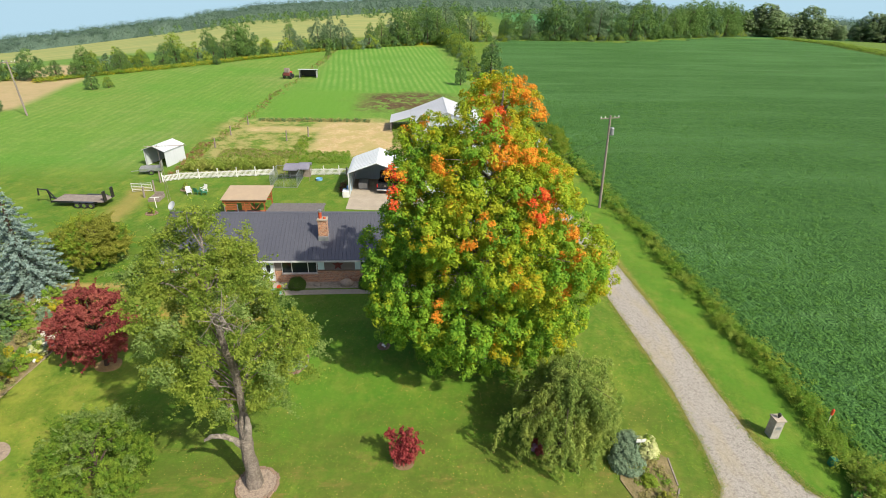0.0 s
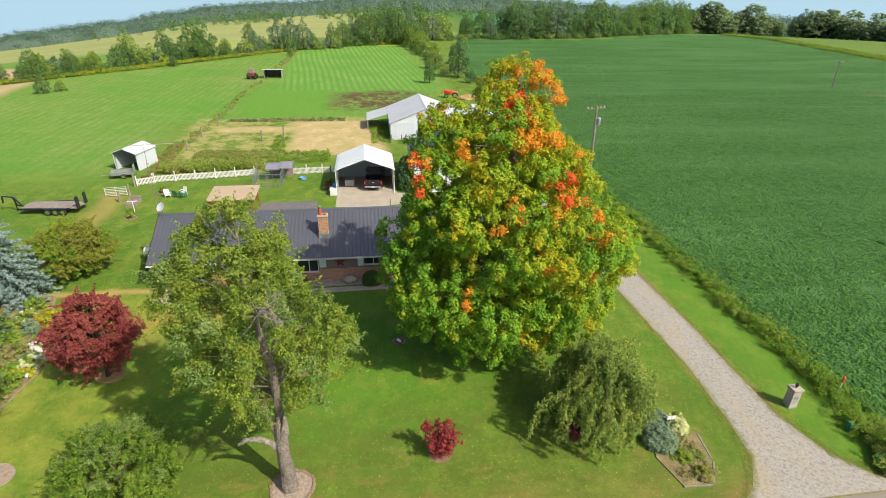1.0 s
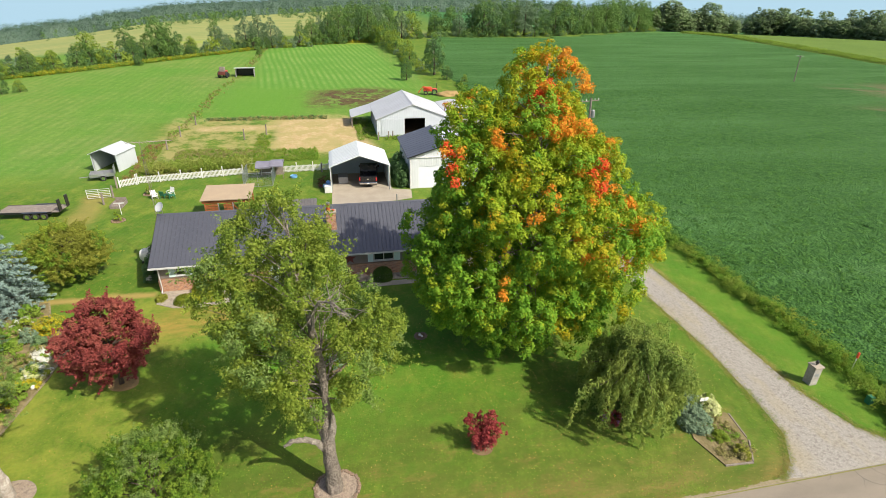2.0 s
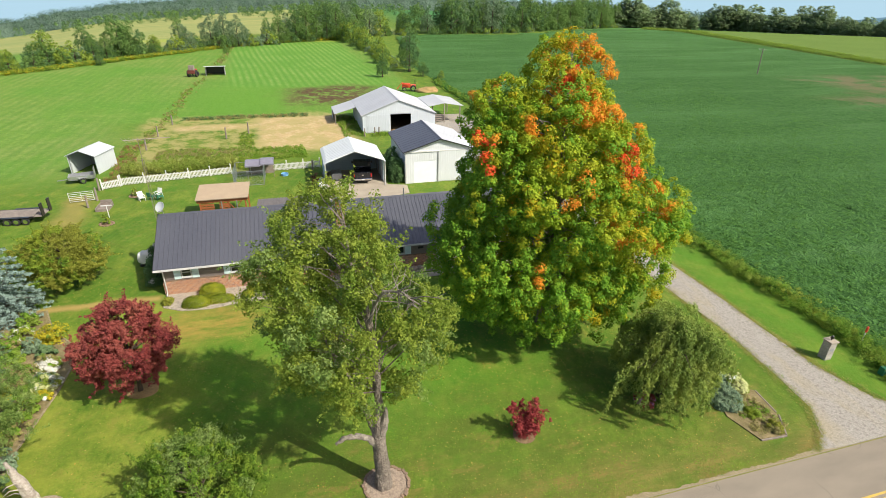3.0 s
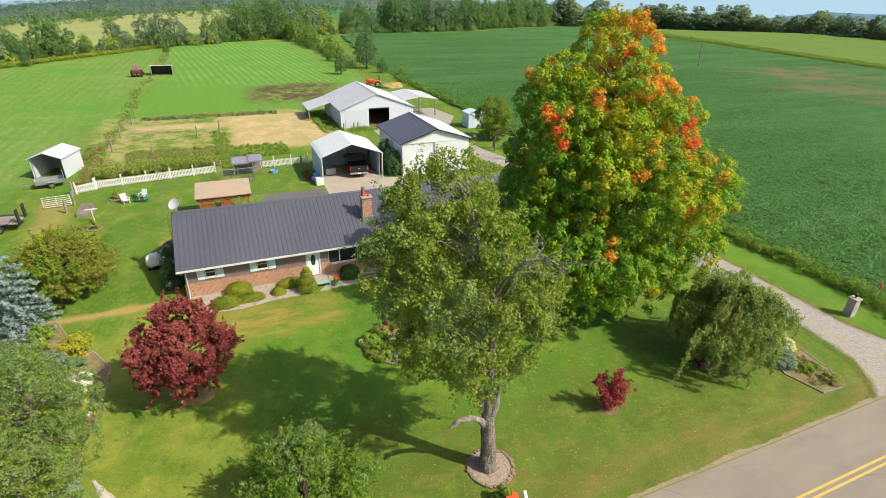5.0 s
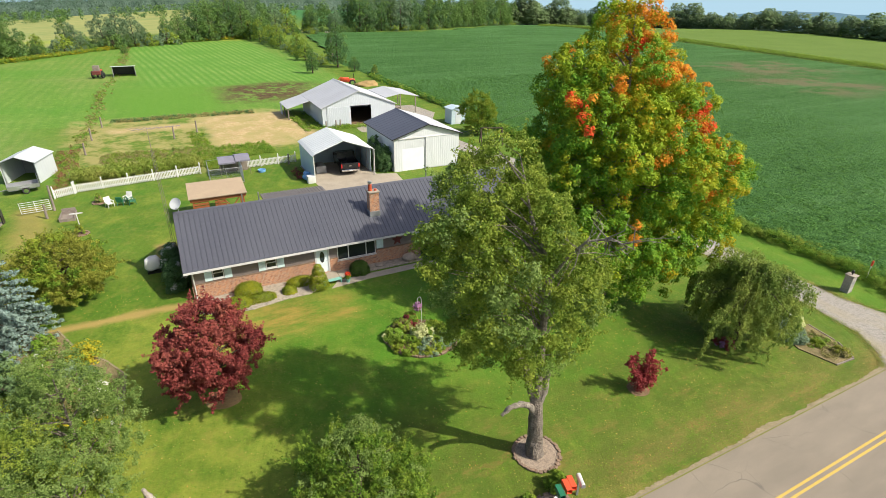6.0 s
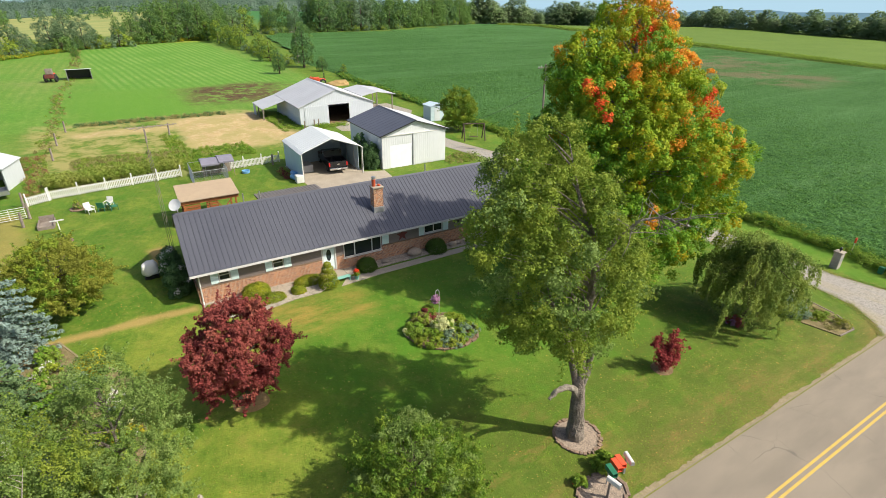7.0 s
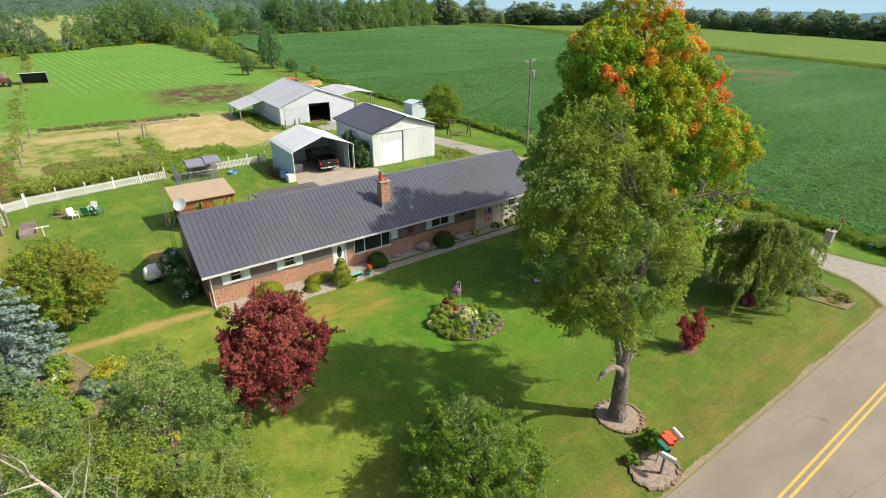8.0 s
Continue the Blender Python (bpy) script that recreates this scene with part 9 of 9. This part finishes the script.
def fallen_leaves():
    rng = np.random.default_rng(660)
    n = 900
    a, r = rng.random(n) * 2 * np.pi, 11 * rng.random(n) ** 0.6
    p = np.stack([5.5 + r * np.cos(a), 29.5 + r * np.sin(a) * 0.9, np.full(n, 0.02)], axis=1)
    p2 = np.stack([-33 + 4.5 * rng.normal(size=120) * 0.5 + 4, 45 + rng.normal(size=120) * 1.5, np.full(120, 0.02)], axis=1)
    p3 = np.stack([-27 + 41 * rng.random(520), 18.5 + 20 * rng.random(520), np.full(520, 0.02)], axis=1)
    pts = np.concatenate([p[(p[:, 0] < 16.5)], p2, p3])
    q, idx = leaf_arrays(rng, pts, np.full(len(pts), 0.03), np.full(len(pts), 1), 0.065, 3.0, 0.05, 0.3, 1.1)
    tagged(new("fallen_leaves", leaf_mesh("fallen_leaves", q, [L_FALLEN])), "yellow and orange leaves fallen on the lawn", "leaves", kind="stuff")


fallen_leaves()


def lawn_blades():
    rng = np.random.default_rng(670)
    n = 42000
    x, y = -29 + 46 * rng.random(n), 17.6 + 24 * rng.random(n) ** 1.15
    beds = ((-10.45, 21.75, 1.3), (-12.0, 18.75, 1.3), (-2.2, 22.9, 0.9), (-23.2, 31.6, 1.2), (-11.2, 32.4, 2.4), (12.0, 21.4, 2.3))
    ok = np.ones(n, bool)
    for bx0, by0, r in beds:
        ok &= np.hypot(x - bx0, y - by0) > r
    ok &= ~((x > 12.5) & (y < 19.5)) & (y < 40.3) & ~((x > 16.6) & (y > 19)) & (x > -27.6)
    patch = np.array([noise.noise(Vector((a * 0.35, b * 0.35, 2.0))) for a, b in zip(x, y)])
    ok &= rng.random(n) < 0.55 + patch
    pos = np.stack([x, y, np.full(n, 0.012)], axis=1)[ok]
    m = len(pos)
    q = leaf_quads(rng, pos, rng.normal(size=(m, 3)) * 0.16 + np.array([0, 0, 1.0]), 0.042, 2.0)
    k = np.where(rng.random(m) < np.clip(0.25 - patch[ok], 0.05, 0.6), 1, 0)
    tagged(new("lawn_blades", leaf_mesh("lawn_blades", q, [L_GRASS, L_GRASSDRY], k)), "loose green and dry blades on the mown lawn", "grass", kind="stuff")


lawn_blades()


def drive_fringe():
    rng = np.random.default_rng(675)
    left = [(13.05, 17.75), (14.55, 18.8), (15.85, 20.6), (16.3, 23.5), (16.7, 28), (16.6, 33), (16.4, 40), (16.3, 48), (15.8, 56)]
    right = [(24.15, 17.75), (22.05, 18.7), (20.65, 20.3), (19.8, 23.5), (19.8, 28), (19.9, 33), (19.7, 40), (19.4, 48), (18.9, 56)]
    pts = []
    for line, s in ((left, -1), (right, 1)):
        y = 17.9 + 38 * rng.random(1500) ** 1.3
        x = np.interp(y, [q for p, q in line], [p for p, q in line]) + s * (0.1 + rng.normal(size=1500) * 0.22)
        pts.append(np.stack([x, y, np.full(1500, 0.03)], axis=1))
    scatter_leaves("drive_fringe", "dry straw and grass tufts along the gravel edge", "grass", np.concatenate(pts), 0.032, [L_STRAW, L_GRASSDRY, L_GRASS], 676, 0.16, 12, None, 2.5, 2.4, 0.12, True)


drive_fringe()

# ---- from the draft plan to the ground, fitted to the camera's view ----
UNSTRETCHED = ("ground", "sky_backdrop", "backdrop_ridge", "far_woods", "distant_copse")


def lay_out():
    """Carries and scales every thing from its place on the draft plan to where it fits the camera's view."""
    tops = [o for o in scene.objects if o.parent is None and o.type in ("MESH", "EMPTY") and o.name.split(".")[0] not in UNSTRETCHED]
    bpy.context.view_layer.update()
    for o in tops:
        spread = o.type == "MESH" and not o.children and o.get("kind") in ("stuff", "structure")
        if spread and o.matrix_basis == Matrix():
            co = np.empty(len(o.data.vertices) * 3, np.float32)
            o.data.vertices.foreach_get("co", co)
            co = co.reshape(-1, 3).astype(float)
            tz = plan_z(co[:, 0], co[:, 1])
            x, y, f = fit_to_view(co[:, 0], co[:, 1])
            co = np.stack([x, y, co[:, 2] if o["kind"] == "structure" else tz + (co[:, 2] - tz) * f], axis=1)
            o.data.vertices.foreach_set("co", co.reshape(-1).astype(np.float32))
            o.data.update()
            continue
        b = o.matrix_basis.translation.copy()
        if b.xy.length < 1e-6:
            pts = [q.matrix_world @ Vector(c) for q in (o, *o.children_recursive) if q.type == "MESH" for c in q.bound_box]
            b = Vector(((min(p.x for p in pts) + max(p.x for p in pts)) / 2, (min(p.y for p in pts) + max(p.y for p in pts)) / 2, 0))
        x, y, f = (float(v) for v in fit_to_view(b.x, b.y))
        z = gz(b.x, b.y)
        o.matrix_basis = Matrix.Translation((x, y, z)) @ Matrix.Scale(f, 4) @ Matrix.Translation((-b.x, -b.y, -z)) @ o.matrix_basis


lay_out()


def west_trees():
    """The scattered large trees and the scrub behind the hay meadow, placed and sized to fit the camera's view."""
    rng = np.random.default_rng(730)

    def stand(k, x, y, h):
        m = Matrix.Translation((x, y, float(terrain(x, y)))) @ Matrix.Rotation(rng.random() * 6.28, 4, "Z") @ Matrix.Scale(h / PROTOS[k][2], 4)
        t = thing("woodland_tree", WOOD_LABEL[k], "tree", m, "trees of the far tree line")
        attach("trunk", PROTOS[k][1], t)
        attach("crown", PROTOS[k][0], t)

    for k, x, y, h in ((4, -84, 198, 15), (1, -78, 214, 15), (0, -69, 219, 18), (3, -66, 222, 16), (4, -60, 228, 10), (5, -53, 240, 19), (2, -50, 238, 12), (2, -43, 252, 18), (2, -38, 256, 19), (2, -33, 258, 17), (3, -29, 262, 9), (1, -21, 270, 13), (0, -16, 276, 14), (1, -8, 280, 20), (0, -3, 284, 21), (5, 2, 286, 20), (1, 7, 288, 21), (0, 12, 290, 20)):
        stand(k, x, y, h * (0.74 if x < -25 else 0.85))
    # scrub at their foot, thinner to the east
    edge = ((-150, 116), (-118, 140), (-98, 158), (-84, 178), (-76, 196), (-60, 222), (-44, 243), (-28, 256), (-10, 272), (4, 282))
    for (x0, y0), (x1, y1) in zip(edge, edge[1:]):
        n = round(math.hypot(x1 - x0, y1 - y0) / 3.6)
        for i in range(n):
            f = (i + rng.random()) / n
            far = 2 + 9 * rng.random()
            k = int(rng.choice([0, 3, 4, 6, 7, 6], p=[0.12, 0.24, 0.14, 0.2, 0.1, 0.2]))
            h = (3.0 + 3.5 * rng.random()) * (1.35 if x0 < -70 and k < 5 else 1.0)
            stand(k, x0 + (x1 - x0) * f - far * 0.6, y0 + (y1 - y0) * f + far * 0.6, h)


west_trees()


# ---- the two large trees ----
def build_maple():
    rng = np.random.default_rng(11)
    bx0, by0 = 3.9, 32.1
    t = thing("maple_tree", "large maple turning from green to yellow, orange and red", "tree", pose(bx0, by0, 0))
    zs = [1.6, 2.9, 5.0, 8.0, 11.0, 13.8, 15.4, 16.4, 18.2, 19.4, 20.3]
    cx = np.array([3.4, 3.6, 3.8, 4.1, 4.1, 3.8, 3.5, 4.0, 4.5, 4.6, 4.7]) - bx0
    cy = np.array([31.9, 31.9, 32.0, 32.2, 32.2, 32.5, 32.6, 33.0, 33.6, 33.8, 33.8]) - by0
    rx = [4.6, 6.0, 7.3, 8.2, 7.5, 6.4, 5.3, 3.0, 2.4, 2.0, 1.0]
    ry = [3.9, 5.4, 6.8, 7.0, 6.5, 5.4, 4.3, 3.0, 2.4, 2.0, 1.0]
    c, face, bough = lobed(rng, zs, cx, cy, rx, ry, 2600, 0.98, 0.58, 0.75, -0.2, 0.34, 0.64)
    # the second leader on the west side
    lz, lx, ly = [13.0, 14.8, 16.4, 17.5], np.full(4, 0.1 - bx0), np.full(4, 33.4 - by0)
    c2, face2, bough2 = lobed(rng, lz, lx, ly, [1.6, 2.4, 2.1, 1.1], [1.6, 2.2, 2.0, 1.1], 160, 0.85, 0.56)
    c, face, bough = np.concatenate([c, c2]), np.concatenate([face, face2]), np.concatenate([bough, bough2 + bough.max() + 1])
    # compact rounded tufts, the outer ones standing clear of the crown
    c = c + face * (0.35 * rng.random(len(c)) ** 3)[:, None]
    rad = 0.27 + 0.15 * rng.random(len(c))
    counts = (62 * (rad / 0.35) ** 2).astype(int)
    q, idx = tuft_leaves(rng, c, face, rad, counts, 0.135, 1.7, 0.4, 0.4)
    # autumn colour, with some shade put in: deeper green low and west, olive and yellow on the sunny east side, orange
    # at the top, red on single boughs
    h = c[:, 2] / 20
    patch = np.array([0.6 * noise.noise(Vector(p) * 0.40 + Vector((7, 3, 1))) + 0.75 * noise.noise(Vector(p) * 0.85 + Vector((2, 9, 4))) for p in c])
    per = rng.normal(size=bough.max() + 1)[bough]
    lead = np.clip(1 - np.hypot(c[:, 0] - 0.7, c[:, 1] - 1.6) / 3.6, 0, 1) * np.clip((c[:, 2] - 14.5) / 4.0, 0, 1)
    a = 0.60 * h + 0.20 * np.clip(c[:, 0] / 7, -1, 1) + 0.38 * patch + 0.17 * per + 0.30 * lead + rng.normal(size=len(c)) * 0.07 - 0.02
    kind = np.where(a > 0.76, 3, np.where(a > 0.56, 2, np.where(a > 0.24, 0, 1)))
    for x, y, z, r, k in ((-2.7, 29.0, 12.3, 1.2, 4), (-0.5, 26.4, 9.0, 1.3, 4), (6.5, 28.0, 13.3, 1.3, 4), (3.2, 27.4, 12.8, 0.9, 3), (-1.9, 29.7, 15.4, 1.2, 3), (-2.5, 30.4, 14.1, 1.0, 4), (6.8, 29.2, 16.2, 1.2, 3), (8.4, 28.2, 10.6, 1.1, 3), (1.6, 30.0, 17.2, 1.0, 3), (5.6, 26.6, 9.8, 0.8, 3), (-3.3, 29.6, 10.9, 1.0, 3), (4.0, 32.0, 17.0, 1.0, 4), (0.6, 26.8, 7.6, 0.8, 3), (2.2, 27.2, 11.2, 0.8, 3), (7.6, 27.8, 8.6, 0.9, 3)):
        d = np.linalg.norm(c - np.array([x - bx0, y - by0, z]), axis=1)
        kind = np.where((d < r * (0.6 + 0.6 * rng.random(len(c)))) & (rng.random(len(c)) < 0.85), np.where(rng.random(len(c)) < 0.7, k, 3), kind)
    mi = kind[idx]
    stray = rng.random(len(mi))
    mi = np.where((stray < 0.05) & (mi < 4), np.array([2, 0, 3, 2, 4])[mi], mi)
    attach("crown", leaf_mesh("crown", halves(q), [L_MAPLE_G, L_MAPLE_D, L_MAPLE_Y, L_MAPLE_O, L_MAPLE_R], mi), t, "dense leaves, green below and orange above")
    path = [(0, 0, -0.1), (0.05, 0, 1.2), (0.1, 0.05, 4), (0.0, 0.1, 8), (0.2, 0.4, 12), (0.4, 1.0, 15.5), (0.7, 1.6, 18.8)]
    trunk_part(t, rng, path, [0.62, 0.48, 0.42, 0.33, 0.24, 0.14, 0.04], c[rng.choice(len(c), 110, False)] * np.array([0.9, 0.9, 1]), 0.075, M_BARK, 12, (0.2, 0.95))


build_maple()


def build_old_tree():
    """The old leaning tree in its ring of stones, with a broken stub and dead limbs."""
    rng = np.random.default_rng(23)
    bx0, by0 = -9.45, 21.72
    t = thing("old_shade_tree", "old leaning shade tree with thin foliage and dead limbs", "tree", pose(bx0, by0, 0))
    path = [(0, 0, -0.1), (-0.04, 0.05, 1.0), (-0.12, 0.12, 2.6), (-0.14, 0.2, 3.4), (-0.02, 0.35, 5.2), (-0.05, 0.4, 7.2), (-0.2, 0.2, 8.8), (-0.35, 0.2, 10.2), (-0.8, 1.0, 12.0), (-0.9, 1.7, 13.8)]
    radii = [0.47, 0.36, 0.31, 0.29, 0.20, 0.17, 0.15, 0.12, 0.07, 0.02]
    zs = [4.0, 5.0, 6.2, 8.0, 9.6, 11.2, 12.8, 14.0, 14.9]
    cx = np.array([-9.8, -9.75, -9.8, -9.65, -10.6, -11.0, -10.8, -10.5, -10.5]) - bx0
    cy = np.array([23.6, 23.4, 23.2, 23.1, 23.2, 23.5, 24.1, 24.6, 24.2]) - by0
    rx = [0.9, 2.0, 3.3, 4.1, 3.8, 3.3, 2.6, 1.8, 0.6]
    ry = [0.9, 1.9, 2.7, 3.3, 3.5, 3.3, 2.6, 1.7, 0.6]
    c, face, bough = lobed(rng, zs, cx, cy, rx, ry, 520, 0.66, 0.30, 0.45, -0.25, 0.42, 0.60)
    # thin places: round the bare branch, and where the trunk shows between the boughs
    thin = np.array([noise.noise(Vector(p) * 0.75 + Vector((3, 8, 2))) for p in c]) > -0.06
    bare = np.linalg.norm(c - np.array([0.5, -1.4, 12.0]), axis=1) < 1.1
    # foliage cleared along the camera's line of sight to the trunk, from the fork to the bare branch
    shown = np.zeros(len(c), bool)
    way = np.array([0.18, -0.66, 0.73])
    for (x, y, z), (x2, y2, z2) in zip(path[3:7], path[4:8]):
        for f in (0, 0.34, 0.67):
            d = c - np.array([x + (x2 - x) * f, y + (y2 - y) * f, z + (z2 - z) * f])
            s = d @ way
            shown |= (s > -0.3) & (np.linalg.norm(d - s[:, None] * way, axis=1) < 0.42)
    ok = thin & ~bare & ~shown
    c, face, bough = c[ok], face[ok], bough[ok]
    n = len(c)
    rad = 0.17 + 0.17 * rng.random(n)
    c2, face2, rad2, root = sprays(rng, c, face, int(n * 0.14), 1.0, 0.22, 0.1)
    c, face, rad, bough = np.concatenate([c, c2]), np.concatenate([face, face2]), np.concatenate([rad, rad2]), np.concatenate([bough, bough[root]])
    q, idx = tuft_leaves(rng, c, face, rad, (27 * (rad / 0.25) ** 2).astype(int) + 3, 0.085, 2.2, 0.35, 0.8)
    pale = rng.random(bough.max() + 1)[bough] < 0.3
    attach("crown", leaf_mesh("crown", halves(q), [L_ASH, L_LIGHT], pale.astype(int)[idx]), t, "thin grey-green foliage")
    bm = rough_tube(path, radii, 16, 0.075)
    limbs(bm, rng, path, radii, c[rng.choice(n, 50, False)], 0.038, 6, (0.45, 0.98))
    part("trunk", bm, M_BARK, t)
    fork = rough_tube([(-0.2, 0.25, 3.3), (-0.5, 0.35, 4.2), (-0.8, 0.55, 5.6), (-1.6, 0.8, 7.0), (-2.3, 0.9, 9.2)], [0.21, 0.16, 0.12, 0.09, 0.03], 10, 0.05)
    part("limb", fork, M_BARK, t, "", True)
    d = rough_tube([(-0.2, 0.1, 2.6), (-0.6, 0.05, 3.2), (-1.15, 0.05, 3.5), (-1.7, 0.02, 3.55), (-2.1, 0.0, 3.3)], [0.20, 0.15, 0.12, 0.12, 0.06], 9, 0.07, 4.0)
    part("dead_limb", d, M_DEADWOOD, t, "bleached broken-off limb")
    stub = rough_tube([(-0.05, 0.15, 3.1), (0.16, 0.05, 4.1), (0.22, 0.0, 4.9)], [0.23, 0.18, 0.08], 9, 0.08, 4.0)
    part("broken_stub", stub, M_DEADWOOD, t, "broken grey stub beside the trunk")
    main = [Vector(p) for p in ((-0.25, 0.1, 9.6), (-0.1, -0.5, 10.8), (0.2, -1.1, 11.7), (0.75, -1.7, 11.95), (1.33, -2.34, 11.66))]
    bm = tb(main, [0.085, 0.065, 0.05, 0.04, 0.014], 7)
    for i in range(26):
        k = 1 + i % 3
        s = main[k].lerp(main[k + 1], rng.random())
        e = s + Vector((rng.normal() * 0.55 + 0.1, rng.normal() * 0.55 - 0.1, rng.normal() * 0.45 + 0.25))
        m = s.lerp(e, 0.5) + Vector((rng.normal() * 0.16, rng.normal() * 0.16, rng.normal() * 0.12))
        tube(bm, [s, m, e], [0.026, 0.017, 0.005], 5)
        for q in range(2):
            w = m.lerp(e, 0.3 + 0.5 * rng.random())
            tube(bm, [w, w + Vector((rng.normal() * 0.25, rng.normal() * 0.25, rng.normal() * 0.2))], [0.011, 0.003], 4)
    part("dead_branch", bm, M_DEADWOOD, t, "bare bleached branch with twigs")


build_old_tree()

# ---- roofing sheets of the house ----
slope_panels(HOUSE, "roof_panel", EX0, EX1, EY - 0.03, EZ - 0.02, RY, RZ, 0.34, M_ROOF)
slope_panels(HOUSE, "roof_panel", EX0, EX1, KY + 0.03, EZ - 0.02, RY, RZ, 0.34, M_ROOF)
